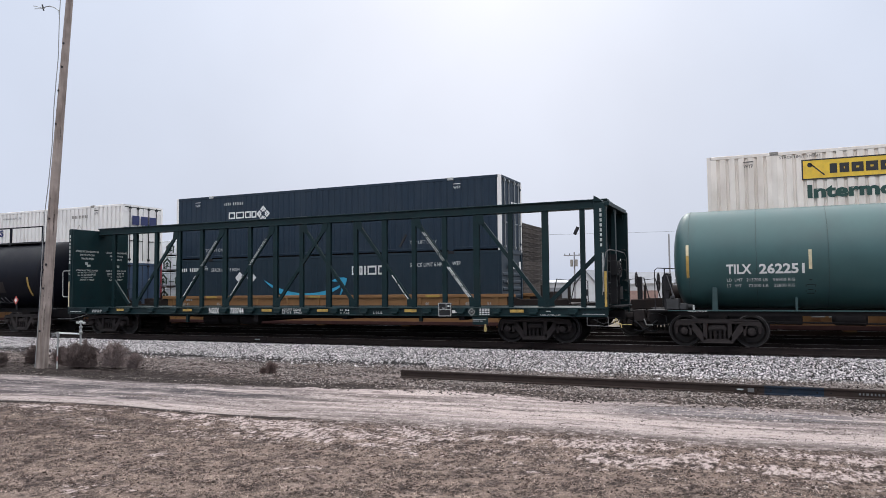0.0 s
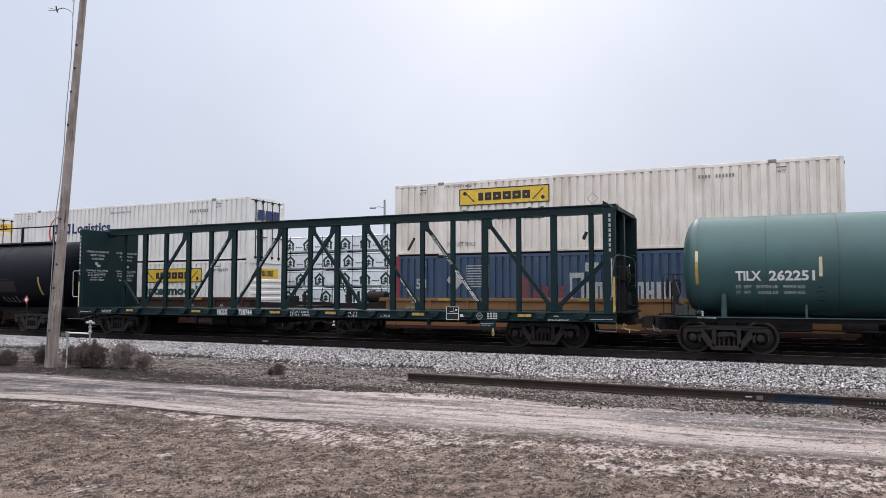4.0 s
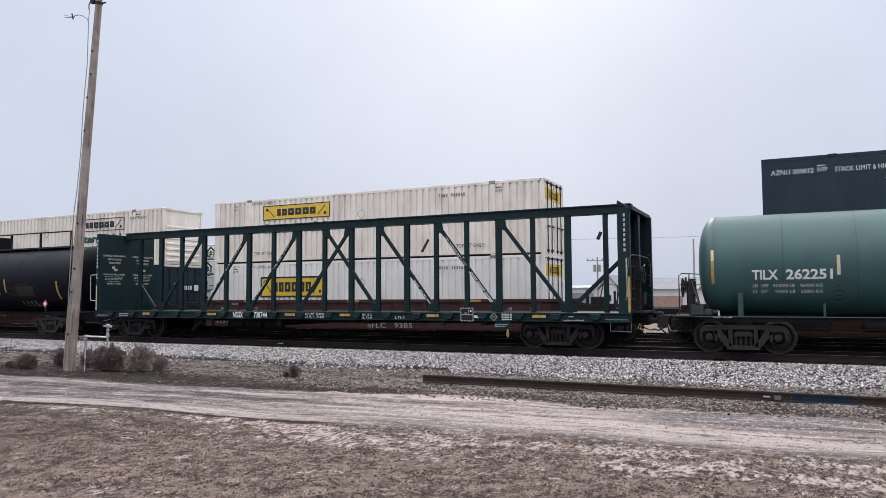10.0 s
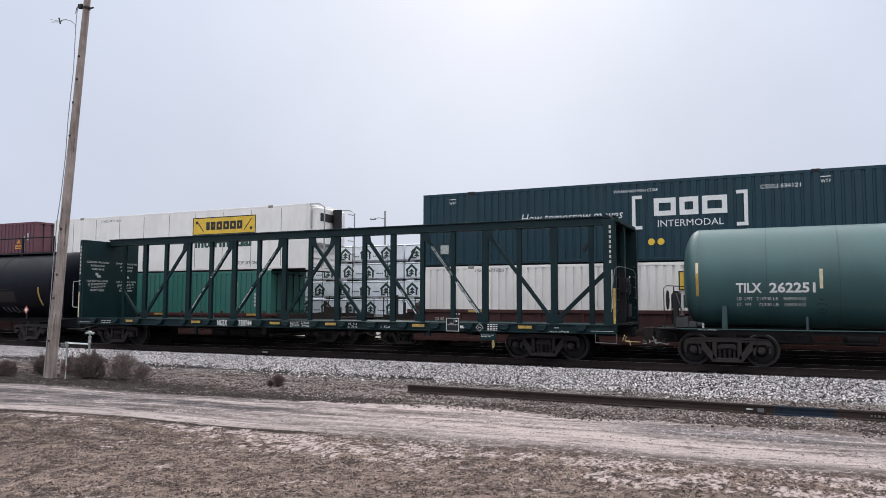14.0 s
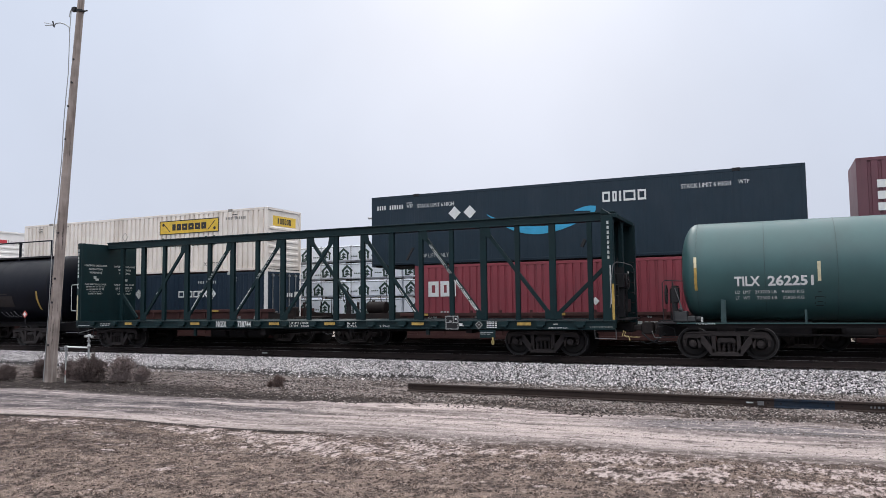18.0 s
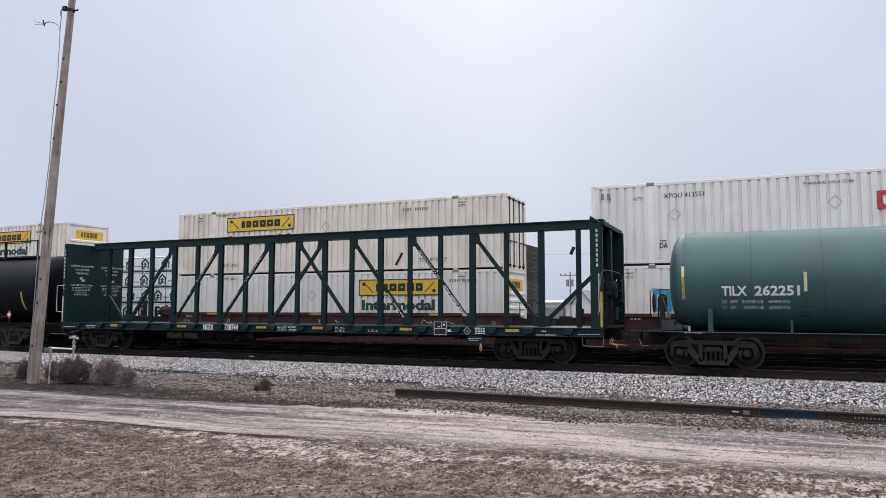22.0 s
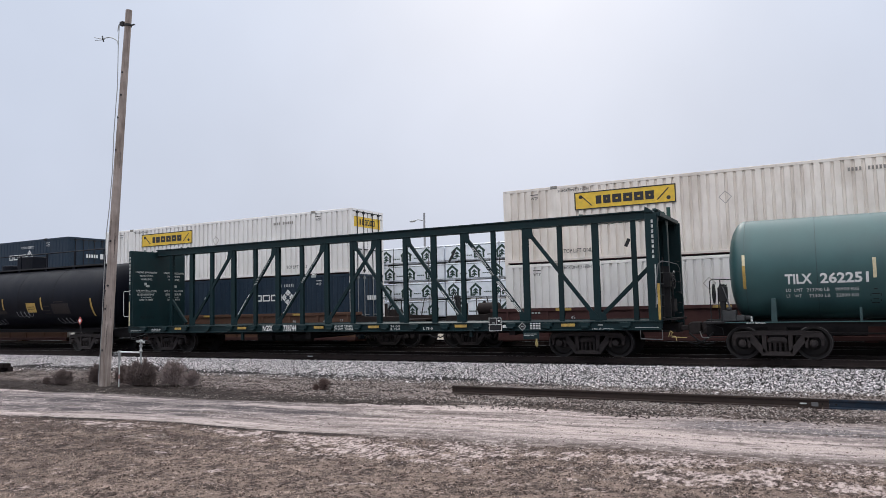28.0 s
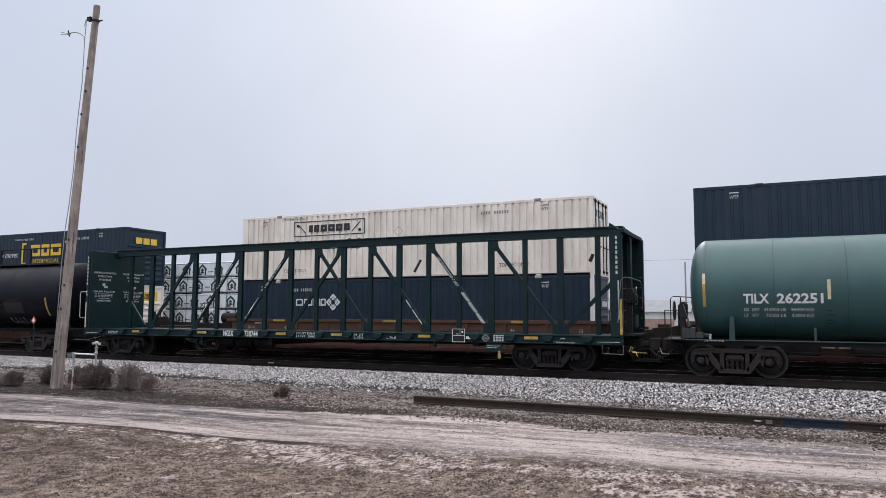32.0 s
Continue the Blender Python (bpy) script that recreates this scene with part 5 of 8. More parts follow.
def build_black_tank():
    zc, r = 2.54, 1.5
    x0, x1 = -41.3, -24.05
    car = build_tank("black_tank_car", "grimy black tank car with a top walkway railing", x0, x1, r, zc, black_tank, (-39.7, -26.05), (-24.6, -27.9, -30.6, -33.3, -36.0, -38.7), under_black)
    strip_on_tank("reflector", [(-25.27, -25.17, 1.62, 2.42)], yellow_refl, car, zc, r, "yellow reflective strip")
    strip_on_tank("reflector", [(-28.88, -28.79, 1.95, 2.55), (-31.9, -31.82, 2.0, 2.55)], yellow_refl, car, zc, r, "yellow reflective strip")
    strip_on_tank("hazard_panel", [(-30.0, -29.3, 1.85, 2.3)], yellow_refl, car, zc, r, "yellow panel")
    strip_on_tank("panel_print", [(-29.9, -29.4, 2.0, 2.03), (-29.9, -29.4, 2.1, 2.13)], under_black, car, zc, r, out=0.012)
    for rect in ((-28.1, -26.85, 1.76, 2.24), (-27.9, -27.2, 2.30, 2.34), (-28.7, -28.25, 2.1, 2.15), (-28.8, -28.3, 1.9, 1.94), (-28.7, -28.25, 1.78, 1.82), (-32.4, -31.7, 1.8, 1.95)):
        strip_on_tank("stencil_print", [rect], truck_steel, car, zc, r, "faded stencil panel")
    for i in range(3):
        x = (-28.1, -30.9, -33.4)[i]
        pts = []
        rng = random.Random(i)
        for k in range(28):
            z = 1.42 + 0.35 * i * (i == 1) + (0.13 + rng.uniform(-0.03, 0.03)) * math.sin(k * 0.95 + i)
            pts.append((x + 0.045 * k + 0.09 * math.cos(k * 0.95 + i), -math.sqrt(r * r - (z - zc) ** 2) - 0.004, z))
        tagged(part("graffiti_scrawl", Mesh().tube(pts, 0.012, 4), mat("scrawl_%d" % i, (0.22, 0.22, 0.23), 0.8), car), kind="stuff")
    part("top_walkway", Mesh().box(-38.4, -25.4, -0.7, 0.7, 3.98, 4.05), dark_metal, car)
    part("top_rail", Mesh().tube([(-38.36, -0.6, 4.74), (-25.46, -0.6, 4.74)], 0.03), black_tank, car)
    for k in range(7):
        x = -38.30 + 2.14 * k
        part("rail_post", Mesh().box(x - 0.05, x + 0.05, -0.63, -0.57, 3.85, 4.74).box(x - 0.09, x + 0.09, -0.66, -0.54, 3.85, 4.0), black_tank, car)
    part("manway", Mesh().lathe([(4.0, 0.45), (4.3, 0.45), (4.34, 0.3)], -33.6, 0, 24, "z"), black_tank, car, smooth=True)
    part("valve_housing", Mesh().box(-32.5, -31.2, -0.4, 0.4, 4.0, 4.7), black_tank, car, bevel=0.03)
    part("end_rail", Mesh().tube([(-24.2, -1.46, 1.0), (-24.2, -1.46, 2.4), (-24.2, -1.36, 2.46)], 0.02), dark_metal, car)
    part("placard_holder", Mesh().prism([(-26.02, 1.24), (-25.86, 1.42), (-26.02, 1.60), (-26.18, 1.42)], -1.42, -1.40), pink_red, car, "red diamond placard", bevel=0.0)
    part("placard", Mesh().prism([(-26.02, 1.32), (-25.92, 1.42), (-26.02, 1.52), (-26.12, 1.42)], -1.425, -1.42), white_paint, car, "white centre of the placard")
    part("placard_post", Mesh().box(-26.04, -25.99, -1.4, -1.36, 1.0, 1.3), dark_metal, car)
    return car


build_black_tank()


# ---- things on the verge ----
def build_pole():
    p = thing("utility_pole", "leaning weathered grey wooden utility pole", "utility pole", pose(-15.29, -8.22, -0.5))
    lean = (0.93, 0.0, 11.57)
    b = Mesh()
    n = 20
    rows = []
    for k in range(13):
        t = k / 12
        r = 0.160 - 0.066 * t + 0.012 * math.exp(-t * 14)
        rows.append((Vector(lean) * t - Vector((0.02 * math.sin(math.pi * t), 0, 0.25 if k == 0 else 0)), r))
    for c, r in rows:
        for i in range(n):
            a = 2 * math.pi * i / n
            rr = r * (1 + 0.05 * noise.noise((math.cos(a) * 2, math.sin(a) * 2, c.z * 0.4)))
            b.v.append((c.x + rr * math.cos(a), c.y + rr * math.sin(a), c.z))
    for k in range(12):
        for i in range(n):
            b.f.append((k * n + i, k * n + (i + 1) % n, (k + 1) * n + (i + 1) % n, (k + 1) * n + i))
    b.f.append(tuple(12 * n + i for i in range(n)))
    part("pole_shaft", b, pole_wood, p, smooth=True)
    part("clamp", Mesh().lathe([(11.06, 0.112), (11.13, 0.112)], 0.895, 0, 16, "z").box(0.66, 0.80, -0.12, -0.02, 11.10, 11.22).box(1.0, 1.2, -0.03, 0.01, 11.05, 11.08), dark_metal, p)
    wire = [(0.53, -0.08, 10.96), (0.56, -0.08, 11.12), (0.64, -0.08, 11.20), (0.74, -0.08, 11.18)]
    part("wire_hook", Mesh().tube([Vector(q) for q in wire], 0.013), bare_steel, p, "bent steel hook on the clamp", smooth=True)
    wire = [(0.60, -0.08, 11.12), (0.56, -0.08, 10.56), (0.545, -0.08, 9.22), (0.47, -0.08, 8.48), (0.40, -0.08, 7.69), (0.375, -0.09, 6.61), (0.27, -0.1, 5.48), (0.14, -0.1, 4.65), (0.10, -0.12, 3.6), (0.07, -0.15, 2.0), (-0.02, -0.19, 0.05)]
    part("cable", Mesh().tube([Vector(q) for q in wire], 0.012), bare_steel, p, "grey service cable hanging loose", smooth=True)
    loop = [(0.555, -0.08, 10.50), (0.53, -0.08, 10.64), (0.34, -0.08, 10.77), (0.13, -0.08, 10.85), (-0.06, -0.08, 10.86), (-0.16, -0.08, 10.80)]
    part("service_drop", Mesh().tube([Vector(q) for q in loop], 0.016), bare_steel, p, smooth=True)
    part("splice", Mesh().tube([(-0.15, -0.08, 10.84), (-0.59, -0.08, 10.98)], 0.010), bare_steel, p)
    part("splice", Mesh().tube([(-0.15, -0.08, 10.82), (-0.54, -0.08, 10.88)], 0.010), bare_steel, p)
    part("drop_clamp", Mesh().tube([(-0.20, -0.08, 10.95), (-0.13, -0.08, 10.76)], 0.022), dark_metal, p)
    rng = random.Random(21)
    for k in range(11):
        z0 = rng.uniform(0.1, 8.5)
        ln = rng.uniform(0.25, 1.3)
        a = rng.uniform(-1.3, 1.3)
        pts = []
        for q in range(4):
            z = z0 + ln * q / 3
            c = Vector(lean) * (z / 11.57)
            r = 0.160 - 0.066 * z / 11.57 + 0.001
            b2 = a + rng.uniform(-0.03, 0.03)
            pts.append((c.x - 0.02 * math.sin(math.pi * z / 11.57) + r * math.sin(b2), -r * math.cos(b2), z))
        part("drying_crack", Mesh().tube([Vector(q) for q in pts], rng.uniform(0.002, 0.0045), 4), tie_wood, p)
    for z, a in ((2.9, -0.4), (4.4, 0.2), (1.1, 0.1), (7.2, -0.2), (3.05, 0.35), (8.9, 0.3), (9.6, 0.2), (8.2, -0.3), (2.35, 0.1)):
        c = Vector(lean) * (z / 11.57)
        r = 0.160 - 0.066 * z / 11.57
        part("knot", Mesh().lathe([(-0.02, 0.035), (0.008, 0.03)], c.x + r * a, c.z, 10, "y"), dark_metal, p, at=pose(0, -r * 0.96, 0))


build_pole()


def build_spare_rail():
    for x0, x1, m, lab in ((-4.2, 4.19, spare_steel, "rusty old spare rail lying on the verge"), (4.19, 5.27, blue_steel, "short length of blue-painted rail on the verge"), (5.27, 14.5, spare_steel, "rusty old spare rail lying on the verge")):
        t = thing("spare_rail", lab, "rail", pose(x0, -6.62 - 0.0157 * (x0 + 4.2), GROUND + 0.185, 0, 0, -0.9), group="spare rails on the verge")
        part("rail_bar", rail_profile(Mesh(), 0, x1 - x0, 0), m, t)
        part("rail_head", Mesh().box(0.002, x1 - x0 - 0.002, -0.028, 0.028, 0.0005, 0.003), rail_steel, t, "rust-brown worn head")
        for e in (0.12, x1 - x0 - 0.12):
            part("bolt_hole", Mesh().cyl((e, -0.0115, -0.1), (e, -0.0095, -0.1), 0.018, 10), under_black, t)
        if x0 > 5:
            marks("mill_print", bars(0.60, -0.112, 0.04, (0.03, 0.025, 0.04, 0.03, 0.025, 0.03, 0.04, 0.03), 0.035), grey_steel, t, -0.012)
    t = thing("paint_tag", "small white painted tag against the spare rail", "marker", pose(0, 0, 0))
    part("plate", Mesh().box(3.67, 3.80, -6.86, -6.845, -0.415, -0.39), worn_white, t)
    part("plate", Mesh().box(3.88, 4.0, -6.865, -6.85, -0.45, -0.37), grey_steel, t, "grey worn plate")
    part("foot", Mesh().box(3.62, 4.06, -6.845, -6.835, -0.5, -0.40), spare_steel, t)


build_spare_rail()


def build_standpipe():
    t = thing("standpipe", "grey steel water standpipe with a valve handle and white side pipe", "standpipe", pose(-16.38, -6.0, -0.5))
    part("riser", Mesh().cyl((0, 0, 0), (0, 0, 1.06), 0.032, 12), bare_steel, t, smooth=True)
    part("valve_body", Mesh().lathe([(0.86, 0.034), (0.88, 0.055), (0.93, 0.06), (0.96, 0.04), (1.04, 0.036), (1.06, 0.055), (1.11, 0.055), (1.13, 0.026), (1.22, 0.024)], 0, 0, 14, "z"), bare_steel, t, smooth=True)
    part("valve_handle", Mesh().box(-0.16, 0.16, -0.03, 0.03, 1.215, 1.26).lathe([(1.20, 0.05), (1.28, 0.06), (1.30, 0.04)], 0, 0, 12, "z").lathe([(1.195, 0.04), (1.265, 0.05)], -0.15, 0, 10, "z").lathe([(1.18, 0.04), (1.25, 0.05)], 0.14, 0, 10, "z"), worn_white, t, "pale worn valve handle", bevel=0.006)
    part("side_pipe", Mesh().cyl((-0.04, 0, 0.865), (-1.03, 0, 0.875), 0.026, 10), white_paint, t, "white horizontal pipe", smooth=True)
    part("riser", Mesh().cyl((-1.07, 0, 0), (-1.07, 0, 0.9), 0.036, 10), bare_steel, t, smooth=True)
    part("elbow", Mesh().cyl((-1.07, 0, 0.76), (-1.07, 0, 0.92), 0.055, 12).cyl((-1.13, 0, 0.87), (-1.01, 0, 0.875), 0.05, 10), bare_steel, t, smooth=True)
    part("side_valve", Mesh().cyl((-1.07, 0, 0.80), (-1.32, 0.02, 0.76), 0.035, 10).lathe([(0.70, 0.05), (0.82, 0.05)], -1.33, 0.02, 10, "z").box(-1.42, -1.22, -0.02, 0.06, 0.83, 0.86), grey_steel, t, "grey branch valve", bevel=0.006)
    part("drain_valve", Mesh().box(-0.16, 0.14, -0.1, 0.1, 0.36, 0.52).cyl((-0.24, 0, 0.42), (0.22, 0, 0.42), 0.075, 10), bare_steel, t, bevel=0.02)
    part("flange", Mesh().cyl((0, 0, 0), (0, 0, 0.1), 0.1, 12), bare_steel, t)
    s = thing("marker_stake", "thin pale marker stake with a faded red band", "stake", pose(-14.80, -8.09, -0.5))
    part("stake_rod", Mesh().cyl((0, 0, -0.05), (0.02, 0, 0.72), 0.018, 8), worn_white, s)
    part("band", Mesh().cyl((0.006, 0, 0.22), (0.01, 0, 0.36), 0.021, 8), faded_band, s, "faded red band")


build_standpipe()


def build_shrub(x, y, w, h, seed, label, twig):
    """A dry leafless tumbleweed: many thin branching twigs in a rounded tangle."""
    rng = random.Random(seed)
    t = thing("dry_shrub", label, "shrub", pose(x, y, GROUND), group="dry shrubs by the pole")
    stems, fine = Mesh(), Mesh()

    def grow(b, p, d, ln, r, depth):
        q = p + d * ln
        b.cyl(p, q, max(r, 0.0045), 3, max(r * 0.6, 0.004))
        if depth < 3:
            for _ in range(4):
                nd = (d + Vector((rng.uniform(-0.9, 0.9), rng.uniform(-0.9, 0.9), rng.uniform(-0.55, 0.7)))).normalized()
                if q.z + nd.z * ln * 0.6 < 0.02:
                    nd.z = abs(nd.z)
                grow(fine if depth else b, q if rng.random() < 0.6 else p + d * ln * 0.6, nd, ln * rng.uniform(0.55, 0.8), r * 0.62, depth + 1)

    n = int(16 + 30 * w)
    for _ in range(n):
        a = rng.uniform(0, 6.283)
        k = rng.uniform(0.1, 1.0)
        d = Vector((math.cos(a) * k * w / h, math.sin(a) * k * w / h * 0.8, rng.uniform(0.35, 1.0))).normalized()
        grow(stems, Vector((rng.uniform(-0.2, 0.2) * w, rng.uniform(-0.15, 0.15) * w, 0)), d, h * rng.uniform(0.25, 0.42), 0.011, 0)
    part("stem", stems, twig, t)
    for _ in range(int(17000 * w * h) + 500):
        a, e, k = rng.uniform(0, 6.283), rng.uniform(-0.15, 1.4), rng.random() ** 0.45
        lump = 0.78 + 0.34 * noise.noise((math.cos(a) * 1.8 + seed, math.sin(a) * 1.8, e * 1.5)) + 0.38 * noise.noise((math.cos(a) * 4 + seed, math.sin(a) * 4, e * 4))
        c = Vector((math.cos(a) * math.cos(e) * w * k * lump, math.sin(a) * math.cos(e) * w * 0.75 * k * lump, 0.08 * h + max(0.0, math.sin(e)) * h * 0.9 * k * lump))
        d = (Vector((c.x / w, c.y / w, 0.35 + c.z / h)) + Vector((rng.uniform(-0.8, 0.8), rng.uniform(-0.8, 0.8), rng.uniform(-0.5, 0.6)))).normalized()
        sd = d.orthogonal().normalized() * rng.uniform(0.003, 0.006)
        fine.add([c - sd, c + sd, c + d * rng.uniform(0.06, 0.15)], [(0, 1, 2)])
    tagged(part("twig_tangle", fine, twig, t), kind="stuff")


for k, (x, y, w, h) in enumerate(((-17.3, -8.22, 0.36, 0.5), (-17.85, -8.35, 0.16, 0.2), (-16.74, -7.41, 0.28, 0.6), (-15.55, -7.3, 0.34, 0.62), (-14.42, -7.75, 0.46, 0.74), (-14.05, -7.7, 0.42, 0.78), (-13.25, -7.4, 0.46, 0.80), (-12.46, -7.41, 0.22, 0.5), (-7.74, -7.25, 0.11, 0.34), (-8.03, -7.2, 0.06, 0.14))):
    build_shrub(x, y, w, h, 40 + k, "small dry brown weed on the verge" if w < 0.3 else "dry leafless grey-brown shrub beside the pole", red_twig if x > -9 else pale_twig if x > -13.5 else dark_twig)


def build_old_ties():
    rng = random.Random(3)
    for k in range(5):
        t = part("old_tie", Mesh().box(-1.25, 1.25, -0.115, 0.115, 0, 0.17), tie_wood, None, bevel=0.012, at=pose(-26.2 + 0.1 * k, -5.9 + 0.26 * (k % 3), -0.5 + 0.17 * (k // 3), 0, 0, 3 + rng.uniform(-4, 4)))
        tagged(t, "weathered dark timber tie in a low pile", "railway tie", group="pile of old ties")


build_old_ties()


# ---- the third track: lumber cars ----
LUMBER_Y = TRACKS[2]


def build_lumber_car():
    car = thing("bulkhead_flatcar", "dark bulkhead flatcar loaded with wrapped lumber", "rail car", pose(0, LUMBER_Y, 0))
    L, R = -30.5, -7.7
    part("deck", Mesh().box(L, R, -1.45, 1.45, 0.95, 1.1), under_black, car, bevel=0.01)
    part("side_sill", Mesh().box(L, R, -1.5, -1.42, 0.7, 1.1), under_black, car, bevel=0.01)
    part("side_sill", Mesh().box(L, R, 1.42, 1.5, 0.7, 1.1), under_black, car, bevel=0.01)
    part("centre_sill", Mesh().box(L - 0.4, R + 0.4, -0.3, 0.3, 0.6, 0.98), under_black, car)
    for x in (R - 0.16, L):
        part("bulkhead_panel", Mesh().box(x, x + 0.1, -1.4, 1.4, 1.1, 4.72), slate_steel, car, "dark steel bulkhead", bevel=0.01)
    part("bulkhead_post", Mesh().box(R - 0.47, R - 0.02, -1.5, -1.42, 1.1, 4.72).box(R - 0.1, R + 0.06, -1.46, -1.36, 1.1, 4.74), slate_steel, car, bevel=0.012)
    part("bulkhead_post", Mesh().box(R - 0.3, R + 0.14, 1.36, 1.5, 1.1, 4.72), slate_steel, car, bevel=0.012)
    part("bulkhead_rib", Mesh().prism([(R - 0.06, 1.1), (R + 0.2, 1.1), (R + 0.14, 2.2), (R + 0.04, 4.7), (R - 0.06, 4.7)], -0.05, 0.05), slate_steel, car, bevel=0.006)
    for z in (1.6, 2.2, 2.8, 3.4, 4.0, 4.6):
        part("cross_rib", Mesh().box(R - 0.06, R + 0.05, -1.36, 1.36, z, z + 0.09), slate_steel, car, bevel=0.006)
    part("reflector", Mesh().box(R - 0.38, R - 0.1, -1.512, -1.502, 1.45, 1.85), print_orange, car, "orange notice on the post")
    part("end_ladder", Mesh().tube([(R + 0.25, -1.2, 1.0), (R + 0.25, -1.2, 3.0)], 0.02).tube([(R + 0.25, -0.8, 1.0), (R + 0.25, -0.8, 3.0)], 0.02), dark_metal, car)
    part("end_lamp", Mesh().lathe([(R + 0.27, 0.09), (R + 0.31, 0.09)], -0.55, 2.15, 12), worn_white, car)
    copy_truck(TRUCK, car, R - 2.4)
    copy_truck(TRUCK, car, L + 2.4)
    add_coupler(car, R + 0.3, 1)
    # wrapped packs, three high
    first = None
    rng = random.Random(11)
    xs = [L + 0.2 + 3.72 * i for i in range(6)]
    for i, x in enumerate(xs):
        for j in range(4):
            m = pose(x + 1.83, LUMBER_Y - 0.72, 1.18 + 0.87 * j, 0, 0, rng.uniform(-0.4, 0.4))
            t = thing("lumber_pack", "white plastic-wrapped lumber pack with dark house emblems", "lumber pack", m, group="wrapped lumber packs")
            if first is None:
                b = Mesh().box(-1.82, 1.82, -0.7, 0.7, 0.0, 0.79)
                first = part("wrap", b, wrap_white, t, bevel=0.03)
                straps = [part("strap", Mesh().box(x0, x0 + 0.03, -0.706, 0.706, -0.004, 0.796), dark_metal, t) for x0 in (-1.0, 0.97)]
                bolster = part("dunnage", Mesh().box(-1.3, -1.2, -0.7, 0.7, -0.08, 0.0), wood_board, t)
                bolster2 = part("dunnage", Mesh().box(1.2, 1.3, -0.7, 0.7, -0.08, 0.0), wood_board, t)
                logos = []
                for cx in (-1.25, -0.1, 1.05):
                    e = Mesh()
                    e.prism([(cx - 0.32, 0.43), (cx, 0.70), (cx + 0.32, 0.43), (cx + 0.27, 0.34), (cx, 0.57), (cx - 0.27, 0.34)], -0.712, -0.706)
                    e.box(cx - 0.27, cx - 0.18, -0.712, -0.706, 0.10, 0.42).box(cx + 0.18, cx + 0.27, -0.712, -0.706, 0.10, 0.42).box(cx - 0.18, cx - 0.03, -0.712, -0.706, 0.10, 0.17).box(cx - 0.025, cx + 0.025, -0.712, -0.706, 0.15, 0.24)
                    e.prism([(cx - 0.15, 0.33), (cx, 0.47), (cx + 0.15, 0.33)], -0.713, -0.707).prism([(cx - 0.17, 0.2), (cx, 0.34), (cx + 0.17, 0.2)], -0.712, -0.706)
                    logos.append(part("emblem", e, wrap_mark, t, "dark printed house emblem"))
                words = Mesh()
                for cx in (-0.66, 0.5):
                    for k in range(4):
                        words.box(cx - 0.18 + 0.1 * k, cx - 0.11 + 0.1 * k, -0.712, -0.706, 0.24, 0.29)
                wd = tagged(part("word_print", words, wrap_mark, t), kind="stuff")
                hems = [part("wrap_fold", Mesh().box(-1.83, 1.83, -0.715, -0.70, z0, z1), dark_metal, t, "dark fold line") for z0, z1 in ((0.72, 0.735), (0.05, 0.06))]
            else:
                for o in (first, *straps, bolster, bolster2, *hems):
                    again(o, t, pose(0, 0, 0))
                shift = rng.uniform(-0.3, 0.3)
                for o in (*logos, wd):
                    again(o, t, pose(shift, 0, rng.uniform(-0.02, 0.02)))
    return car


build_lumber_car()


def build_wood_bulkhead_car():
    car = thing("wood_bulkhead_flatcar", "empty bulkhead flatcar with weathered plank bulkheads", "rail car", pose(0, LUMBER_Y, 0))
    L, R = -5.5, 14.0
    part("deck", Mesh().box(L, R, -1.5, 1.5, 0.95, 1.08), under_black, car, bevel=0.01)
    part("side_sill", Mesh().box(L, R, -1.55, -1.48, 0.62, 1.1), under_black, car, bevel=0.01)
    part("side_sill", Mesh().box(L, R, 1.48, 1.55, 0.62, 1.1), under_black, car, bevel=0.01)
    part("centre_sill", Mesh().box(L - 0.6, R + 0.4, -0.3, 0.3, 0.6, 0.96), under_black, car)
    for e, s in ((L, 1), (R, -1)):
        part("bulkhead_backing", Mesh().box(min(e, e + s * 0.05), max(e, e + s * 0.05), -1.48, 1.48, 1.08, 4.62), under_black, car)
        first = None
        for k in range(17):
            z = 1.1 + 0.207 * k
            b = Mesh().box(0, 0.06, -1.5, 1.5, 0, 0.197)
            m = pose(e + s * 0.05 + (0 if s > 0 else -0.06), 0, z)
            if first is None:
                first = part("plank", b, wood_board, car, at=m, bevel=0.006)
            else:
                again(first, car, m)
        for y in (-1.5, -0.5, 0.5, 1.5):
            part("bulkhead_brace", Mesh().prism([(e, 1.08), (e - s * 0.62, 1.08), (e - s * 0.05, 4.62), (e, 4.62)], y - 0.04, y + 0.04), wood_board if abs(y) > 1 else under_black, car, bevel=0.006)
    for k in range(4):
        part("stake", Mesh().box(0.5 + 3 * k, 0.6 + 3 * k, -1.54, -1.46, 0.7, 1.35), under_black, car)
    copy_truck(TRUCK, car, L + 2.2)
    copy_truck(TRUCK, car, R - 2.2)
    add_coupler(car, L - 0.5, -1)


build_wood_bulkhead_car()


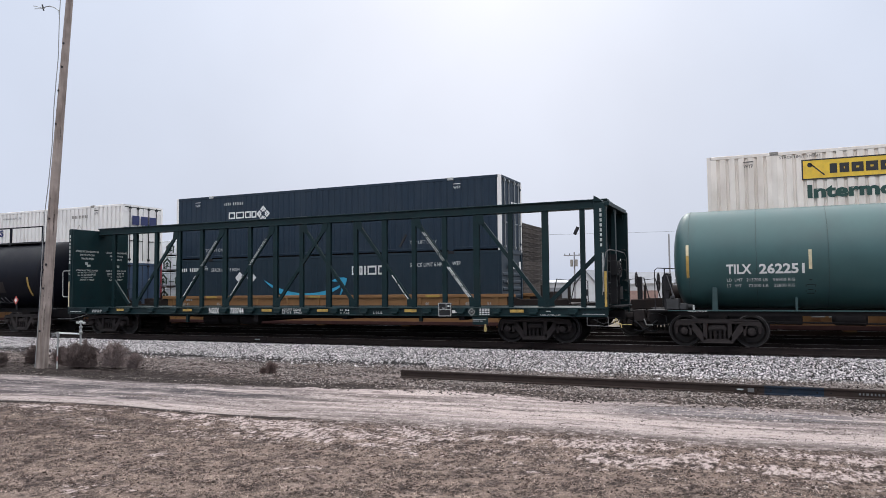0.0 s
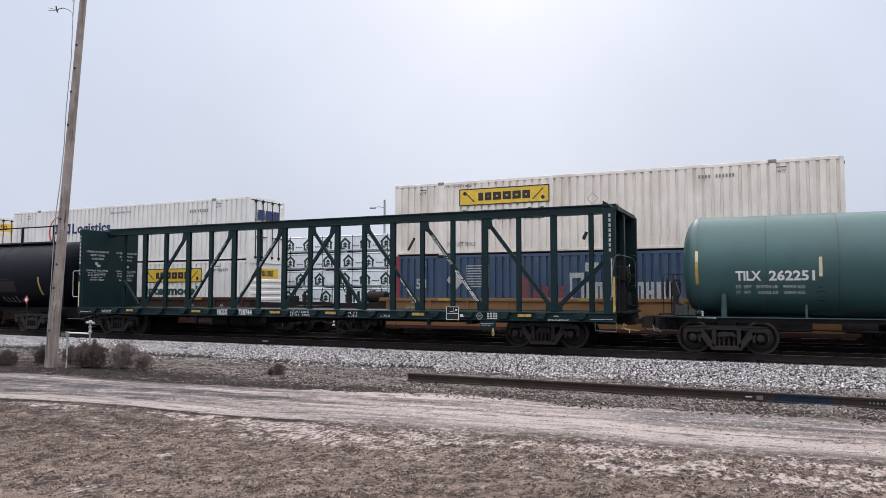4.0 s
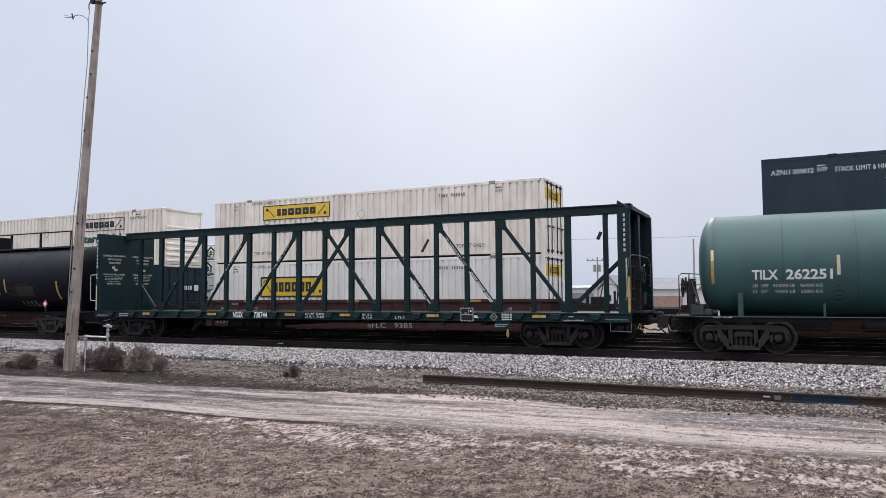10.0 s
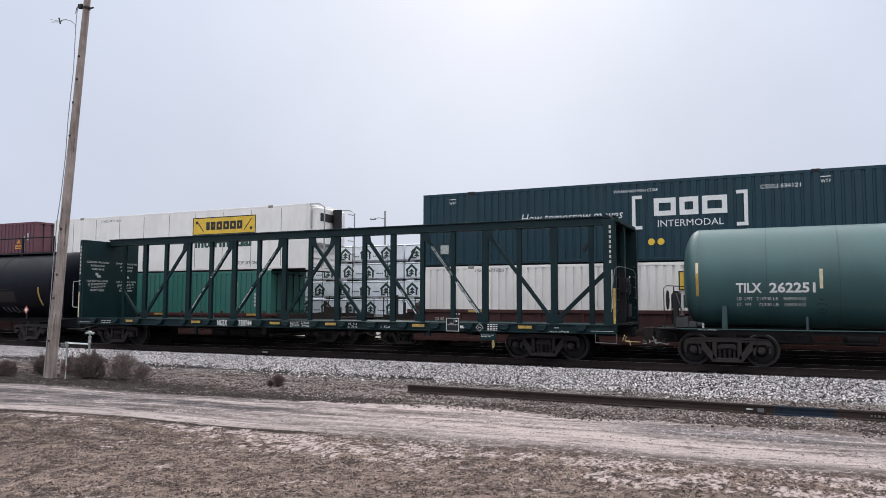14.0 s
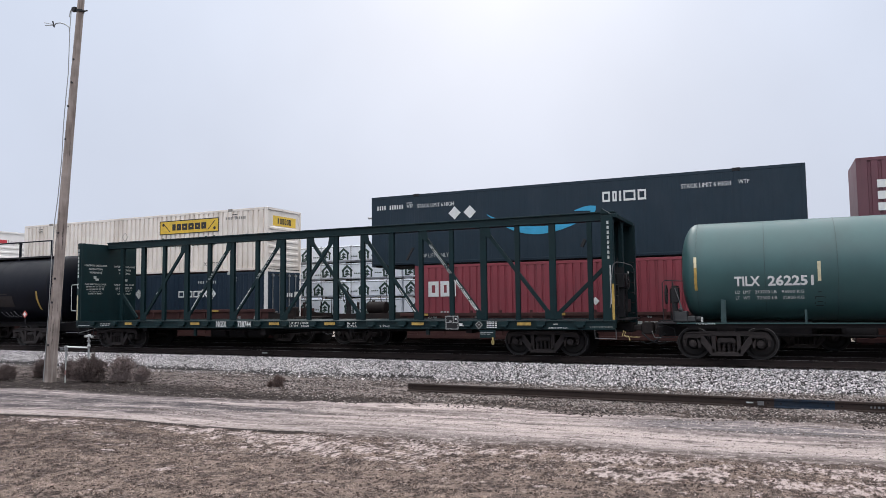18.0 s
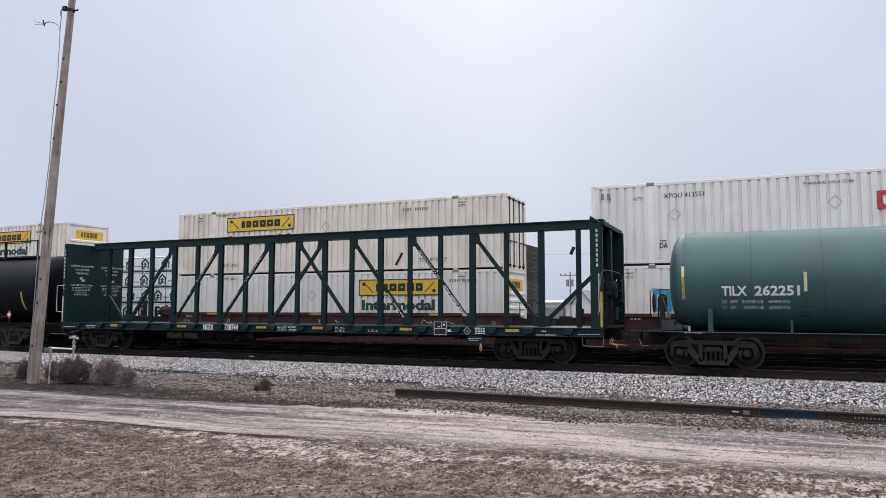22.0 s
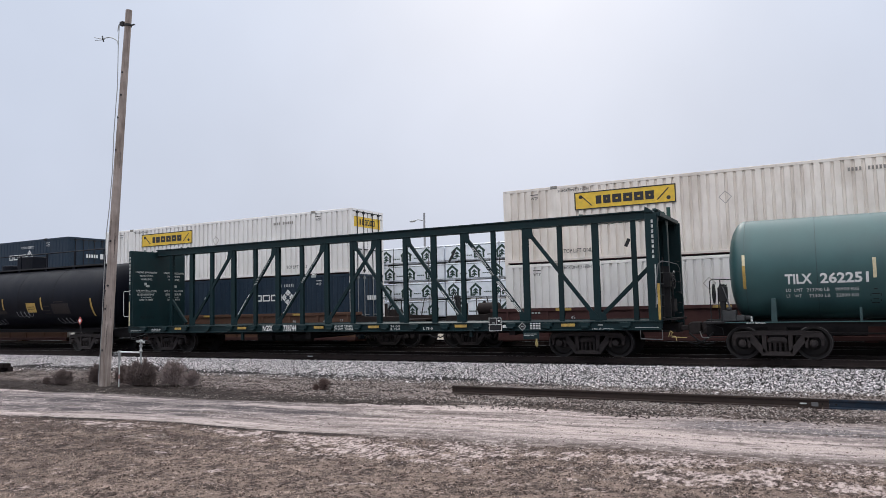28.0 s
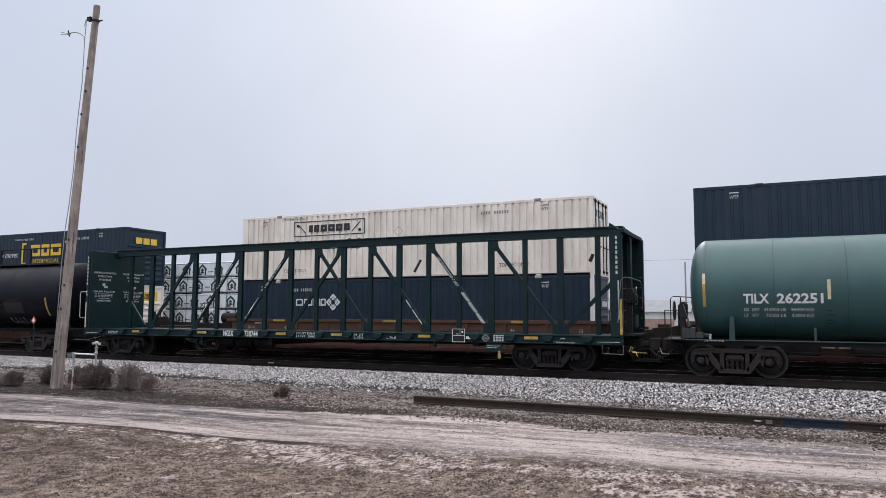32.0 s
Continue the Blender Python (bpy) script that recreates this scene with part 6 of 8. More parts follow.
# ---- distance ----
def far_pole(x, y, h, arm, name="distant_pole", lamp=False):
    t = thing(name, "distant wooden utility pole" if not lamp else "distant street lamp on a wooden pole", "utility pole", pose(x, y, GROUND))
    part("shaft", Mesh().cyl((0, 0, 0), (0, 0, h), 0.09 if lamp else 0.13, 10, 0.07 if lamp else 0.09), hazed_wood, t)
    if arm:
        part("crossarm", Mesh().box(-arm, arm, -0.06, 0.06, h - 0.5, h - 0.38), hazed_wood, t)
        for k in (-0.9, -0.45, 0.45, 0.9):
            part("insulator", Mesh().cyl((k * arm, 0, h - 0.36), (k * arm, 0, h - 0.18), 0.05, 8), dark_metal, t)
        for s in (-0.3, 0.3):
            part("transformer", Mesh().cyl((s, -0.25, h - 1.9), (s, -0.25, h - 1.0), 0.19, 12), worn_grey, t, "grey can transformer", smooth=True)
    if lamp:
        part("bracket", Mesh().tube([(0, 0, h - 0.55), (-0.4, -0.1, h - 0.45), (-0.7, -0.2, h - 0.5)], 0.03), bare_steel, t)
        part("lamp_head", Mesh().box(-1.02, -0.62, -0.30, -0.10, h - 0.60, h - 0.48), bare_steel, t, bevel=0.03)
    return t


far_pole(-18.4, 70, 7.0, 1.4)
far_pole(-6.5, 70, 8.9, 0)
far_pole(-19.85, 20, 8.6, 0, "street_lamp", True)


def gable_house(x, y, w, d, eave, ridge, wall, roof, label, openings=()):
    t = thing("distant_house", label, "building", pose(x, y, GROUND))
    part("wall_body", Mesh().box(-w / 2, w / 2, 0, d, 0, eave).prism([(-w / 2, eave), (w / 2, eave), (0, ridge)], 0.0, d), wall, t)
    part("roof", Mesh().prism([(-w / 2 - 0.3, eave - 0.15), (0, ridge), (w / 2 + 0.3, eave - 0.15), (w / 2 + 0.3, eave + 0.05), (0, ridge + 0.2), (-w / 2 - 0.3, eave + 0.05)], -0.3, d + 0.3), roof, t)
    for x0, z0, ww, hh in openings:
        o = part("window", Mesh().box(x0, x0 + ww, -0.06, 0.02, z0, z0 + hh), far_white, t)
        part("pane", Mesh().box(x0 + 0.08, x0 + ww - 0.08, -0.07, -0.06, z0 + 0.08, z0 + hh - 0.08), far_glass, o)
    return t


def long_shed(x0, x1, y, d, wall_h, ridge, wall, roof, label, doors=()):
    t = thing("distant_building", label, "building", pose(0, y, GROUND))
    part("wall", Mesh().box(x0, x1, 0, d, 0, wall_h), wall, t)
    b = Mesh().add([(x0 - 0.4, -0.4, wall_h - 0.1), (x1 + 0.4, -0.4, wall_h - 0.1), (x1 + 0.4, d / 2, ridge), (x0 - 0.4, d / 2, ridge), (x1 + 0.4, d + 0.4, wall_h - 0.1), (x0 - 0.4, d + 0.4, wall_h - 0.1)],
                   [(0, 1, 2, 3), (3, 2, 4, 5), (0, 3, 5), (1, 4, 2), (0, 5, 4, 1)])
    part("roof", b, roof, t)
    for a, w, h, m in doors:
        part("bay_door", Mesh().box(a, a + w, -0.08, 0.0, 0, h), m, t)
    return t


gable_house(-17.0, 70, 2.4, 6, 2.9, 4.5, far_white, far_grey, "small distant white gabled hut", ((-0.5, 1.2, 0.9, 1.0),))
long_shed(-33, -19.0, 78, 10, 3.2, 3.5, far_white, far_white, "long low pale distant shed", ((-30, 3, 2.4, far_grey), (-24, 3, 2.4, far_grey)))
long_shed(-13.4, -6.6, 72, 9, 2.9, 4.35, far_white, far_grey, "distant pale building with a grey roof", ((-12.8, 4.6, 1.9, far_red), (-7.6, 0.9, 2.1, far_glass)))
long_shed(-70, -45, 95, 12, 3.6, 5.2, far_white, far_grey, "distant pale warehouse with a grey roof", ((-66, 3, 2.6, far_grey), (-58, 3, 2.6, far_grey)))
long_shed(8, 40, 90, 14, 4, 6, far_white, far_grey, "distant pale warehouse with a grey roof", ((12, 3, 2.6, far_grey), (22, 3, 2.6, far_grey)))


def bare_tree(x, y, h, seed):
    rng = random.Random(seed)
    t = thing("bare_tree", "distant leafless winter tree", "tree", pose(x, y, GROUND), group="distant bare trees")
    trunk, crown = Mesh(), Mesh()

    def grow(b, p, d, ln, r, depth):
        q = p + d * ln
        b.cyl(p, q, r, 5 if depth < 2 else 3, r * 0.7)
        if depth < 5:
            for _ in range(3 if depth < 4 else 2):
                nd = (d + Vector((rng.uniform(-0.8, 0.8), rng.uniform(-0.8, 0.8), rng.uniform(-0.2, 0.5)))).normalized()
                grow(crown, q, nd, ln * rng.uniform(0.6, 0.82), r * 0.6, depth + 1)

    grow(trunk, Vector((0, 0, 0)), Vector((0, 0, 1)), h * 0.27, h * 0.022, 0)
    part("trunk", trunk, far_tree, t)
    part("crown", crown, far_tree, t)


for k, (x, y, h) in enumerate(((-27.5, 58, 8.0), (-25.1, 60, 7.4), (-38.9, 60, 11.0), (-22.6, 60, 6.5), (-31, 66, 9), (-60, 90, 9), (-75, 95, 10), (-90, 110, 10), (-48, 88, 8), (20, 100, 9), (34, 110, 10))):
    bare_tree(x, y, h, 70 + k)

# a sagging overhead line across the distance
w1 = Mesh()
for z, s in ((9.1, 0.0),):
    pts = [(-120 + 10 * k, 68 + s, z + 0.9 * ((k % 8) / 4 - 1) ** 2 - 0.6) for k in range(27)]
    w1.tube(pts, 0.014, 4)
tagged(part("overhead_wire", w1, dark_metal), "thin sagging overhead wires", "overhead wire", kind="structure")
# hedgerow haze of far woods
tw = Mesh()
rng = random.Random(9)
for k in range(420):
    x = -420 + 2.0 * k + rng.uniform(-1, 1)
    h = rng.uniform(3, 6.5)
    tw.cyl((x, 300 + rng.uniform(-10, 10), -0.5), (x + rng.uniform(-0.5, 0.5), 300, h), rng.uniform(0.6, 1.4), 5, 0.15)
tagged(part("far_woods", tw, far_tree), "low grey line of far leafless woods", "woods", kind="stuff")


# ---- the moving double-stack train on the second track ----
SPEED = 12.655
TRAIN_Y = TRACKS[1]
# small unevenness of the pace: second, metres ahead of the steady run
PACE = [(0, 0.28), (0.5, -0.05), (1, -0.08), (1.5, -0.07), (2, -0.07), (2.5, 0.2), (3, 0), (4, 0), (4.5, 0.2), (5, 0.21), (5.5, -0.13), (6, -0.17), (6.5, -0.13), (7, 0.16), (7.5, 0.17), (8, -0.1), (8.5, -0.09), (9, -0.05), (9.5, 0.38), (10, -0.07), (10.5, 0.05), (11, 0.12), (11.5, 0.15), (12, 0.3), (12.5, -0.13), (13, -0.11), (13.5, -0.1), (14, -0.08), (14.5, 0.32), (15, 0.05), (16, 0.05), (16.5, 0.33), (17, 0.37), (17.5, -0.1), (18, -0.12), (18.5, 0), (19, 0.21), (19.5, -0.18), (20, -0.08), (20.5, -0.04), (21, -0.1), (21.5, 0.16), (22, -0.18), (22.5, -0.1), (23, -0.11), (23.5, 0), (24, 0.36), (24.5, 0.2), (25, 0), (26, 0), (26.5, 0.11), (27, -0.08), (27.5, -0.1), (28, -0.11), (28.5, -0.05), (29, -0.16), (29.5, -0.1), (30, -0.09), (30.5, 0.03), (31, 0.42), (31.5, 0.2), (32, 0.25)]
MOVERS = []
cream = mat("cream_container_paint", (0.82, 0.755, 0.69), 0.55, vary=0.07, scale=1.2, dirt=(0.45, 0.37, 0.30), dirt_amt=0.5, dscale=1.3, streak=0.3, rnd=0.07)
pale = mat("white_container_paint", (0.84, 0.815, 0.79), 0.5, vary=0.06, scale=1.2, dirt=(0.52, 0.49, 0.45), dirt_amt=0.3, dscale=1.2, streak=0.3, rnd=0.06)
navy = mat("navy_container_paint", (0.0115, 0.0260, 0.046), 0.5, spec=0.3, vary=0.12, scale=1.5, dirt=(0.026, 0.040, 0.058), dirt_amt=0.5, dscale=1.4, streak=0.3)
ink_black = mat("blue_black_container_paint", (0.0122, 0.0270, 0.042), 0.5, spec=0.3, vary=0.12, scale=1.5, dirt=(0.025, 0.038, 0.054), dirt_amt=0.5, dscale=1.4, streak=0.3)
blue_box = mat("blue_container_paint", (0.042, 0.078, 0.145), 0.5, vary=0.15, scale=1.5, dirt=(0.075, 0.10, 0.14), dirt_amt=0.7, dscale=1.6, streak=0.3)
csx_green = mat("dark_green_container_paint", (0.0125, 0.041, 0.058), 0.5, spec=0.3, vary=0.12, scale=1.5, dirt=(0.02, 0.040, 0.046), dirt_amt=0.5, dscale=1.4, streak=0.3)
teal = mat("teal_container_paint", (0.028, 0.155, 0.125), 0.55, vary=0.12, scale=1.5, dirt=(0.06, 0.13, 0.11), dirt_amt=0.5, dscale=1.4, streak=0.3)
maroon = mat("maroon_container_paint", (0.128, 0.044, 0.060), 0.55, vary=0.12, scale=1.5, dirt=(0.120, 0.060, 0.068), dirt_amt=0.5, dscale=1.4, streak=0.3)
red_box = mat("red_container_paint", (0.25, 0.042, 0.058), 0.55, vary=0.12, scale=1.5, dirt=(0.18, 0.05, 0.06), dirt_amt=0.5, dscale=1.4, streak=0.3)
slate = mat("slate_container_paint", (0.036, 0.049, 0.074), 0.5, vary=0.12, scale=1.5, dirt=(0.055, 0.05, 0.05), dirt_amt=0.5, dscale=1.4, streak=0.3)
well_tan = mat("tan_well_car_paint", (0.27, 0.135, 0.05), 0.6, vary=0.15, scale=2, dirt=(0.20, 0.11, 0.05), dirt_amt=0.6, dscale=2, bump=0.15)
well_brown = mat("brown_well_car_paint", (0.065, 0.033, 0.024), 0.7, spec=0.25, vary=0.25, scale=2, dirt=(0.04, 0.025, 0.021), dirt_amt=0.6, dscale=2, bump=0.15)
well_rust = mat("rusty_well_car_paint", (0.068, 0.029, 0.028), 0.75, spec=0.25, vary=0.25, scale=2, dirt=(0.07, 0.038, 0.029), dirt_amt=0.6, dscale=2, bump=0.2)
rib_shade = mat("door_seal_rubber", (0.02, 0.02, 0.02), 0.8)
CACHE = {}
HW, HH = 1.295, 2.896


def once(key, make):
    if key not in CACHE:
        CACHE[key] = make()
    return CACHE[key]


def shared(name, key, make, material, parent, label="", bevel=0.0, m=None):
    me = once(key, lambda: make().data(name, material, bevel))
    o = new(name, me)
    o.parent = parent
    if m is not None:
        o.matrix_basis = m
    paint(o, material)
    if label:
        tagged(o, label)
    return o


def corrugated(length, pitch, depth, z0, z1, y, s):
    """A trapezoidal sheet along x at the side y, closed at the back."""
    b = Mesh()
    n = int(length / pitch)
    p = length / n
    prof = []
    for i in range(n):
        x = -length / 2 + i * p
        prof += [(x, 0), (x + 0.62 * p, 0), (x + 0.69 * p, depth), (x + 0.93 * p, depth)]
    prof.append((length / 2, 0))
    k = len(prof)
    for z in (z0, z1):
        b.v += [(x, y - s * d, z) for x, d in prof]
    b.f += [(i, i + 1, k + i + 1, k + i) for i in range(k - 1)]
    # inner liner
    b.v += [(-length / 2, y - s * 0.07, z0), (length / 2, y - s * 0.07, z0), (length / 2, y - s * 0.07, z1), (-length / 2, y - s * 0.07, z1)]
    b.f.append((2 * k, 2 * k + 3, 2 * k + 2, 2 * k + 1))
    return b


def container(label, paintm, length=16.154, end="doors", castings=True, smooth_side=False, height=HH, rail=None, post=None):
    """An intermodal container, origin under its middle; returns the thing."""
    t = thing("container", label, "container", pose(0, 0, 0), group="containers on the moving train")
    hl = length / 2
    rail = rail or paintm
    post = post or paintm
    dark = 0.006 if paintm is ink_black else 0.02 if paintm in (navy, slate) else 0.03 if paintm is csx_green else 0.036 if length < 13 else 0.058
    key = (length, smooth_side, height, dark)
    if smooth_side:
        def side(s):
            return lambda: Mesh().box(-hl + 0.12, hl - 0.12, min(s * HW, s * (HW - 0.05)), max(s * HW, s * (HW - 0.05)), 0.16, height - 0.1)
    else:
        def side(s):
            return lambda: corrugated(length - 0.24, 0.285, dark, 0.16, height - 0.11, s * (HW - 0.004), s)
    for s in (-1, 1):
        shared("side_panel", (key, "side", s), side(s), paintm, t)
        shared("top_rail", (key, "trail", s), lambda: Mesh().box(-hl + 0.1, hl - 0.1, min(s * HW, s * (HW - 0.08)), max(s * HW, s * (HW - 0.08)), height - 0.11, height), rail, t, bevel=0.008)
        shared("bottom_rail", (key, "brail", s), lambda: Mesh().box(-hl + 0.1, hl - 0.1, min(s * HW, s * (HW - 0.1)), max(s * HW, s * (HW - 0.1)), 0.065, 0.16).box(-hl + 0.1, hl - 0.1, min(s * (HW + 0.006), s * (HW - 0.1)), max(s * (HW + 0.006), s * (HW - 0.1)), 0.12, 0.17), rail, t, bevel=0.008)
        for e in (-1, 1):
            shared("corner_post", (key, "post", s, e), lambda: Mesh().box(min(e * hl, e * (hl - 0.14)), max(e * hl, e * (hl - 0.14)), min(s * HW, s * (HW - 0.12)), max(s * HW, s * (HW - 0.12)), 0, height), post, t, bevel=0.01)
            if castings:
                shared("lift_post", (key, "lpost", s, e), lambda: Mesh().box(e * 6.0 - 0.09, e * 6.0 + 0.09, min(s * (HW + 0.004), s * (HW - 0.1)), max(s * (HW + 0.004), s * (HW - 0.1)), 0.0, height), paintm, t, bevel=0.006)
                shared("lift_casting", (key, "cast", s, e), lambda: Mesh().box(e * 6.0 - 0.13, e * 6.0 + 0.13, min(s * (HW + 0.012), s * (HW - 0.16)), max(s * (HW + 0.012), s * (HW - 0.16)), height - 0.10, height + 0.018).box(e * 6.0 - 0.05, e * 6.0 + 0.05, min(s * (HW + 0.02), s * HW), max(s * (HW + 0.02), s * HW), height - 0.07, height - 0.01), worn_grey if paintm in (cream, pale) else worn_white if post is pale else dark_metal, t, "steel lifting casting", bevel=0.008)
        if paintm in (pale, cream):
            shared("rail_edge", (key, "edge", s), lambda: Mesh().box(-hl + 0.14, hl - 0.14, min(s * (HW + 0.004), s * (HW - 0.02)), max(s * (HW + 0.004), s * (HW - 0.02)), 0.058, 0.082), well_rust, t, "rusted lower edge")
    shared("roof", (key, "roof"), lambda: Mesh().box(-hl + 0.05, hl - 0.05, -HW + 0.08, HW - 0.08, height - 0.06, height - 0.02), paintm, t)
    shared("floor", (key, "floor"), lambda: Mesh().box(-hl + 0.05, hl - 0.05, -HW + 0.1, HW - 0.1, 0.02, 0.14), under_black, t)
    shared("front_wall", (key, "front"), lambda: Mesh().box(-hl, -hl + 0.06, -HW + 0.12, HW - 0.12, 0, height), paintm, t)
    if end == "doors":
        for s in (-1, 1):
            y0, y1 = (-1.19, -0.01) if s < 0 else (0.01, 1.19)
            d = shared("door", (key, "door", s), lambda: Mesh().box(hl - 0.07, hl - 0.02, y0, y1, 0.1, height - 0.1), paintm, t, bevel=0.006)
            for k in range(2):
                yy = y0 + 0.34 + 0.5 * k
                shared("lock_rod", (key, "rod", s, k), lambda: Mesh().cyl((hl + 0.012, yy, 0.06), (hl + 0.012, yy, height - 0.06), 0.02, 8).box(hl - 0.02, hl + 0.05, yy - 0.06, yy + 0.06, 0.12, 0.2).box(hl - 0.02, hl + 0.05, yy - 0.06, yy + 0.06, height - 0.2, height - 0.12).box(hl, hl + 0.045, yy - 0.02, yy + 0.3, 1.08, 1.12), bare_steel if post is pale and paintm is navy else dark_metal, d)
            for k in range(4):
                z = 0.3 + k * 0.75
                shared("hinge", (key, "hinge", s, k), lambda: Mesh().box(hl - 0.03, hl + 0.015, s * 1.12 - 0.07, s * 1.12 + 0.07, z, z + 0.07), paintm, d)
        shared("door_gap", (key, "gap"), lambda: Mesh().box(hl - 0.08, hl - 0.015, -0.012, 0.012, 0.1, height - 0.1), rib_shade, t)
        shared("door_header", (key, "header"), lambda: Mesh().box(hl - 0.1, hl, -HW + 0.1, HW - 0.1, height - 0.1, height), paintm, t)
        shared("door_seal", (key, "seal"), lambda: Mesh().box(hl - 0.03, hl - 0.012, -1.2, 1.2, height - 0.14, height - 0.105).box(hl - 0.03, hl - 0.012, -1.215, -1.19, 0.1, height - 0.1).box(hl - 0.03, hl - 0.012, 1.19, 1.215, 0.1, height - 0.1), rib_shade, t, "dark rubber door seal")
        shared("door_sill", (key, "sill"), lambda: Mesh().box(hl - 0.1, hl, -HW + 0.1, HW - 0.1, 0.0, 0.1), paintm, t)
    else:
        shared("nose_wall", (key, "nose"), lambda: Mesh().box(hl - 0.08, hl - 0.05, -1.19, 1.19, 0.08, height - 0.08), paintm, t)
        for k in range(7):
            z = 0.22 + k * 0.28
            shared("nose_rib", (key, "rib", k), lambda: Mesh().prism([(hl - 0.05, z), (hl - 0.008, z + 0.04), (hl - 0.008, z + 0.12), (hl - 0.05, z + 0.16)], -1.08, 1.08), paintm, t)
        shared("nose_header", (key, "nhead"), lambda: Mesh().box(hl - 0.1, hl, -1.2, 1.2, height - 0.1, height), paintm, t)
        shared("nose_sill", (key, "nsill"), lambda: Mesh().box(hl - 0.1, hl, -1.2, 1.2, 0, 0.1), paintm, t)
    return t


SY_ = -HW - 0.006


def stencil(t, s, size, material, x, z, **kw):
    return lettering(s, size, material, t, x, SY_, z, **kw)


def ids(t, ink, hl):
    """Small capacity and number marks: what can be read is lettered, the rest are bars."""
    stencil(t, "WTP", 0.17, ink, -hl + 1.15, 2.44, wide=0.8)
    marks("stencil_print", bars(-hl + 1.15, 2.63, 0.03, (0.3,), 0.02) + bars(hl - 1.95, 2.63, 0.03, (0.3,), 0.02), ink, t, SY_)
    stencil(t, "WTP", 0.17, ink, hl - 1.95, 2.44, wide=0.8)


def plate(t, x, z, w, h, yellow=True, word=True, side="side"):
    """The haulier's sign: a framed panel whose name is drawn as plain bars."""
    fill = print_yellow if yellow else None
    if side == "side":
        y = SY_
        if fill:
            part("sign_panel", Mesh().box(x, x + w, y - 0.004, y, z, z + h), fill, t, "yellow sign panel")
        f = 0.035 * w / 3.2 if word else 0.075
        rim = [(x, x + w, z, z + f), (x, x + w, z + h - f, z + h), (x, x + f, z, z + h), (x + w - f, x + w, z, z + h)]
        ws = [0.07, 0.09, 0.11, 0.11, 0.11, 0.10]
        ink = [q for a, c, z0, z1 in bars(x + 0.22 * w, z + 0.27 * h, 0.46 * h, [q * w * 0.82 for q in ws], 0.018 * w) for q in hollow(a, c, z0, z1, 0.033 * w)]
        marks("sign_print", rim + ink, print_black, t, y - 0.005, "dark frame and word bars")
        for s, cx, hx, hz in ((1, x + 0.13 * w, x + 0.065 * w, z + 0.72 * h), (-1, x + 0.87 * w, x + 0.93 * w, z + 0.28 * h)):
            b = Mesh().prism([(cx - s * 0.07 * w, z + 0.8 * h), (cx - s * 0.055 * w, z + 0.8 * h), (cx + s * 0.055 * w, z + 0.2 * h), (cx + s * 0.04 * w, z + 0.2 * h)], y - 0.009, y - 0.005)
            b.lathe([(y - 0.009, 0.012 * w), (y - 0.009, 0.02 * w), (y - 0.005, 0.02 * w), (y - 0.005, 0.012 * w)], hx, hz, 14, "y")
            part("sign_scroll", b, print_black, t)
        if word:
            stencil(t, "Intermodal", 0.56 * w / 3.7, print_green, x + 0.04 * w, z - 0.155 * w, fit=0.9 * w, bold=0.025)


def end_sign(t, hl, yellow=True, doors=False):
    """The haulier's sign on the end wall, under the lock rods where there are doors."""
    x, y0, y1 = (hl - 0.018, -1.06, 1.04) if doors else (hl - 0.048, -0.8, 0.9)
    part("sign_panel", Mesh().box(x, x + 0.005, y0, y1, 2.10, 2.56), print_yellow if yellow else pale, t, "end sign panel")
    w = (y1 - y0) * 0.6
    r = []
    for k in range(6):
        a = y0 + (y1 - y0) * 0.2 + w * k / 6
        r += hollow(a, a + w * (0.08 if k == 0 else 0.125), 2.2, 2.46, 0.045)
    marks("sign_print", r, print_black, t, 0, face="x", x=x + 0.007)


def drop_mark(t, x, z):
    """A small diamond emblem outline."""
    b = Mesh()
    for p, q in (((x - 0.2, z), (x, z - 0.22)), ((x, z - 0.22), (x + 0.2, z)), ((x - 0.2, z), (x, z + 0.2)), ((x, z + 0.2), (x + 0.2, z))):
        b.bar((p[0], SY_ - 0.002, p[1]), (q[0], SY_ - 0.002, q[1]), 0.004, 0.025)
    part("emblem", b, faint_grey, t, "faint diamond outline")


def jb(seed, yellow=True, side="L", end="nose", box=None, esign=True, big=False):
    hl = 8.077
    t = container("%s corrugated container with a %s haulier sign" % ("white" if box is pale else "cream", "black-framed yellow" if big else "yellow" if yellow else "outlined"), box or cream, end=end)
    sign_x = -5.3 if side == "L" else 1.6
    ids(t, print_black, hl)
    if big:
        plate(t, sign_x - 0.0, 1.34, 3.5, 0.92, True, False)
    else:
        plate(t, sign_x + 0.1, 1.92, 3.65, 0.66, yellow)
    nx = 3.7 if side == "L" else 5.75
    drop_mark(t, sign_x + 5.35 if side == "L" else -0.6, 1.95)
    stencil(t, "TOP LIFT ONLY", 0.21, print_black, -5.7, 0.36, fit=1.2)
    stencil(t, "TOP LIFT ONLY", 0.21, print_black, 4.45, 0.36, fit=1.2)
    stencil(t, "STACK LIMIT 3 HIGH", 0.13, print_black, -5.85, 2.66, wide=1.0)
    marks("number_print", bars(nx, 2.42, 0.12, (0.06,) * 4, 0.045) + bars(nx + 0.55, 2.42, 0.12, (0.06,) * 6, 0.045), worn_grey, t, SY_)
    if esign:
        end_sign(t, hl, yellow, end == "doors")
    return t


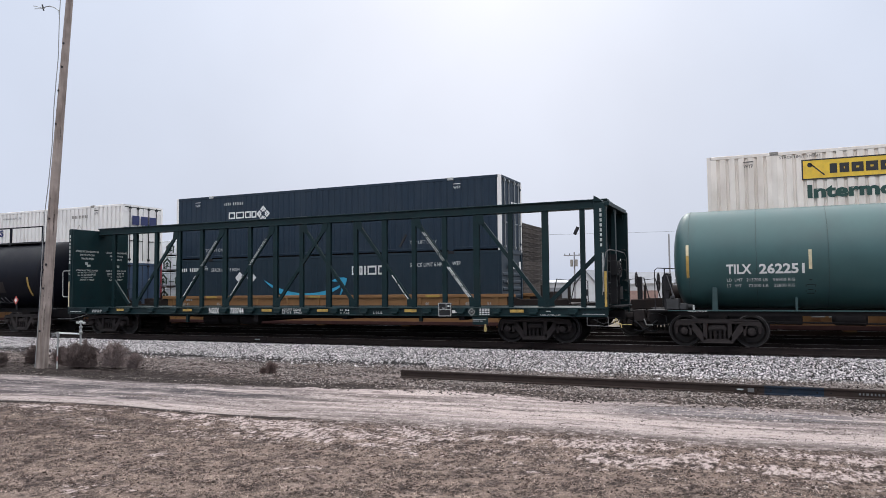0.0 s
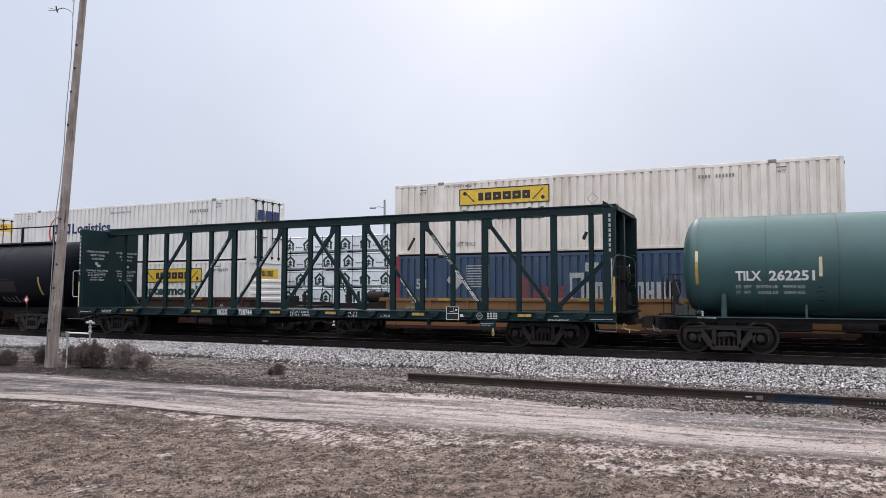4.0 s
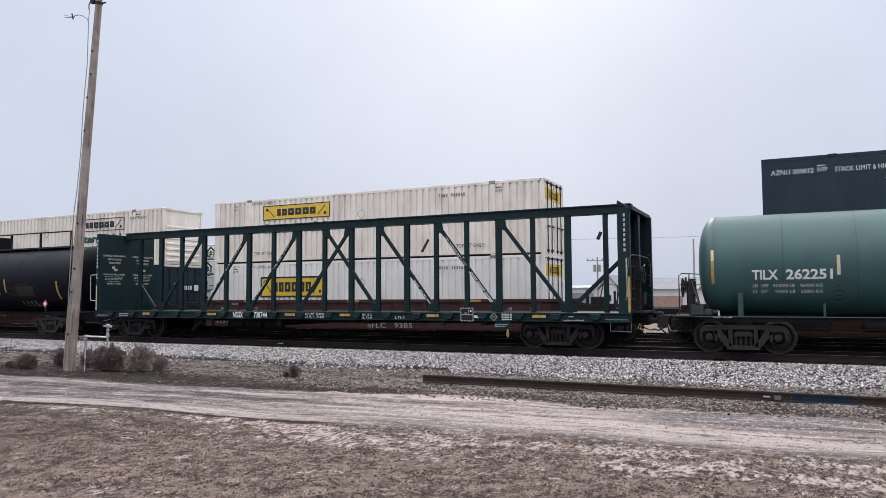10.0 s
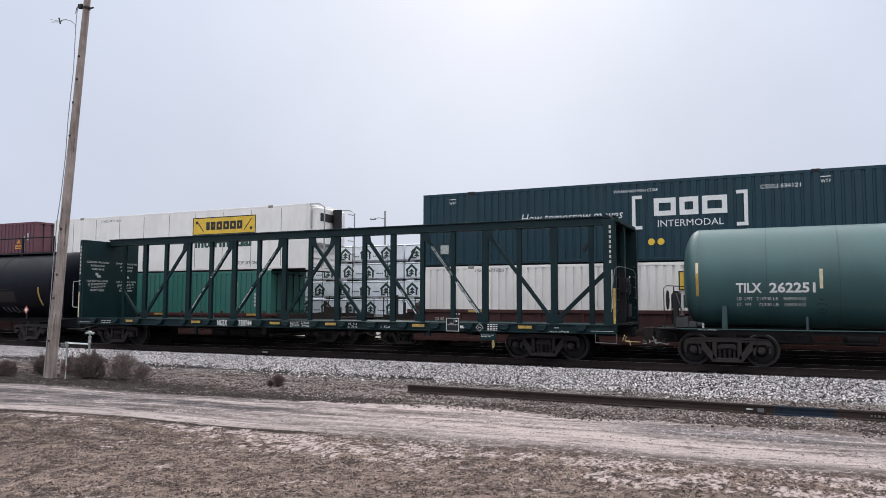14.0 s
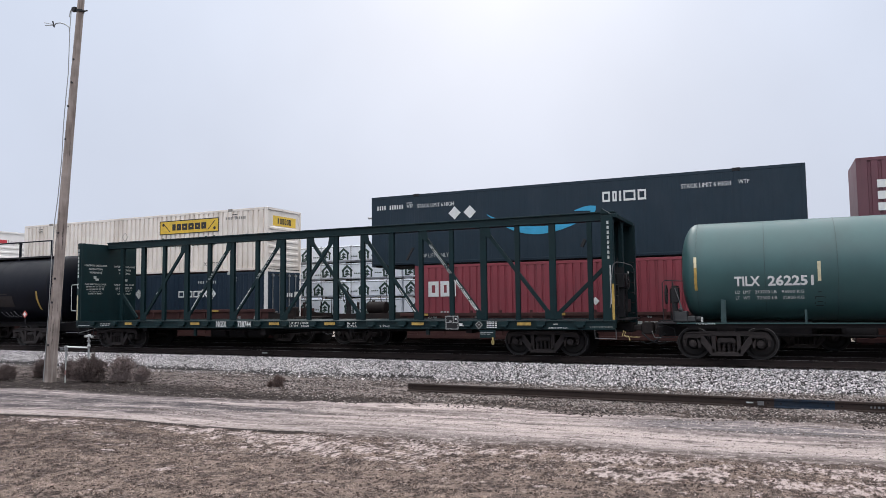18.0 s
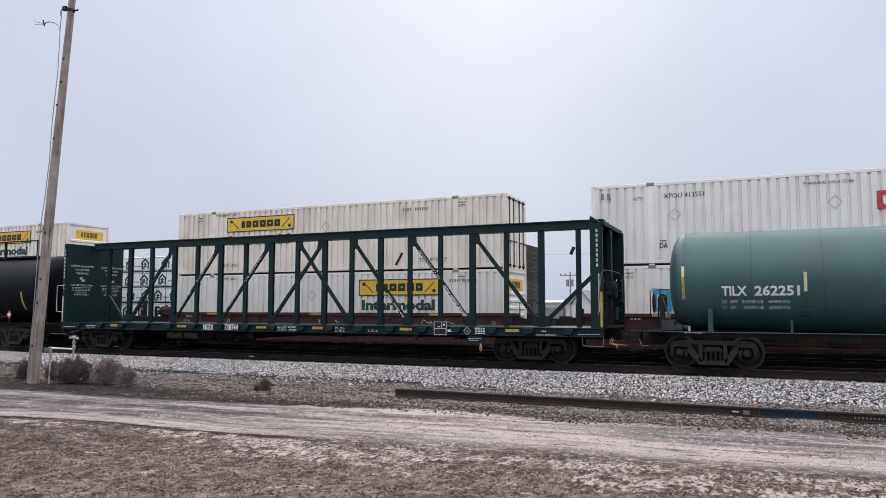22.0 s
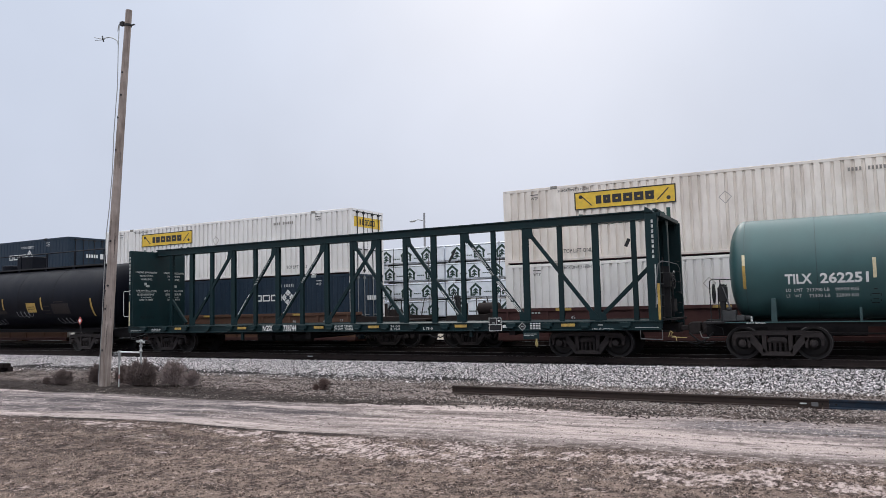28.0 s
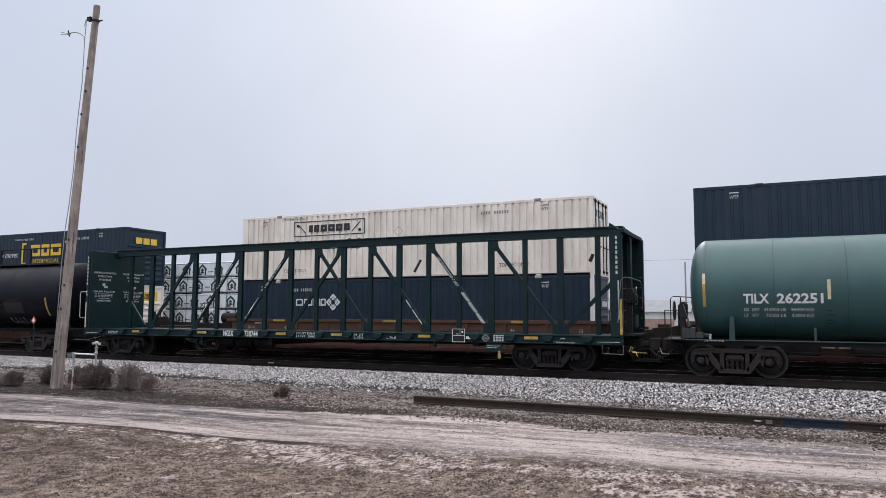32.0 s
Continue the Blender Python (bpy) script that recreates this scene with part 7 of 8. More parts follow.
def hollow(x0, x1, z0, z1, s):
    """A plain hollow box of four strokes."""
    if x1 - x0 < 2.2 * s:
        return [(x0, x1, z0, z1)]
    return [(x0, x0 + s, z0, z1), (x1 - s, x1, z0, z1), (x0 + s, x1 - s, z1 - s, z1), (x0 + s, x1 - s, z0, z0 + s)]


def umax(seed, box=None, end="doors", logo_x=1.3, white_post=True, placard_x=None, number=""):
    hl = 8.077
    t = container("blue-black corrugated container with a white diamond emblem", box or navy, end=end, post=pale if white_post else None)
    ids(t, white_paint, hl)
    # word drawn as bars, then a diamond of nested corner pieces
    rects = sum([hollow(a, c, 0, 0.30, 0.06) for a, c in ((0, 0.36), (0.42, 0.86), (0.92, 1.24), (1.28, 1.55))], [])
    marks("word_print", [(logo_x + a, logo_x + c, 1.80 + d, 1.80 + e) for a, c, d, e in rects], white_paint, t, SY_)
    cx, cz = logo_x + 1.92, 1.95
    for k in range(4):
        ca, sa = math.cos(math.pi / 4 + k * math.pi / 2), math.sin(math.pi / 4 + k * math.pi / 2)
        for far, wide in ((0.26, 0.085), (0.155, 0.065)):
            el = [(far, far), (0.025, far), (0.025, far - wide), (far - wide, far - wide), (far - wide, 0.025), (far, 0.025)]
            part("emblem_corner", Mesh().prism([(cx + u * ca - v * sa, cz + u * sa + v * ca) for u, v in el], SY_ - 0.004, SY_), white_paint, t)
    nx = logo_x + (1.2 if logo_x > 0 else -0.25)
    if number:
        stencil(t, number, 0.2, white_paint, nx - 0.05, 2.41, fit=1.2)
    else:
        marks("number_print", bars(nx, 2.42, 0.13, (0.05,) * 4, 0.05) + bars(nx + 0.5, 2.42, 0.13, (0.05,) * 6, 0.05), worn_white, t, SY_)
    stencil(t, "TOP LIFT ONLY", 0.2, worn_white, -6.3, 0.34, wide=0.85)
    stencil(t, "TOP LIFT ONLY", 0.2, worn_white, 4.2, 0.34, wide=0.85)
    if placard_x is not None:
        b = Mesh().prism([(placard_x - 0.24, 2.0), (placard_x, 2.24), (placard_x + 0.24, 2.0), (placard_x, 1.76)], SY_ - 0.004, SY_)
        part("placard", b, worn_white, t, "white diamond placard")
    marks("end_print", [(-0.2 + 0.16 * k, -0.1 + 0.16 * k, 1.75, 1.95) for k in range(5)] + [(0.7, 1.0, 1.7, 2.0)], white_paint, t, 0, face="x", x=hl + 0.052)
    return t


def arrow_box(seed, end="nose", number=""):
    """The dark parcel company's container: sky-blue upward-curving swoosh, white word bars and two diamonds."""
    hl = 8.077
    t = container("blue-black smooth container with a sky-blue curved arrow", ink_black, end=end, smooth_side=False)
    if number:
        stencil(t, number, 0.23, white_paint, -hl + 0.28, 2.34, fit=1.25)
    else:
        marks("number_print", bars(-hl + 0.28, 2.34, 0.17, (0.06,) * 4, 0.05) + bars(-hl + 0.86, 2.34, 0.17, (0.06,) * 6, 0.05), white_paint, t, SY_)
    stencil(t, "WTP", 0.2, white_paint, -6.45, 2.36, wide=0.7)
    marks("stencil_print", [(-6.44, -6.2, 2.55, 2.575)], white_paint, t, SY_)
    stencil(t, "STACK LIMIT 6 HIGH", 0.22, white_paint, -5.95, 2.33, fit=1.6)
    stencil(t, "STACK LIMIT 6 HIGH", 0.22, white_paint, 4.22, 2.33, fit=1.6)
    stencil(t, "WTP", 0.2, white_paint, 6.05, 2.36, wide=0.8)
    stencil(t, "TOP LIFT ONLY", 0.22, worn_white, -5.9, 0.32, wide=0.85)
    stencil(t, "TOP LIFT ONLY", 0.22, worn_white, 4.4, 0.32, wide=0.85)
    b = Mesh()
    for cx in (-4.32, -3.67):
        b.prism([(cx - 0.26, 2.03), (cx, 2.29), (cx + 0.26, 2.03), (cx, 1.77)], SY_ - 0.004, SY_)
    part("placard", b, white_paint, t, "white diamond placard")
    # word as bars
    w = sum([hollow(a, c, 0, 0.37, 0.075) for a, c in ((0, 0.34), (0.45, 0.64), (0.74, 0.84), (0.94, 1.46), (1.56, 1.92))], [])
    marks("word_print", [(1.5 + a * 0.8, 1.5 + c * 0.8, 2.05 + d, 2.05 + e) for a, c, d, e in w], white_paint, t, SY_)
    # a smile-shaped arc, thickest low in the middle, and a curved two-armed head
    b = Mesh()
    n = 22
    top, low = [], []
    for k in range(n + 1):
        x = -2.97 + 3.88 * k / n
        zt = 1.31 + 0.118 * (x + 0.75) ** 2
        zl = 1.02 + (0.211 if x < -0.95 else 0.150) * (x + 0.95) ** 2
        top.append((x, zt))
        low.append((x, min(zl, zt - 0.012)))
    b.prism(low + top[::-1], SY_ - 0.004, SY_)
    n = 8
    b.prism([(0.47 + 0.78 * k / n, 1.80 - 0.03 * k / n) for k in range(n + 1)] + [(0.47 + 0.78 * k / n, 1.82 + 0.14 * math.sin(2.2 * k / n)) for k in range(n, -1, -1)], SY_ - 0.006, SY_ - 0.001)
    b.prism([(0.94 + 0.30 * math.sin(1.57 * k / n), 1.20 + 0.70 * k / n) for k in range(n + 1)] + [(0.91 + 0.16 * math.sin(1.4 * k / n), 1.20 + 0.70 * k / n) for k in range(n, -1, -1)], SY_ - 0.008, SY_ - 0.002)
    part("swoosh", b, print_blue, t, "sky-blue curved arrow")
    marks("end_print", [(-0.55 + 0.18 * k, -0.44 + 0.18 * k, 2.2, 2.42) for k in range(6)] + [(0.75, 1.0, 2.15, 2.5)], white_paint, t, 0, face="x", x=hl + 0.02)
    b = Mesh()
    for cy in (-0.5, -0.1):
        b.add([(hl + 0.01, cy - 0.16, 1.7), (hl + 0.01, cy, 1.44), (hl + 0.01, cy + 0.16, 1.7), (hl + 0.01, cy, 1.96)], [(0, 1, 2, 3)])
    part("placard", b, white_paint, t)
    return t


def stg(seed):
    hl = 8.077
    t = container("white corrugated container with navy word bars in a red ring", pale, end="doors")
    ids(t, print_black, hl)
    b = Mesh()
    for k in range(21):
        a0, a1 = math.radians(95 + 9 * k), math.radians(104 + 9 * k)
        r0, r1 = 0.76 - 0.02 * math.sin(math.pi * k / 20), 0.79 + 0.04 * math.sin(math.pi * k / 20)
        cx, cz = -4.35, 1.73
        b.prism([(cx + r0 * math.cos(a0), cz + r0 * math.sin(a0)), (cx + r1 * math.cos(a0), cz + r1 * math.sin(a0)), (cx + r1 * math.cos(a1), cz + r1 * math.sin(a1)), (cx + r0 * math.cos(a1), cz + r0 * math.sin(a1))], SY_ - 0.004, SY_)
    part("ring", b, print_red, t, "broken red ring")
    for k in range(5):
        a = math.radians(86 - 12 * k)
        part("ring_dot", Mesh().lathe([(SY_ - 0.004, 0.035 - 0.004 * k), (SY_, 0.035 - 0.004 * k)], -4.35 + 0.78 * math.cos(a), 1.73 + 0.78 * math.sin(a), 10, "y"), print_red if k < 2 else print_navy, t)
    marks("word_print", sum([hollow(-4.9 + q, -4.9 + q + w, 1.6, 2.1, 0.125) for q, w in ((0, 0.40), (0.46, 0.38), (0.9, 0.44))], []), print_navy, t, SY_)
    stencil(t, "Logistics", 0.72, print_navy, -3.42, 1.6, fit=2.75, bold=0.02)
    stencil(t, "WARNING HIGH CUBE", 0.14, print_black, -0.73, 2.48, wide=1.0)
    marks("number_print", bars(4.55, 2.3, 0.15, (0.06,) * 4, 0.05) + bars(5.05, 2.3, 0.15, (0.06,) * 6, 0.05), worn_grey, t, SY_)
    drop_mark(t, 5.1, 1.75)
    marks("end_print", [(-0.75 + 0.55 * k, -0.3 + 0.55 * k, 1.9, 2.35) for k in range(3)], print_navy, t, 0, face="x", x=hl + 0.052)
    return t


def xpo(seed, number):
    hl = 8.077
    t = container("white corrugated container with red bars and black lettering", pale, end="nose")
    marks("word_print", sum([hollow(0.85 + q, 0.85 + q + w, 1.6, 2.18, 0.15) for q, w in ((0, 0.46), (0.52, 0.42), (1.0, 0.5))], []), print_red, t, SY_, "red word bars")
    stencil(t, "Logistics", 0.80, print_black, 2.36, 1.62, fit=2.9, bold=0.03)
    stencil(t, "WARNING HIGH CUBE", 0.14, print_black, -1.2, 2.5, wide=1.0)
    stencil(t, number, 0.24, print_black, -5.55, 2.33, fit=1.32)
    stencil(t, "WTP", 0.2, print_black, -6.6, 2.28, fit=0.33)
    stencil(t, "WTP", 0.2, print_black, hl - 1.6, 2.28, fit=0.33)
    marks("stencil_print", [(-7.72, -7.62, 2.4, 2.62), (-7.5, -7.4, 2.4, 2.62)], worn_grey, t, SY_, "small faded notices")
    drop_mark(t, -5.2, 1.75)
    stencil(t, "DA", 0.25, print_black, -5.72, 0.60, fit=0.27, bold=0.006)
    marks("stencil_print", [(-5.70, -5.50, 0.83, 0.865)], print_black, t, SY_)
    drop_mark(t, -0.3, 1.9)
    marks("end_print", [(-0.6, 0.0, 2.2, 2.4)], print_red, t, 0, face="x", x=hl + 0.002)
    lettering("Logistics", 0.3, print_black, t, hl + 0.004, 0.06, 2.2, face="x", wide=0.9)
    return t


faded_red = mat("faded_red_print", (0.16, 0.055, 0.07), 0.6, vary=0.2)


def stacktrain(seed):
    hl = 8.077
    t = container("faded blue corrugated container with white serif word bars", blue_box, end="doors", post=red_box)
    for e in (-1, 1):
        part("end_frame", Mesh().box(min(e * hl, e * (hl - 0.26)), max(e * hl, e * (hl - 0.26)), SY_ - 0.004, SY_ + 0.02, 0.02, HH - 0.02), red_box, t, "red painted end frame", bevel=0.004)
    ids(t, worn_white, hl)
    ws = (0.5, 0.42, 0.46, 0.48, 0.5, 0.5, 0.45, 0.48, 0.28, 0.5)
    r = []
    x = -0.82
    for k, w in enumerate(ws):
        w = w * (1.1 if k == 0 else 0.62)
        h = 1.1 if k == 0 else 0.75
        r += [(x, x + 0.1, 1.06, 1.06 + h), (x + w - 0.12, x + w - 0.02, 1.06, 1.06 + h), (x, x + w - 0.02, 1.06 + h * (0.42 if k % 2 else 0.82), 1.06 + h * (0.6 if k % 2 else 1.0))]
        x += w + 0.06
    marks("word_print", r, worn_white, t, SY_)
    marks("word_print", bars(-2.84, 1.08, 0.95, (0.5,), 0.1) + bars(-2.2, 1.08, 0.6, (0.25, 0.25, 0.25, 0.2), 0.08), faded_red, t, SY_)
    b = Mesh()
    for k in range(9):
        b.box(-4.9, -3.95, SY_ - 0.004, SY_, 1.65 + 0.1 * k, 1.69 + 0.1 * k)
    part("stripe_emblem", b, worn_white, t, "white striped emblem")
    part("placard", Mesh().prism([(-5.75, 1.93), (-5.36, 2.32), (-4.97, 1.93), (-5.36, 1.54)], SY_ - 0.008, SY_ - 0.004), worn_white, t)
    stencil(t, "53", 0.55, worn_white, -7.1, 1.6, wide=0.9, bold=0.015)
    part("notice", Mesh().box(-0.24, 0.25, SY_ - 0.004, SY_, 2.2, 2.52), worn_white, t)
    marks("number_print", bars(4.75, 2.2, 0.16, (0.08,) * 4, 0.03) + bars(5.25, 2.22, 0.12, (0.05,) * 6, 0.03), worn_white, t, SY_)
    stencil(t, "53", 0.55, worn_white, 6.7, 1.6, wide=0.9, bold=0.015)
    return t


def csx(seed, box=None, second=False, number=""):
    hl = 8.077
    if second:
        t = container("white corrugated container with blue block emblem", pale, end="nose")
        marks("word_print", sum([hollow(-6.0 + q, -6.0 + q + w, 1.3, 2.05, 0.15) for q, w in ((0, 0.62), (0.74, 0.55), (1.4, 0.65))], []), print_blue, t, SY_)
        stencil(t, "INTERMODAL", 0.42, print_blue, -6.0, 0.72, wide=0.95, bold=0.015)
        marks("number_print", bars(3.8, 2.2, 0.2, (0.12,) * 4, 0.05) + bars(4.7, 2.2, 0.2, (0.12,) * 6, 0.05), print_black, t, SY_)
    else:
        ink = print_yellow if box else white_paint
        t = container("%s corrugated container with %s bracketed emblem" % (("blue-black", "yellow") if box else ("dark green", "white")), box or csx_green, end="nose" if box else "doors", castings=True)
        x, z = 0.92, 1.62
        r = [(x - 0.75, x - 0.63, z - 0.45, z + 0.75), (x - 0.75, x - 0.4, z + 0.63, z + 0.75), (x - 0.75, x - 0.4, z - 0.45, z - 0.33), (x + 2.92, x + 3.04, z - 0.45, z + 0.75), (x + 2.68, x + 3.04, z + 0.63, z + 0.75), (x + 2.68, x + 3.04, z - 0.45, z - 0.33)]
        r += sum([hollow(x + q, x + q + w, z, z + 0.62, 0.17) for q, w in ((0, 0.74), (0.86, 0.62), (1.6, 0.8))], [])
        marks("word_print", r, ink, t, SY_)
        stencil(t, "INTERMODAL", 0.33, ink, x + 0.13, z - 0.38, fit=2.15)
        stencil(t, "How tomorrow moves", 0.46, white_paint, -3.95, z - 0.02, slant=0.25, fit=3.8)
        stencil(t, "WARNING HIGH CUBE", 0.15, white_paint, x - 1.4, 2.5)
        if number:
            stencil(t, number, 0.2, white_paint, 4.35, 2.36, fit=1.2)
        else:
            marks("number_print", bars(4.35, 2.38, 0.13, (0.05,) * 4, 0.05) + bars(4.85, 2.38, 0.13, (0.05,) * 6, 0.05), worn_white, t, SY_)
        b = Mesh()
        for cx in (x - 0.1, x + 0.22, x + 2.18, x + 2.58):
            b.lathe([(SY_ - 0.005, 0.12), (SY_, 0.12)], cx, 0.72, 14, "y")
        part("round_decal", b, print_yellow, t, "yellow round decals")
        part("notice", Mesh().box(-7.3, -6.95, SY_ - 0.004, SY_, 0.5, 0.85), worn_white, t)
        part("notice", Mesh().box(6.5, 6.9, SY_ - 0.004, SY_, 0.7, 1.0), worn_white, t)
        if box:
            marks("end_print", bars(-0.7, 2.1, 0.32, (0.4, 0.4, 0.4), 0.08), print_yellow, t, 0, face="x", x=hl + 0.02)
        else:
            part("end_notice", Mesh().box(hl + 0.04, hl + 0.045, -0.4, 0.7, 1.7, 2.6), worn_white, t, "pale panel on the end door")
    ids(t, white_paint if not second else print_black, hl)
    return t


def reefer(seed):
    """Smooth white refrigerated container with its cooling unit at the end."""
    hl = 8.077
    t = container("smooth white refrigerated container with an end cooling unit", pale, end="nose", smooth_side=True)
    plate(t, 1.5, 1.72, 3.7, 0.82, True)
    for k in range(9):
        shared("panel_joint", "panel_joint", lambda: Mesh().box(-0.012, 0.012, SY_ - 0.002, SY_ + 0.004, 0.18, 2.76), worn_grey, t, m=pose(-6.6 + 1.65 * k, 0, 0))
    stencil(t, "STACK LIMIT 3 HIGH", 0.15, print_black, -4.6, 2.6)
    stencil(t, "TOP LIFT ONLY", 0.22, print_black, 4.2, 0.3, wide=0.85)
    u = part("cooling_unit", Mesh().box(hl, hl + 0.32, -1.1, 1.1, 1.15, 2.75), pale, t, "white cooling unit", bevel=0.04)
    part("grille", Mesh().box(hl + 0.32, hl + 0.34, -0.9, 0.3, 2.15, 2.5), rib_shade, u)
    g = Mesh()
    for y in (-1.22, 1.22):
        g.tube([(hl + 0.6, y, 0.1), (hl + 0.75, y, 0.3), (hl + 0.75, y, 2.7), (hl + 0.5, y, 2.85), (hl, y, 2.88)], 0.03)
    for z in (0.8, 1.4, 2.0, 2.6):
        g.tube([(hl + 0.75, 0.7, z), (hl + 0.75, 1.22, z)], 0.025)
    part("guard_frame", g, bare_steel, t)
    part("exhaust_stack", Mesh().cyl((hl + 0.55, 0.1, 1.75), (hl + 0.55, 0.1, 2.72), 0.2, 14), dark_metal, t)
    return t


def box40(label, paintm, kind, seed):
    hl = 6.096
    t = container(label, paintm, 12.192, "doors", castings=False, height=2.896 if kind != "std" else 2.59)
    if kind == "tex":
        marks("word_print", [(-hl + 0.55, -hl + 0.8, 1.2 + 0.36 * k, 1.45 + 0.36 * k) for k in range(3)], white_paint, t, SY_, "stacked white word bars")
        marks("number_print", [(hl - 0.95, hl - 0.86, 0.9 + 0.14 * k, 1.0 + 0.14 * k) for k in range(9)] + [(hl - 0.7, hl - 0.55, 1.9, 2.3)], worn_white, t, SY_)
        part("caution_panel", Mesh().box(hl - 1.62, hl - 1.12, SY_ - 0.004, SY_, 1.45, 1.66), print_orange, t, "orange caution panel")
        marks("panel_print", bars(hl - 1.57, 1.52, 0.06, (0.09, 0.08, 0.1, 0.07), 0.03), print_black, t, SY_ - 0.005)
        part("warning_triangle", Mesh().prism([(hl - 1.5, 1.75), (hl - 1.2, 1.75), (hl - 1.35, 2.0)], SY_ - 0.004, SY_), print_orange, t)
    elif kind == "seaco":
        marks("word_print", sum([hollow(-hl + 0.4 + 0.34 * k, -hl + 0.68 + 0.34 * k, 1.9, 2.22, 0.085) for k in range(5)], []), print_orange, t, SY_, "orange word bars")
        marks("number_print", [(hl - 0.95, hl - 0.86, 0.9 + 0.14 * k, 1.0 + 0.14 * k) for k in range(9)], worn_white, t, SY_)
    elif kind == "cai":
        marks("word_print", sum([hollow(-hl + 0.6 + q, -hl + 0.6 + q + w, 1.65, 2.25, 0.15) for q, w in ((0, 0.45), (0.53, 0.42), (1.03, 0.16))], []), white_paint, t, SY_)
        marks("number_print", [(hl - 1.05, hl - 0.96, 0.5 + 0.14 * k, 0.6 + 0.14 * k) for k in range(11)], pale_refl, t, SY_)
        part("placard", Mesh().prism([(1.0, 1.4), (1.15, 1.55), (1.3, 1.4), (1.15, 1.25)], SY_ - 0.004, SY_), white_paint, t)
    elif kind == "teal":
        marks("word_print", [(-hl + 0.55, -hl + 1.0, 0.5 + 0.32 * k, 0.72 + 0.32 * k) for k in range(6)], print_blue, t, SY_, "stacked pale blue word bars")
        marks("number_print", [(hl - 0.9, hl - 0.8, 1.3 + 0.16 * k, 1.42 + 0.16 * k) for k in range(4)], worn_white, t, SY_)
        marks("stripe", [(hl - 2.0, hl - 1.85, 0.6, 2.4)], pale_refl, t, SY_)
    return t


def mover(t, u, z):
    """A thing that rides on the train: its place along the track at second 0 and its height."""
    t.matrix_basis = pose(u, TRAIN_Y, z)
    MOVERS.append((t, u, z))
    return t


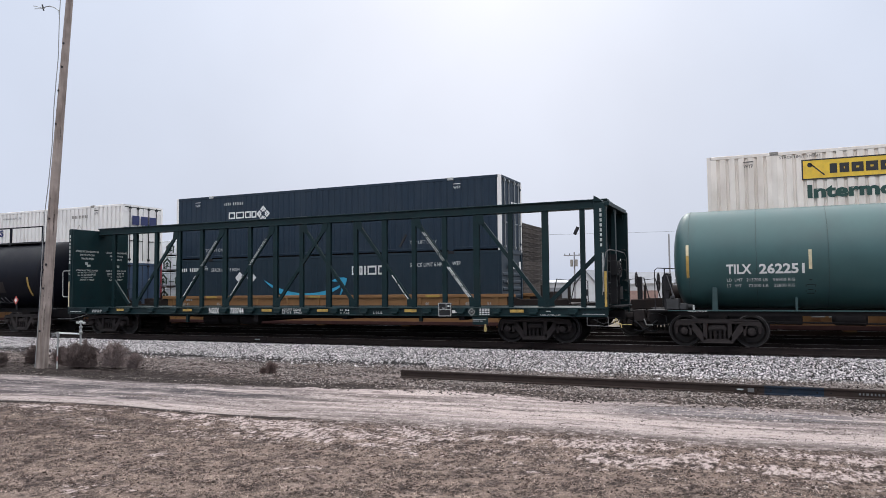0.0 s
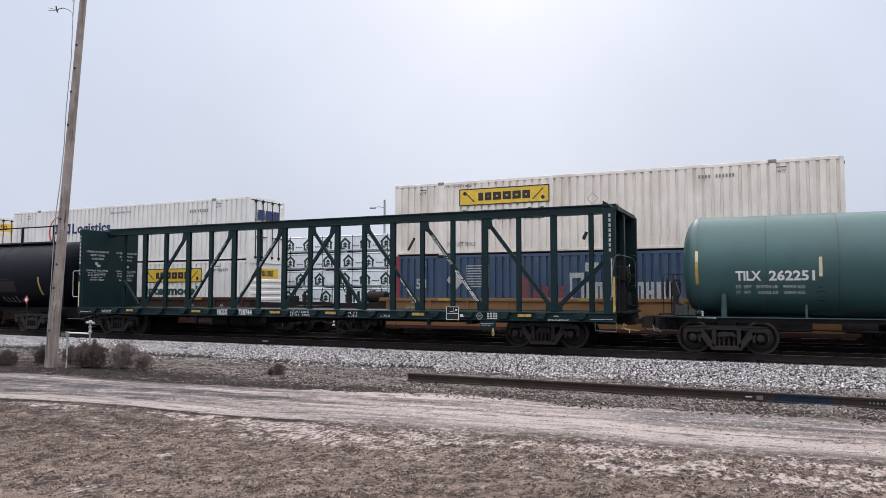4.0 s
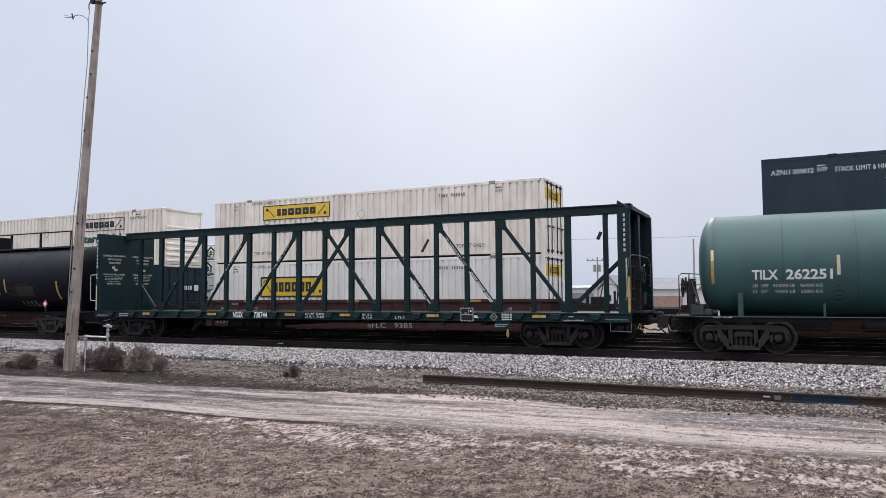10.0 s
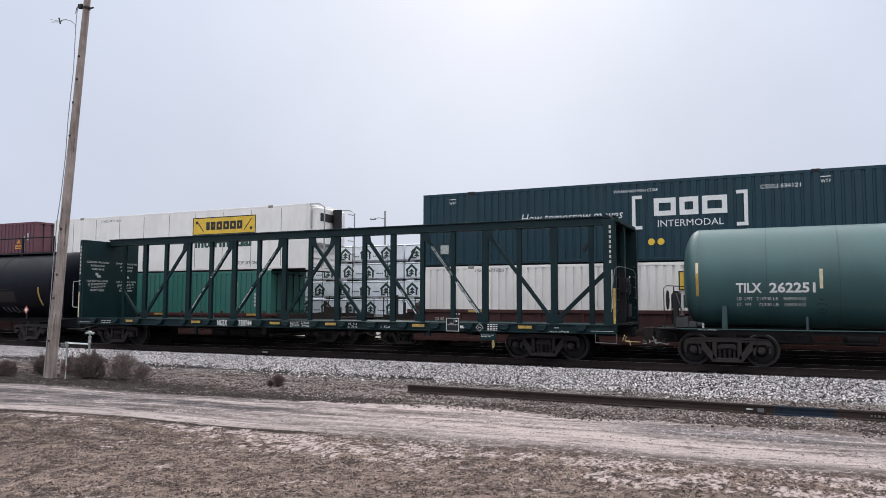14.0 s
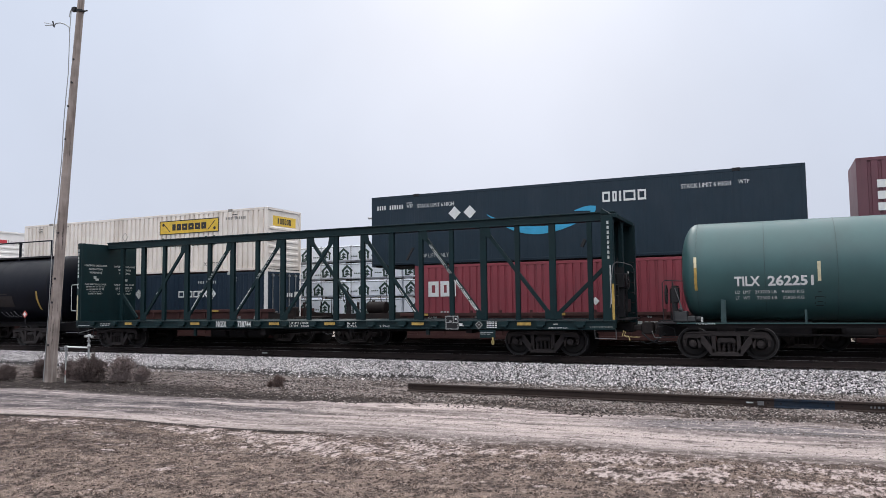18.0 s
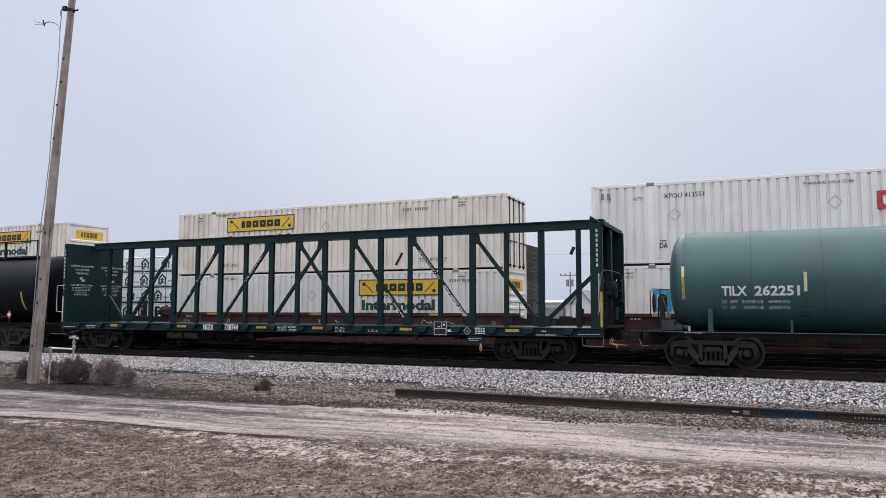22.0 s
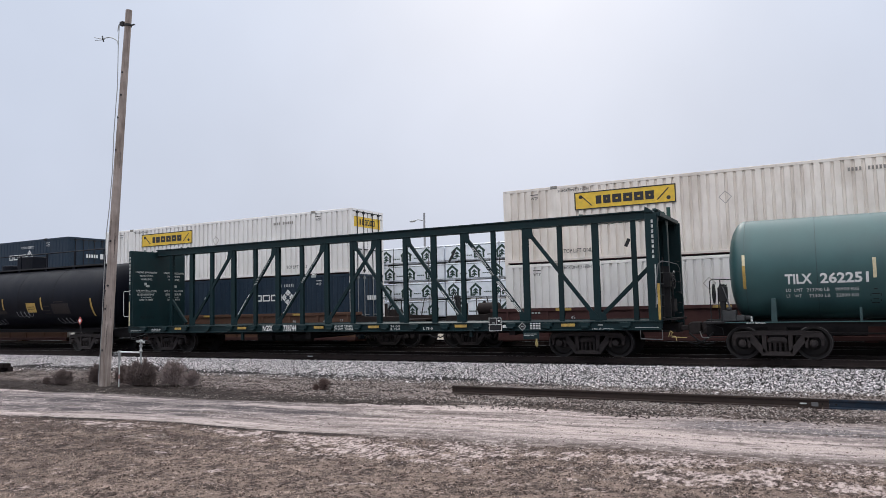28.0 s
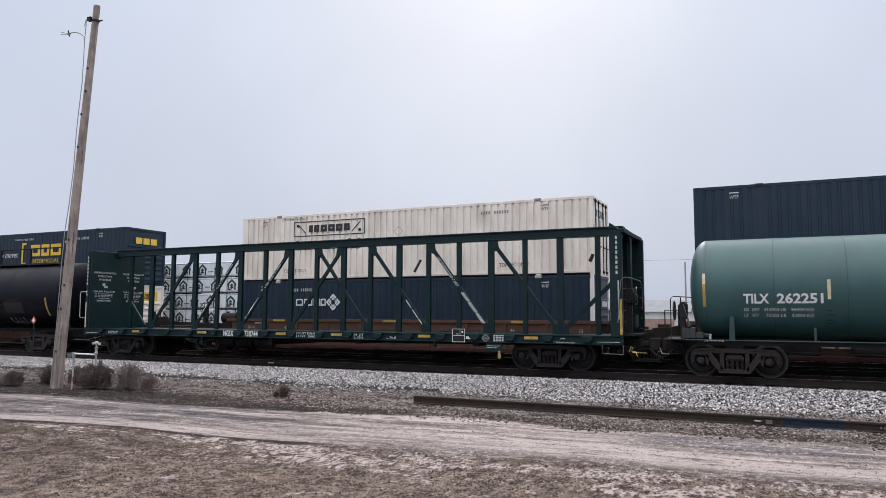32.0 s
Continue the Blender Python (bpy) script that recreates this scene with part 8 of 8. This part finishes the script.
def well_car(u, half, paintm, left, right, seed, label, top=1.42, graffiti=False, mark="", unit=""):
    """One unit of an articulated well car. left, right: reach from the middle to the joint, and whether a coupler is there."""
    t = thing("well_car", label, "rail car", pose(0, 0, 0), group="well cars of the moving train")
    W = 1.50
    hw = half + 0.25
    lowm = well_rust if paintm in (well_tan, well_ochre) else paintm
    endm = well_grime
    (dl, cl), (dr, cr) = left, right
    for s in (-1, 1):
        y0, y1 = sorted((s * W, s * (W - 0.05)))
        b = Mesh().box(-hw, hw, y0, y1, 0.42, top)
        part("side_web", b, paintm, t)
        c = Mesh().box(-hw - 0.3, hw + 0.3, min(s * (W + 0.05), s * (W - 0.12)), max(s * (W + 0.05), s * (W - 0.12)), top - 0.02, top + 0.11)
        part("top_chord", c, paintm, t, bevel=0.01)
        c = Mesh().box(-hw, hw, min(s * (W + 0.04), s * (W - 0.2)), max(s * (W + 0.04), s * (W - 0.2)), 0.32, 0.46)
        part("bottom_chord", c, lowm, t, bevel=0.01)
        if s < 0:
            n = 11
            for k in range(n):
                x = -hw + 0.4 + (2 * hw - 0.8) * k / (n - 1)
                shared("side_rib", "side_rib", lambda: Mesh().box(-0.05, 0.05, -0.045, 0.0, 0.46, 1.40), paintm, t, m=pose(x, -W, 0))
    for k in range(5):
        x = -hw + 0.3 + (2 * hw - 0.6) * k / 4
        shared("cross_tie", "cross_tie", lambda: Mesh().box(-0.18, 0.18, -1.4, 1.4, 0.26, 0.34), paintm, t, m=pose(x, 0, 0))
    rng = random.Random(seed)
    for s, d, coup in ((-1, dl, cl), (1, dr, cr)):
        x0, x1 = sorted((s * hw, s * (d - (1.0 if coup else 0.15))))
        p = Mesh().box(x0, x1, -0.55, 0.55, 0.78, 1.12)
        p.box(x0, x1, -1.45, 1.45, 1.1, 1.16)
        reach = d - (1.1 if coup else 0.3)
        cheek = [(s * hw, top + 0.08), (s * (hw + 0.5), 1.33), (s * reach, 1.30), (s * reach, 1.0), (s * hw, 0.9)]
        p.prism(cheek, -1.5, -1.4).prism(cheek, 1.4, 1.5)
        part("end_platform", p, endm, t, bevel=0.01)
        g = Mesh()
        if coup:
            xe = s * (d - 1.05)
            g.tube([(xe, -1.42, 1.16), (xe, -1.42, 2.0), (xe - s * 0.5, -1.42, 2.05), (xe - s * 0.7, -1.42, 1.16)], 0.022)
            part("handrail", g, dark_metal, t)
            g = Mesh().tube([(xe, 1.42, 1.16), (xe, 1.42, 2.0), (xe - s * 0.5, 1.42, 2.05), (xe - s * 0.7, 1.42, 1.16)], 0.022)
            part("handrail", g, dark_metal, t)
            part("stanchion", Mesh().box(xe - s * 1.3 - 0.05, xe - s * 1.3 + 0.05, -0.62, -0.5, 1.14, 1.85), endm, t, bevel=0.01)
            part("stanchion", Mesh().box(xe - s * 0.35 - 0.04, xe - s * 0.35 + 0.04, -0.3, -0.2, 1.14, 1.8), endm, t, bevel=0.01)
            if s < 0:
                part("air_reservoir", Mesh().lathe([(xe + 1.0, 0.12), (xe + 1.08, 0.25), (xe + 1.9, 0.25), (xe + 1.98, 0.12)], -0.55, 1.55, 18), endm, t, smooth=True)
                part("brake_stand", Mesh().box(xe + 0.2, xe + 0.36, -1.0, -0.8, 1.14, 2.1), dark_metal, t, bevel=0.02)
                part("brake_wheel", Mesh().wheel(xe + 0.16, -0.9, 2.0, 0.26), dark_metal, t)
            else:
                part("valve_box", Mesh().box(xe - 1.1, xe - 0.6, -0.9, -0.3, 1.16, 1.6), endm, t, bevel=0.03)
            add_coupler(t, s * (d - 1.0), s)
            copy_truck(TRUCK, t, s * (d - 1.9))
        else:
            g.tube([(s * (hw + 0.3), -1.44, 1.16), (s * (hw + 0.3), -1.44, 1.9), (s * (hw + 0.75), -1.44, 1.9), (s * (hw + 0.75), -1.44, 1.16)], 0.022)
            part("handrail", g, dark_metal, t)
            part("hose_bracket", Mesh().box(s * (hw + 0.9) - 0.2, s * (hw + 0.9) + 0.2, -0.8, -0.3, 1.16, 1.42), endm, t, bevel=0.02)
            part("vent_pipe", Mesh().cyl((s * (hw + 0.5), 0.5, 1.16), (s * (hw + 0.5), 0.5, 1.7), 0.05, 8), endm, t)
            if s < 0:
                copy_truck(TRUCK, t, -d)
                part("articulation_pin", Mesh().cyl((-d, 0, 0.8), (-d, 0, 1.22), 0.32, 16), truck_steel, t)
    # stencils on the sill
    ink = worn_white
    x = rng.uniform(-hw + 1, -hw + 2)
    r = bars(x + 2.2, 0.72, 0.12, (0.4, 0.5, 0.3), 0.1) + bars(x + 0.1, 1.32, 0.06, (0.08,) * 3, 0.05)
    marks("stencil_print", r, ink, t, -W - 0.048)
    for words, xx in (("20 40", -hw + 0.9), ("45", -hw + 2.9), ("46", hw - 3.4), ("48", hw - 1.7), ("53", hw - 0.8)):
        lettering(words, 0.18, worn_white, t, xx, -W - 0.002, 1.10, name="slot_mark")
    if unit:
        part("number_panel", Mesh().prism([(-hw - 1.35, 1.02), (-hw - 0.1, 1.02), (-hw + 0.12, 1.56), (-hw - 1.05, 1.56), (-hw - 1.35, 1.3)], -W + 0.0, -W + 0.06), well_rust, t, "dark number panel", bevel=0.01)
        lettering(unit, 0.34, white_paint, t, -hw - 0.98, -W - 0.004, 1.1, fit=0.82, name="unit_mark")
    if seed in (207, 220):
        lettering("125T", 0.22, ink, t, -hw + 0.7, -W - 0.002, 0.50, fit=0.72, name="unit_mark")
    if mark:
        lettering(mark, 0.29, ink, t, 0.5, -W - 0.048, 0.38, fit=2.1, name="reporting_mark")
    marks("stencil_print", bars(2.5, 0.88, 0.1, (0.3, 0.12, 0.4), 0.08), ink, t, -W - 0.001)
    for k in range(3):
        part("reflector", Mesh().box(-6 + 5.5 * k, -5.4 + 5.5 * k, -W - 0.062, -W - 0.052, top + 0.0, top + 0.09), yellow_refl, t, "yellow reflector")
    for k in range(graffiti):
        # looping sprayed scrawl over the web and ribs
        cx = (-6.9 + 3.4 * k) if seed == 205 else -5.0 + 4.9 * k
        pts = [(cx + 0.055 * j + 0.22 * math.cos(j * 0.42 + k), -W - 0.05, 0.98 + (0.30 - 0.08 * math.sin(j * 0.11)) * math.sin(j * 0.42 + 0.5 * math.sin(j * 0.17))) for j in range(46 if seed == 205 else 26)]
        tagged(part("graffiti", Mesh().tube(pts, 0.02 if seed == 205 else 0.013, 4), worn_white, t), "pale sprayed graffiti scrawl", kind="stuff")
    return t


# middle of each stack along the track at second 0, from the head of the train backwards
U = [10.38, -13.19, -32.82, -52.33, -75.94, -95.35, -114.92, -138.57, -158.0, -177.52, -199.2, -214.79, -230.38, -251.92, -271.38, -290.79, -314.28, -333.74, -352.86, -376.23, -395.52, -415.17, -438.75]
TOPS = [
    lambda: jb(0), lambda: umax(1, logo_x=-4.97), lambda: stg(2), lambda: jb(3, end="doors"), lambda: stg(4), lambda: jb(5, end="doors"),
    lambda: arrow_box(6, number="AZNU 204812"), lambda: jb(7, end="doors"), lambda: jb(8, False, "R", "nose", None, False), lambda: csx(9, number="CSXU 634121"), lambda: reefer(10), lambda: box40("maroon corrugated container with stacked white word bars", maroon, "tex", 11),
    lambda: arrow_box(12), lambda: jb(13, True, "R"), lambda: xpo(14, "XPOU 413551"), lambda: jb(15, True, "L", "doors", None, False), lambda: jb(16, True, "R"), lambda: xpo(17, "XPOU 421216"), lambda: jb(18, end="doors"),
    lambda: jb(19, True, "L", "doors", pale), lambda: umax(20, logo_x=2.65, white_post=False, placard_x=0.0, number="UMXU 258775"), lambda: jb(21, False, "L", "doors"), lambda: csx(22, navy),
]
LOWS = [
    lambda: jb(30), lambda: arrow_box(31), lambda: stacktrain(32), lambda: stacktrain(33), lambda: jb(34, True, "R", "nose", pale), lambda: jb(35, True, "R", "nose", pale),
    lambda: umax(36, None, "doors", 2.72, placard_x=0.2), lambda: jb(37, True, "L", "doors", pale, True, True), lambda: umax(38, None, "doors", 2.6, False), lambda: jb(39, True, "R", "nose", pale), lambda: box40("teal corrugated container with stacked blue word bars", teal, "teal", 40), lambda: box40("slate corrugated container with orange word bars", slate, "seaco", 41),
    lambda: box40("red corrugated container with white word bars", red_box, "cai", 42), lambda: umax(43, None, "doors", 2.95, placard_x=0.4), lambda: csx(44, None, True), lambda: jb(45, True, "R", "nose", pale), lambda: jb(46, False, "L", "doors"), lambda: stacktrain(47), lambda: jb(48, False, "R", "nose", pale),
    lambda: umax(49, None, "doors", 2.6), lambda: jb(50, True, "L", "nose", pale, True, True), lambda: umax(51, None, "nose", -5.0), lambda: jb(52),
]
well_grime = mat("grimed_dark_brown_steel", (0.020, 0.0145, 0.0135), 0.75, spec=0.25, vary=0.3, scale=3, dirt=(0.035, 0.022, 0.018), dirt_amt=0.5, dscale=2, bump=0.2)
well_ochre = mat("ochre_brown_well_car_paint", (0.115, 0.060, 0.040), 0.7, spec=0.25, vary=0.25, scale=2, dirt=(0.06, 0.035, 0.027), dirt_amt=0.6, dscale=2, bump=0.15)
WELL = [well_tan] * 4 + [well_brown, mat("green_well_car_paint", (0.018, 0.125, 0.075), 0.6, vary=0.2, scale=2, dirt=(0.05, 0.05, 0.04), dirt_amt=0.6, dscale=2), well_brown] + [well_rust] * 12 + [well_ochre] * 4
COUPLED = {0: True, 3: True, 6: True, 9: True, 12: True, 15: True, 18: True, 21: True}


def build_train():
    for i, u in enumerate(U):
        short = i in (10, 11, 12)
        half = 6.1 if short else 8.1
        left_gap = (u - U[i + 1]) / 2 if i + 1 < len(U) else 12.0
        right_gap = (U[i - 1] - u) / 2 if i else 12.0
        cl = COUPLED.get(i, False) or i == len(U) - 1
        cr = COUPLED.get(i - 1, False) or i == 0
        word = "tan" if i < 4 else "dark green" if i == 5 else "brown" if i in (4, 6) else "ochre-brown" if i > 18 else "rust-brown"
        mover(well_car(u, half, WELL[i], (left_gap, cl), (right_gap, cr), 200 + i, word + " articulated well car with worn stencils", 1.2 if short else 1.42, 3 if i in (5, 15) else 0, "SFLC   9385" if i in (7, 8, 9) else "", "125 T" if i == 4 else ""), u, 0.0)
        mover(LOWS[i](), u, 0.30)
        mover(TOPS[i](), u, 0.30 + HH)


build_train()


def motions():
    """The freight train rolls by at a steady pace."""
    for t, u, z in MOVERS:
        walk(t, [(s, pose(u + SPEED * s + d, TRAIN_Y, z)) for s, d in PACE])


motions()
